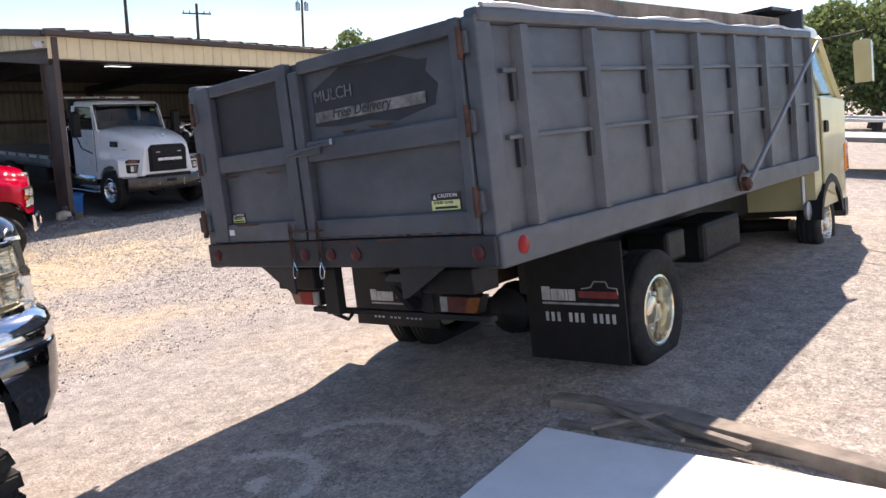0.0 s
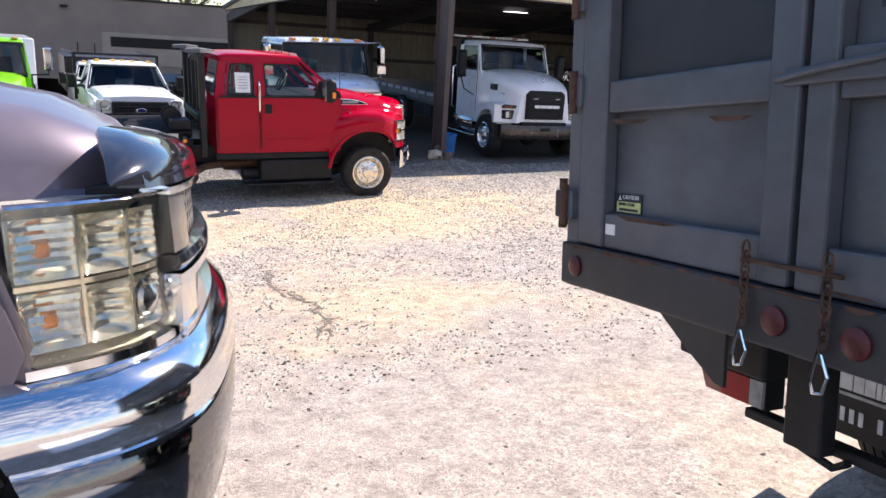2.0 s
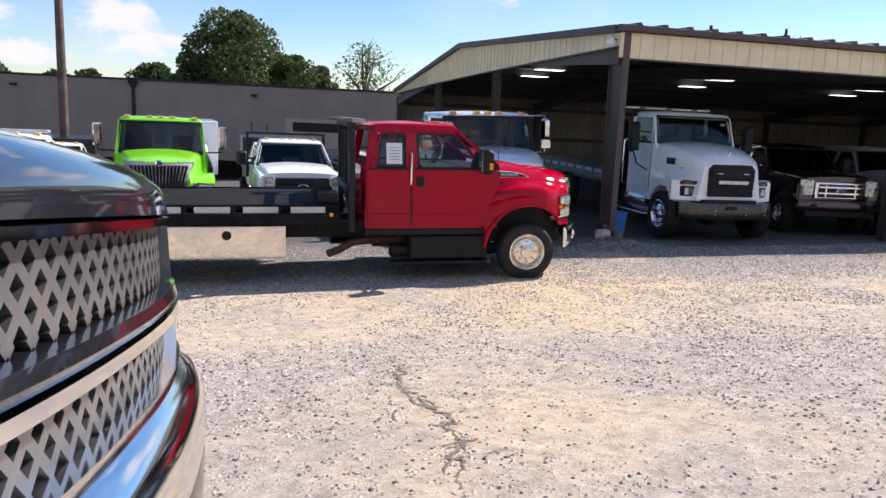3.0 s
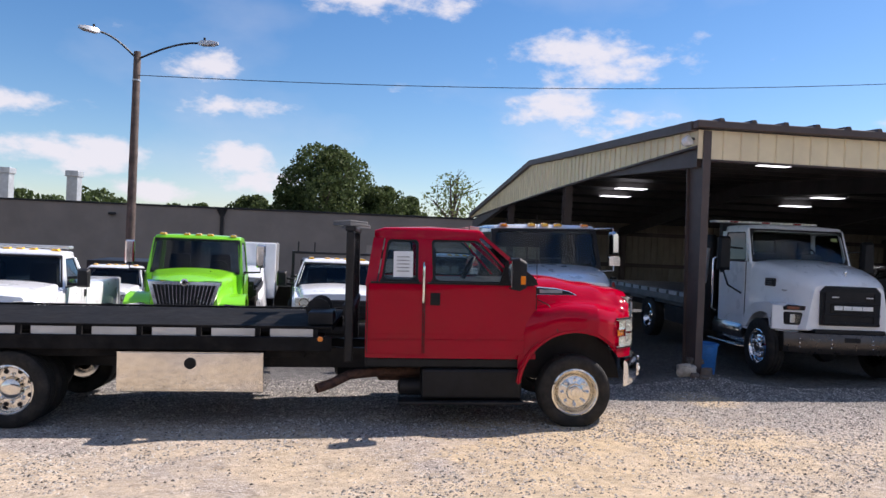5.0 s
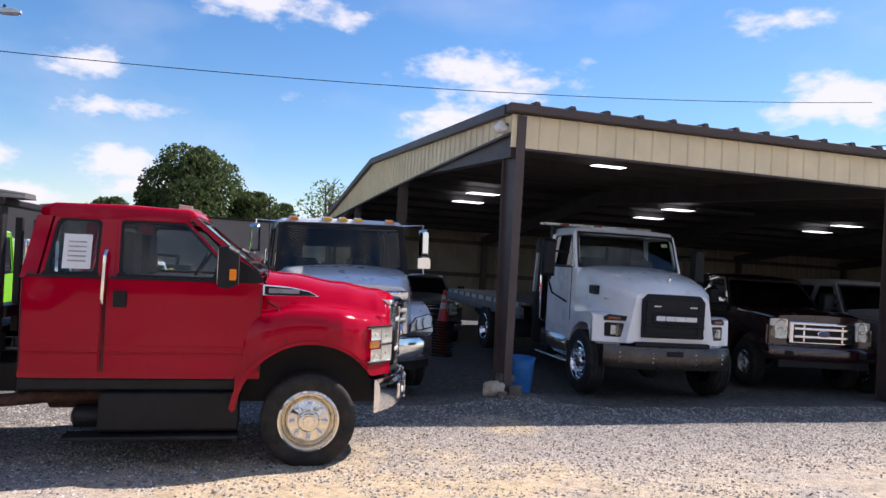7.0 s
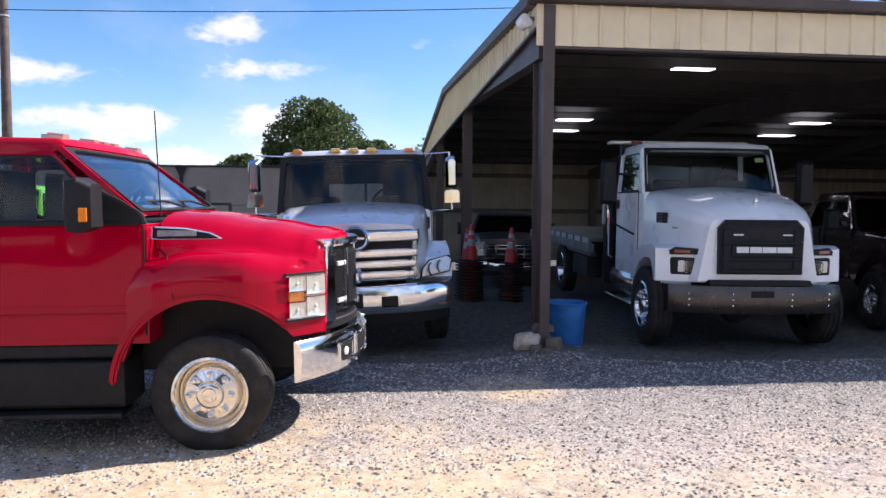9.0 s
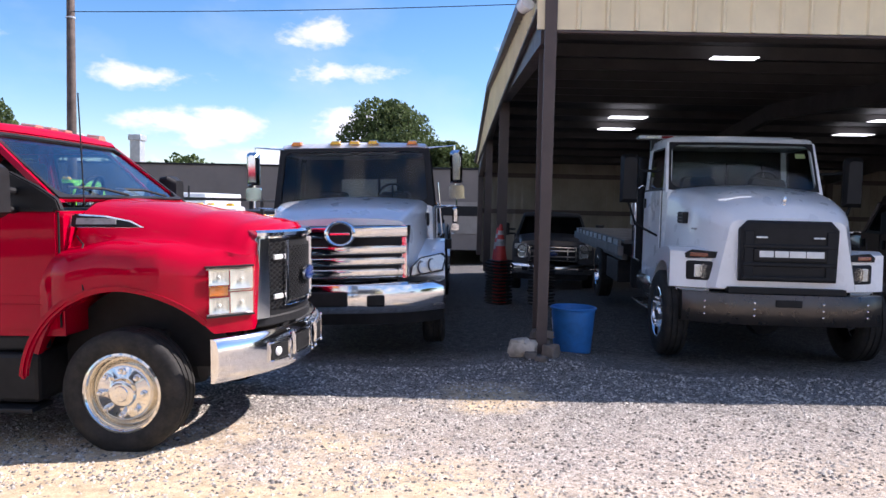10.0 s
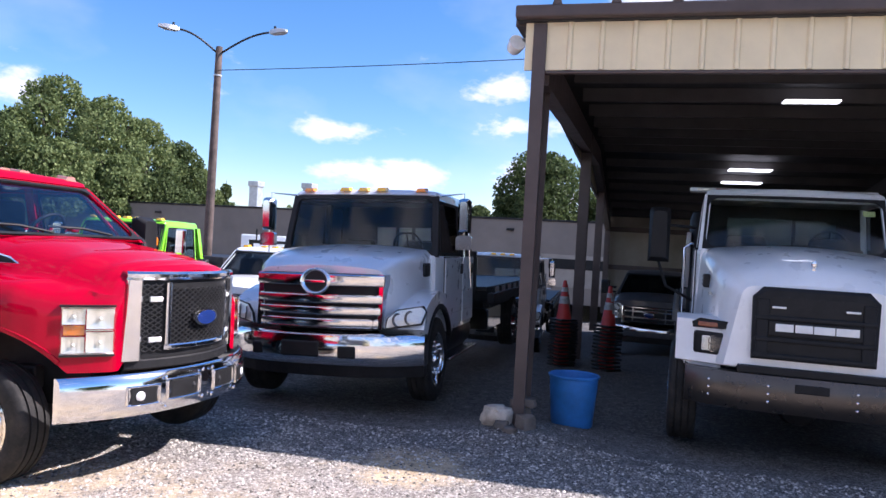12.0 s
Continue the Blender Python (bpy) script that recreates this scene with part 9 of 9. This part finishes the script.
# ---- trees ----
def leaf_mat(name, a, b):
    m = bpy.data.materials.new(name)
    m.use_nodes = True
    n, l = m.node_tree.nodes, m.node_tree.links
    bs = n["Principled BSDF"]
    geo = n.new("ShaderNodeNewGeometry")
    r = n.new("ShaderNodeValToRGB")
    r.color_ramp.elements[0].color, r.color_ramp.elements[1].color = (*a, 1), (*b, 1)
    l.new(geo.outputs["Random Per Island"], r.inputs["Fac"])
    l.new(r.outputs[0], bs.inputs["Base Color"])
    bs.inputs["Roughness"].default_value = 0.7
    bs.inputs["Specular IOR Level"].default_value = 0.2
    tr = n.new("ShaderNodeBsdfTranslucent")
    l.new(r.outputs[0], tr.inputs["Color"])
    mx = n.new("ShaderNodeMixShader")
    mx.inputs[0].default_value = 0.35
    l.new(bs.outputs[0], mx.inputs[1])
    l.new(tr.outputs[0], mx.inputs[2])
    l.new(mx.outputs[0], n["Material Output"].inputs["Surface"])
    return m


M_LEAF = leaf_mat("oak_leaves", (0.04, 0.062, 0.022), (0.105, 0.145, 0.052))
M_LEAF2 = leaf_mat("hedge_leaves", (0.085, 0.125, 0.045), (0.22, 0.27, 0.105))
M_BARK = mat("bark", (0.09, 0.07, 0.055), 0.9, 0.0, 0.25, 4.0, bump=0.5, bump_scale=12)


def tree(x, y, base, top, radius, leaf, seed, n_leaf=3200, size=0.34, sparse=False, label="", tall=False):
    rng = random.Random(seed)
    h = top - base
    T = thing("tree", pose(x, y, base), label or "broad dark green leafy tree behind the buildings", "tree", "trees")
    trunk_h = h * (0.35 if not tall else 0.2)
    bm = bmesh.new()
    add_tube(bm, [(0, 0, 0), (0.1, 0.05, trunk_h * 0.5), (0.0, 0.1, trunk_h), (0.05, 0.0, h * 0.8)], 0.05 * radius + 0.1, 8, 0.04)
    blobs = []
    nb = 9 if not tall else 7
    for i in range(nb):
        a = i * 2.4 + rng.random()
        k = rng.random()
        rr = radius * (0.35 + 0.4 * rng.random()) * (0.35 if tall else 1)
        z = trunk_h + (h - trunk_h) * (0.15 + 0.75 * i / (nb - 1)) * (0.94 if i < nb - 1 else 0.9)
        shrink = math.sin(math.pi * (0.22 + 0.70 * i / (nb - 1)))
        c = Vector((math.cos(a) * rr * shrink, math.sin(a) * rr * shrink, z))
        br = radius * (0.42 + 0.22 * rng.random()) * (0.6 + 0.4 * shrink)
        br = min(br, h - z + 0.12 * radius)
        blobs.append((c, max(br, 0.25 * radius)))
        s = Vector((0, 0, trunk_h * 0.8 + (z - trunk_h) * 0.35))
        mid = s.lerp(c, 0.5) + Vector((rng.uniform(-0.2, 0.2), rng.uniform(-0.2, 0.2), 0.25))
        add_tube(bm, [s, mid, c, c + (c - mid) * 0.6], 0.045 * radius + 0.02, 6, 0.015)
        if sparse:
            for _ in range(5):
                e = c + Vector((rng.gauss(0, 1), rng.gauss(0, 1), abs(rng.gauss(0, 1)))).normalized() * br * 1.2
                add_tube(bm, [c, c.lerp(e, 0.5) + Vector((0, 0, 0.1)), e], 0.04, 5, 0.012)
    part("trunk", bm, M_BARK, T, smooth=True)
    verts, faces = [], []
    for k in range(n_leaf):
        c, br = blobs[rng.randrange(len(blobs))]
        d = Vector((rng.gauss(0, 1), rng.gauss(0, 1), rng.gauss(0, 1))).normalized()
        r = br * (0.55 + 0.5 * rng.random() ** 0.6) * (1 + 0.22 * noise.noise(d * 2.3 + c))
        p = c + d * r
        p.z = c.z + (p.z - c.z) * 0.85
        a = Vector((rng.gauss(0, 1), rng.gauss(0, 1), rng.gauss(0, 0.7))).normalized()
        b = a.orthogonal().normalized()
        b = (b * math.cos(k) + a.cross(b) * math.sin(k))
        s = size * (0.5 + 0.9 * rng.random())
        i = len(verts)
        q = a.cross(b)
        verts += [p - b * s * 0.5, p + q * s * 0.32 + a * s * 0.12, p + b * s * 0.5, p - q * s * 0.32 - a * s * 0.1]
        faces.append((i, i + 1, i + 2, i + 3))
    me = bpy.data.meshes.new("crown")
    me.from_pydata([tuple(v) for v in verts], [], faces)
    me.materials.append(leaf)
    ob = new("crown", me)
    ob.parent = T
    return T


for i, (x, y, z, r) in enumerate(((-67.6, 46.9, 10.8, 4.9), (-65.8, 52.9, 7.2, 3.3), (-65.7, 56.4, 6.4, 2.4), (-77.5, 43.7, 5.6, 3.0), (-72.9, 45.8, 7.0, 2.8))):
    tree(x, y, -1.2, z, r, M_LEAF, 10 + i, 15000 if i == 0 else 7500, 0.34)
tree(-57.3, 55.5, -1.2, 8.2, 3.9, M_LEAF2, 31, 1100, 0.3, sparse=True, label="open half-bare tree with thin foliage")
for i, (x, y, z, r) in enumerate(((-59.5, -1.6, 9.9, 3.7), (-62.2, 1.0, 9.4, 3.4), (-64.7, 3.6, 12.6, 3.9), (-65.1, 6.9, 11.4, 3.3), (-67.3, 9.6, 10.2, 3.1), (-71.4, 12.1, 9.0, 3.0), (-73.4, 14.0, 7.2, 2.4), (-58.0, -6.0, 9.5, 3.9), (-60.5, 4.2, 7.2, 3.0), (-62.5, 8.2, 6.4, 2.8), (-64.0, 11.5, 5.6, 2.6))):
    tree(x, y, -1.2, z, r, M_LEAF2 if i % 5 else M_LEAF, 50 + i, 12000, 0.26, label="leafy green tree in the wood beside the warehouse")
tree(-76.4, 16.8, -1.2, 6.4, 1.5, M_LEAF, 71, 1500, 0.3, tall=True, label="slim pointed evergreen behind the warehouse")
for i, (x, y, z, r) in enumerate(((-150.1, 27.7, 6.9, 4.4), (-148.8, 34.6, 7.4, 4.8), (-147.6, 40.0, 6.8, 4.0), (-136.3, 43.8, 7.8, 5.0), (-144.8, 50.3, 6.9, 3.2), (-141.7, 59.0, 6.8, 3.0), (-139.7, 63.9, 7.2, 3.0), (-150, 20, 7.0, 4.5))):
    tree(x, y, -1.2, z, r, M_LEAF, 90 + i, 900, 0.9, label="far tree showing above the warehouse roof")
tree(-7.6, 69.5, -1.2, 7.7, 3.0, M_LEAF2, 120, 1500, 0.4, label="far tree showing above the shed roof")
for i, (x, y, z, r) in enumerate(((17.0, 32.5, 5.6, 2.8), (20.0, 33.5, 6.0, 3.0), (23.2, 33.4, 6.2, 3.0), (18.6, 30.8, 3.6, 2.4), (22.0, 30.5, 3.4, 2.4), (25.5, 31.0, 4.6, 2.8), (26.5, 35.0, 6.4, 3.2))):
    tree(x, y, 0.2, z, r, M_LEAF2, 130 + i, 6000, 0.2, label="bushy green tree at the yard's edge")


# ---- utility poles behind the shed ----
def utility_pole(x, y, top, arm, cans, yaw, label):
    T = thing("utility_pole", pose(x, y, -1.2, 0, 0, yaw), label, "utility pole", "utility poles")
    h = top + 1.2
    part("shaft", lathe([(0.16, -0.3), (0.15, h * 0.5), (0.11, h)], None, 12), M_WOODPOLE, T, smooth=True)
    if arm:
        part("crossarm", box(-arm, arm, -0.07, 0.05, h - 0.9, h - 0.78, 0.01), M_WOODPOLE, T)
        part("crossarm", box(-arm * 0.8, arm * 0.8, -0.07, 0.05, h - 0.35, h - 0.25, 0.01), M_WOODPOLE, T) if cans else None
        for k in (-0.9, -0.5, 0.5, 0.9):
            part("insulator", lathe([(0.03, 0), (0.05, 0.05), (0.03, 0.1), (0.045, 0.15), (0.015, 0.2)], pose(arm * k, 0, h - 0.775), 10), M_GREYPLASTIC, T, smooth=True)
    if cans:
        for s in (-1, 1):
            part("transformer", lathe([(0.2, 0), (0.27, 0.03), (0.27, 0.85), (0.2, 0.95), (0.05, 1.0)], pose(s * 0.48, -0.1, h - 3.9), 16), M_GALV, T, "grey transformer can", smooth=True)
            part("bushing", lathe([(0.03, 0), (0.05, 0.1), (0.02, 0.25)], pose(s * 0.48, -0.1, h - 2.92), 8), M_GREYPLASTIC, T)


utility_pole(-22.2, 55.6, 8.4, 0, False, 0, "plain wooden pole top above the shed roof")
utility_pole(-20.6, 66.8, 9.4, 1.2, False, 15, "wooden utility pole with one crossarm")
utility_pole(-15.3, 88.6, 15.0, 1.8, True, 10, "wooden utility pole with two transformer cans")


# ---- rocks, bucket, cones at the shed corner ----
def rock(x, y, z, sx, sy, sz, seed, material, rz=0.0, label=""):
    bm = bmesh.new()
    bmesh.ops.create_icosphere(bm, subdivisions=3, radius=1.0)
    for v in bm.verts:
        d = v.co.normalized()
        k = 1 + 0.30 * noise.noise(d * 1.4 + Vector((seed, 0, 0))) + 0.17 * noise.noise(d * 3.6 + Vector((0, seed, 0)))
        e = Vector((abs(d.x) ** 0.55 * math.copysign(1, d.x), abs(d.y) ** 0.55 * math.copysign(1, d.y), abs(d.z) ** 0.55 * math.copysign(1, d.z)))
        v.co = Vector((e.x * sx, e.y * sy, e.z * sz)) * k
    ob = part("rock", bm, material, None, smooth=True, m=pose(x, y, z, 0, 0, rz))
    return tagged(ob, label or "rough grey rock at the foot of the post", "rock", "rocks by the post")


def on(x, y):
    return ground_z(x, y)


rock(-8.16, 16.52, on(-8.16, 16.52) + 0.08, 0.15, 0.11, 0.10, 1.0, mat("pale_rock", (0.50, 0.44, 0.36), 0.9, 0, 0.2, 7, bump=0.7, bump_scale=30), 30, "large pale broken rock at the post's foot")
rock(-7.90, 16.72, on(-7.90, 16.72) + 0.05, 0.09, 0.08, 0.08, 3.0, M_CONCRETE, 10)
rock(-7.98, 16.50, on(-7.98, 16.50) + 0.025, 0.07, 0.05, 0.04, 5.0, M_CONCRETE, 70, "small grey stone by the post")
rock(-7.82, 16.52, on(-7.82, 16.52) + 0.02, 0.07, 0.05, 0.03, 8.0, M_CONCRETE, 20, "small grey stone by the post")
rock(-8.18, 16.82, on(-8.18, 16.82) + 0.20, 0.13, 0.09, 0.05, 9.0, M_CONCRETE, 50, "flat grey stone behind the rock")
rock(-8.20, 16.80, on(-8.2, 16.8) + 0.08, 0.12, 0.1, 0.1, 12.0, M_CONCRETE, 0, "grey stone under the flat one")


def bucket(x, y):
    T = thing("plastic_bucket", pose(x, y, on(x, y)), "open blue plastic drum with a pale label on the shed floor", "bucket")
    part("wall", lathe([(0.215, 0.0), (0.222, 0.01), (0.262, 0.52), (0.275, 0.525), (0.28, 0.545), (0.268, 0.555), (0.258, 0.545), (0.215, 0.03), (0.01, 0.028)], None, 36, cap=False), M_BLUE, T, smooth=True)
    part("base", lathe([(0.215, 0.002), (0.215, 0.02)], None, 30), M_BLUE, T)
    bm = bmesh.new()
    lo, hi = [], []
    for i in range(7):
        a = radians(215 + i * 5)
        lo.append((0.2455 * math.cos(a), 0.2455 * math.sin(a), 0.27))
        hi.append((0.2585 * math.cos(a), 0.2585 * math.sin(a), 0.41))
    vs = [bm.verts.new(p) for p in lo] + [bm.verts.new(p) for p in hi]
    for i in range(6):
        bm.faces.new((vs[i], vs[i + 1], vs[8 + i], vs[7 + i]))
    part("label", bm, M_PAPER, T, "torn pale paper label")


bucket(-8.46, 17.55)


def cone_stack(x, y, count, seed):
    base = on(x, y)
    first = None
    rng = random.Random(seed)
    for i in range(count):
        m = pose(x + rng.uniform(-0.012, 0.012), y + rng.uniform(-0.012, 0.012), base + 0.062 * i, rng.uniform(-1.2, 1.2), rng.uniform(-1.2, 1.2), rng.uniform(0, 20))
        if first is None:
            first = thing("traffic_cone", m, "red traffic cone in a stack, darkened for the shade there", "traffic cone", "stacked traffic cones")
            part("cone_base", box(-0.18, 0.18, -0.18, 0.18, 0, 0.035, 0.012), M_BLACK, first)
            part("cone_body", lathe([(0.135, 0.036), (0.125, 0.05), (0.03, 0.70), (0.022, 0.71), (0.018, 0.70), (0.118, 0.05)], None, 24, cap=False), M_CONE, first, smooth=True)
            # Collars greyed for the same shade.
            part("collar", lathe([(0.0905, 0.30), (0.0718, 0.43), (0.0708, 0.43), (0.0895, 0.30)], None, 24, cap=False), M_GREYTXT, first, "reflective collar greyed for the shade", smooth=True)
            part("collar", lathe([(0.0605, 0.51), (0.0488, 0.59), (0.0478, 0.59), (0.0595, 0.51)], None, 24, cap=False), M_GREYTXT, first, "reflective collar greyed for the shade", smooth=True)
        else:
            copy_thing(first, m)


cone_stack(-12.95, 19.85, 14, 1)
cone_stack(-12.45, 20.45, 13, 2)
cone_stack(-13.35, 20.10, 13, 3)


# ---- planks and white sheet on the ground ----
def lay(x0, y0, x1, y1, w, h, lift, name, material, label, cat, group=""):
    a, b = Vector((x0, y0, on(x0, y0) + lift)), Vector((x1, y1, on(x1, y1) + lift))
    d = b - a
    m = Matrix.Translation(a) @ d.to_track_quat('X', 'Z').to_matrix().to_4x4()
    ob = part(name, box(0, d.length, -w / 2, w / 2, 0, h, 0.006), material, None, m=m)
    return tagged(ob, label, cat, group)


lay(1.55, 3.42, 2.75, 2.20, 0.13, 0.09, 0.0, "timber_beam", M_PLANK, "long weathered timber beam lying on gravel", "plank", "loose planks")
lay(1.02, 3.92, 1.62, 3.50, 0.14, 0.05, 0.0, "timber_plank", M_PLANK, "short grey plank lying on gravel", "plank", "loose planks")
lay(1.20, 3.78, 1.75, 3.02, 0.05, 0.03, 0.05, "timber_lath", M_PLANK, "thin crooked lath across the planks", "plank", "loose planks")
lay(1.24, 3.57, 1.47, 3.08, 0.03, 0.02, 0.09, "timber_lath", M_PLANK, "thin grey lath lying across the planks", "plank", "loose planks")
lay(1.1, 3.36, 1.5, 3.45, 0.03, 0.02, 0.07, "timber_lath", M_PLANK, "thin grey lath lying across the planks", "plank", "loose planks")
lay(1.15, 3.45, 1.62, 3.56, 0.07, 0.03, 0.0, "timber_plank", M_PLANK, "broken grey board end", "plank", "loose planks")
lay(1.0, 3.60, 2.2, 2.78, 0.05, 0.035, 0.0, "timber_lath", M_PLANK, "narrow weathered strip along the sheet", "plank", "loose planks")
sheet = bmesh.new()
cs = [(0.90, 3.50), (2.45, 2.42), (1.55, 1.12), (-0.02, 2.25)]
lo = [(x, y, on(x, y) + 0.012) for x, y in cs]
hi = [(x, y, on(x, y) + 0.05) for x, y in cs]
add_loft(sheet, [lo, hi])
tagged(part("white_sheet", sheet, M_WHITEBOARD, None), "flat dusty white sheet panel on the ground", "panel")


# ---- loose stones and cracks ----
def stone_field(rng, count, place, size, ramp, label):
    verts, faces = [], []
    base = [(1, 0, 0.1), (0.3, 0.9, 0), (-0.8, 0.5, 0.1), (-0.7, -0.6, 0), (0.4, -0.9, 0.1), (0.1, 0.1, 0.75)]
    k = 0
    while k < count:
        spot = place(rng)
        if spot is None:
            continue
        k += 1
        x, y = spot
        s = size(rng)
        a = rng.random() * 6.28
        ca, sa = math.cos(a) * s, math.sin(a) * s
        z = ground_z(x, y) + 0.022 * noise.noise((x * 0.7, y * 0.7, 0.3)) + 0.010 * noise.noise((x * 2.3, y * 2.3, 4.0)) - 0.002
        i = len(verts)
        for px, py, pz in base:
            px, py = px * (0.7 + 0.6 * rng.random()), py * (0.7 + 0.6 * rng.random())
            verts.append((x + px * ca - py * sa, y + px * sa + py * ca, z + s * pz))
        for q in range(5):
            faces.append((i + q, i + (q + 1) % 5, i + 5))
    me = bpy.data.meshes.new("loose_gravel")
    me.from_pydata(verts, [], faces)
    m = bpy.data.materials.new("loose_stone")
    m.use_nodes = True
    n, l = m.node_tree.nodes, m.node_tree.links
    geo = n.new("ShaderNodeNewGeometry")
    r = n.new("ShaderNodeValToRGB")
    r.color_ramp.elements[0].color, r.color_ramp.elements[1].color = ramp
    l.new(geo.outputs["Random Per Island"], r.inputs["Fac"])
    l.new(r.outputs[0], n["Principled BSDF"].inputs["Base Color"])
    n["Principled BSDF"].inputs["Roughness"].default_value = 0.85
    me.materials.append(m)
    tagged(new("loose_gravel", me), label, "gravel", kind="stuff")


def stones():
    def near(rng):
        if rng.random() < 0.35:
            return -3.0 + rng.gauss(0, 1.6), 5.5 + rng.gauss(0, 2.2)
        return rng.uniform(-9.5, 2.5), rng.uniform(1.5, 18.0)
    stone_field(random.Random(5), 7000, near, lambda r: 0.004 + 0.013 * r.random() ** 4, ((0.16, 0.13, 0.105, 1), (0.60, 0.52, 0.44, 1)), "scattered loose gravel stones")
    def shed_side(rng):
        # loose crushed stone in drifts along the front of the shed
        d, e = 5.2 + 10.8 * rng.random() ** 0.85, rng.uniform(-1.5, 18.0)
        x, y = -0.816 * d + 0.578 * e, 0.578 * d + 0.816 * e
        if noise.noise((x * 0.45, y * 0.45, 7.0)) + 0.5 * noise.noise((x * 1.6, y * 1.6, 2.0)) < rng.uniform(-0.7, 0.4) - (d - 8.0) * 0.08:
            return None
        if 9.0 < d < 12.2 and noise.noise((x * 0.6, y * 0.6, 11.0)) > 0.0 and rng.random() < 0.75:
            return None
        return x, y
    stone_field(random.Random(6), 130000, shed_side, lambda r: 0.007 + 0.014 * r.random() ** 2.5, ((0.06, 0.052, 0.045, 1), (0.62, 0.57, 0.50, 1)), "loose crushed grey stone strewn before the shed")


stones()


def crack():
    rng = random.Random(8)
    line = [(-5.5, 7.75), (-5.05, 7.55), (-4.75, 7.2), (-4.3, 6.95), (-3.95, 6.9), (-3.65, 6.6), (-3.45, 6.35), (-3.05, 5.95)]
    bm = bmesh.new()
    def lay(px, py):
        z = ground_z(px, py) + 0.022 * noise.noise((px * 0.7, py * 0.7, 0.3)) + 0.010 * noise.noise((px * 2.3, py * 2.3, 4.0))
        return bm.verts.new((px, py, z + 0.006))
    def ribbon(pts, w):
        last = None
        for i, p in enumerate(pts):
            q = pts[min(i + 1, len(pts) - 1)]
            o = pts[max(i - 1, 0)]
            d = Vector((q[0] - o[0], q[1] - o[1])).normalized()
            k = w * rng.uniform(0.25, 1.3) * min(1.0, 0.15 + 4 * min(i, len(pts) - 1 - i) / len(pts))
            row = (lay(p[0] - d.y * k, p[1] + d.x * k), lay(p[0] + d.y * k, p[1] - d.x * k))
            if last:
                bm.faces.new((last[0], last[1], row[1], row[0]))
            last = row
    def wander(a, b, amp, n):
        pts = []
        ox = oy = 0.0
        for i in range(n + 1):
            ox, oy = ox * 0.75 + rng.gauss(0, amp), oy * 0.75 + rng.gauss(0, amp)
            pts.append((a[0] + (b[0] - a[0]) * i / n + ox, a[1] + (b[1] - a[1]) * i / n + oy))
        return pts
    full = []
    for a, b in zip(line, line[1:]):
        full += wander(a, b, 0.022, 18)[:-1]
    ribbon(full, 0.014)
    for _ in range(26):
        i = rng.randrange(4, len(full) - 6)
        p = full[i]
        ang = rng.uniform(-0.9, 0.9) + math.atan2(full[i + 3][1] - p[1], full[i + 3][0] - p[0])
        r = rng.uniform(0.08, 0.4)
        ribbon(wander((p[0] + rng.gauss(0, 0.03), p[1] + rng.gauss(0, 0.03)), (p[0] + r * math.cos(ang), p[1] + r * math.sin(ang)), 0.014, 10), rng.uniform(0.004, 0.012))
    return ribbon_ob(bm)


def ribbon_ob(bm):
    ob = part("ground_cracks", bm, mat("crack_dirt", (0.17, 0.14, 0.11), 0.95, 0, 0.2, 20), None)
    tagged(ob, "dark ragged erosion cracks in the gravel", "crack", kind="stuff")


crack()


def dust():
    rng = random.Random(21)
    bm = bmesh.new()
    for k in range(3200):
        # two broken rings of pale flecks
        if k % 2:
            a, r0, cx, cy = rng.uniform(0.2, 2.3), 0.42, -0.12, 3.58
        else:
            a, r0, cx, cy = rng.uniform(-0.9, 1.9), 0.36, -0.66, 3.36
            if rng.random() < 0.25:
                a, r0 = rng.uniform(-0.8, 0.6), 0.1
        r = r0 + rng.gauss(0, 0.022)
        x, y = cx + r * 1.08 * math.cos(a), cy + r * math.sin(a)
        z = ground_z(x, y) + 0.022 * noise.noise((x * 0.7, y * 0.7, 0.3)) + 0.010 * noise.noise((x * 2.3, y * 2.3, 4.0)) + 0.004
        w = rng.uniform(0.003, 0.009)
        vs = []
        for q in range(6):
            t = q * math.pi / 3
            vs.append(bm.verts.new((x + w * rng.uniform(0.5, 1.6) * math.cos(t), y + w * rng.uniform(0.5, 1.6) * math.sin(t), z)))
        bm.faces.new(vs)
    ob = part("dust_streak", bm, mat("pale_flecks", (0.60, 0.55, 0.49), 0.95, 0, 0.1, 20), None)
    tagged(ob, "pale curved streak on the gravel", "dust", kind="stuff")


dust()
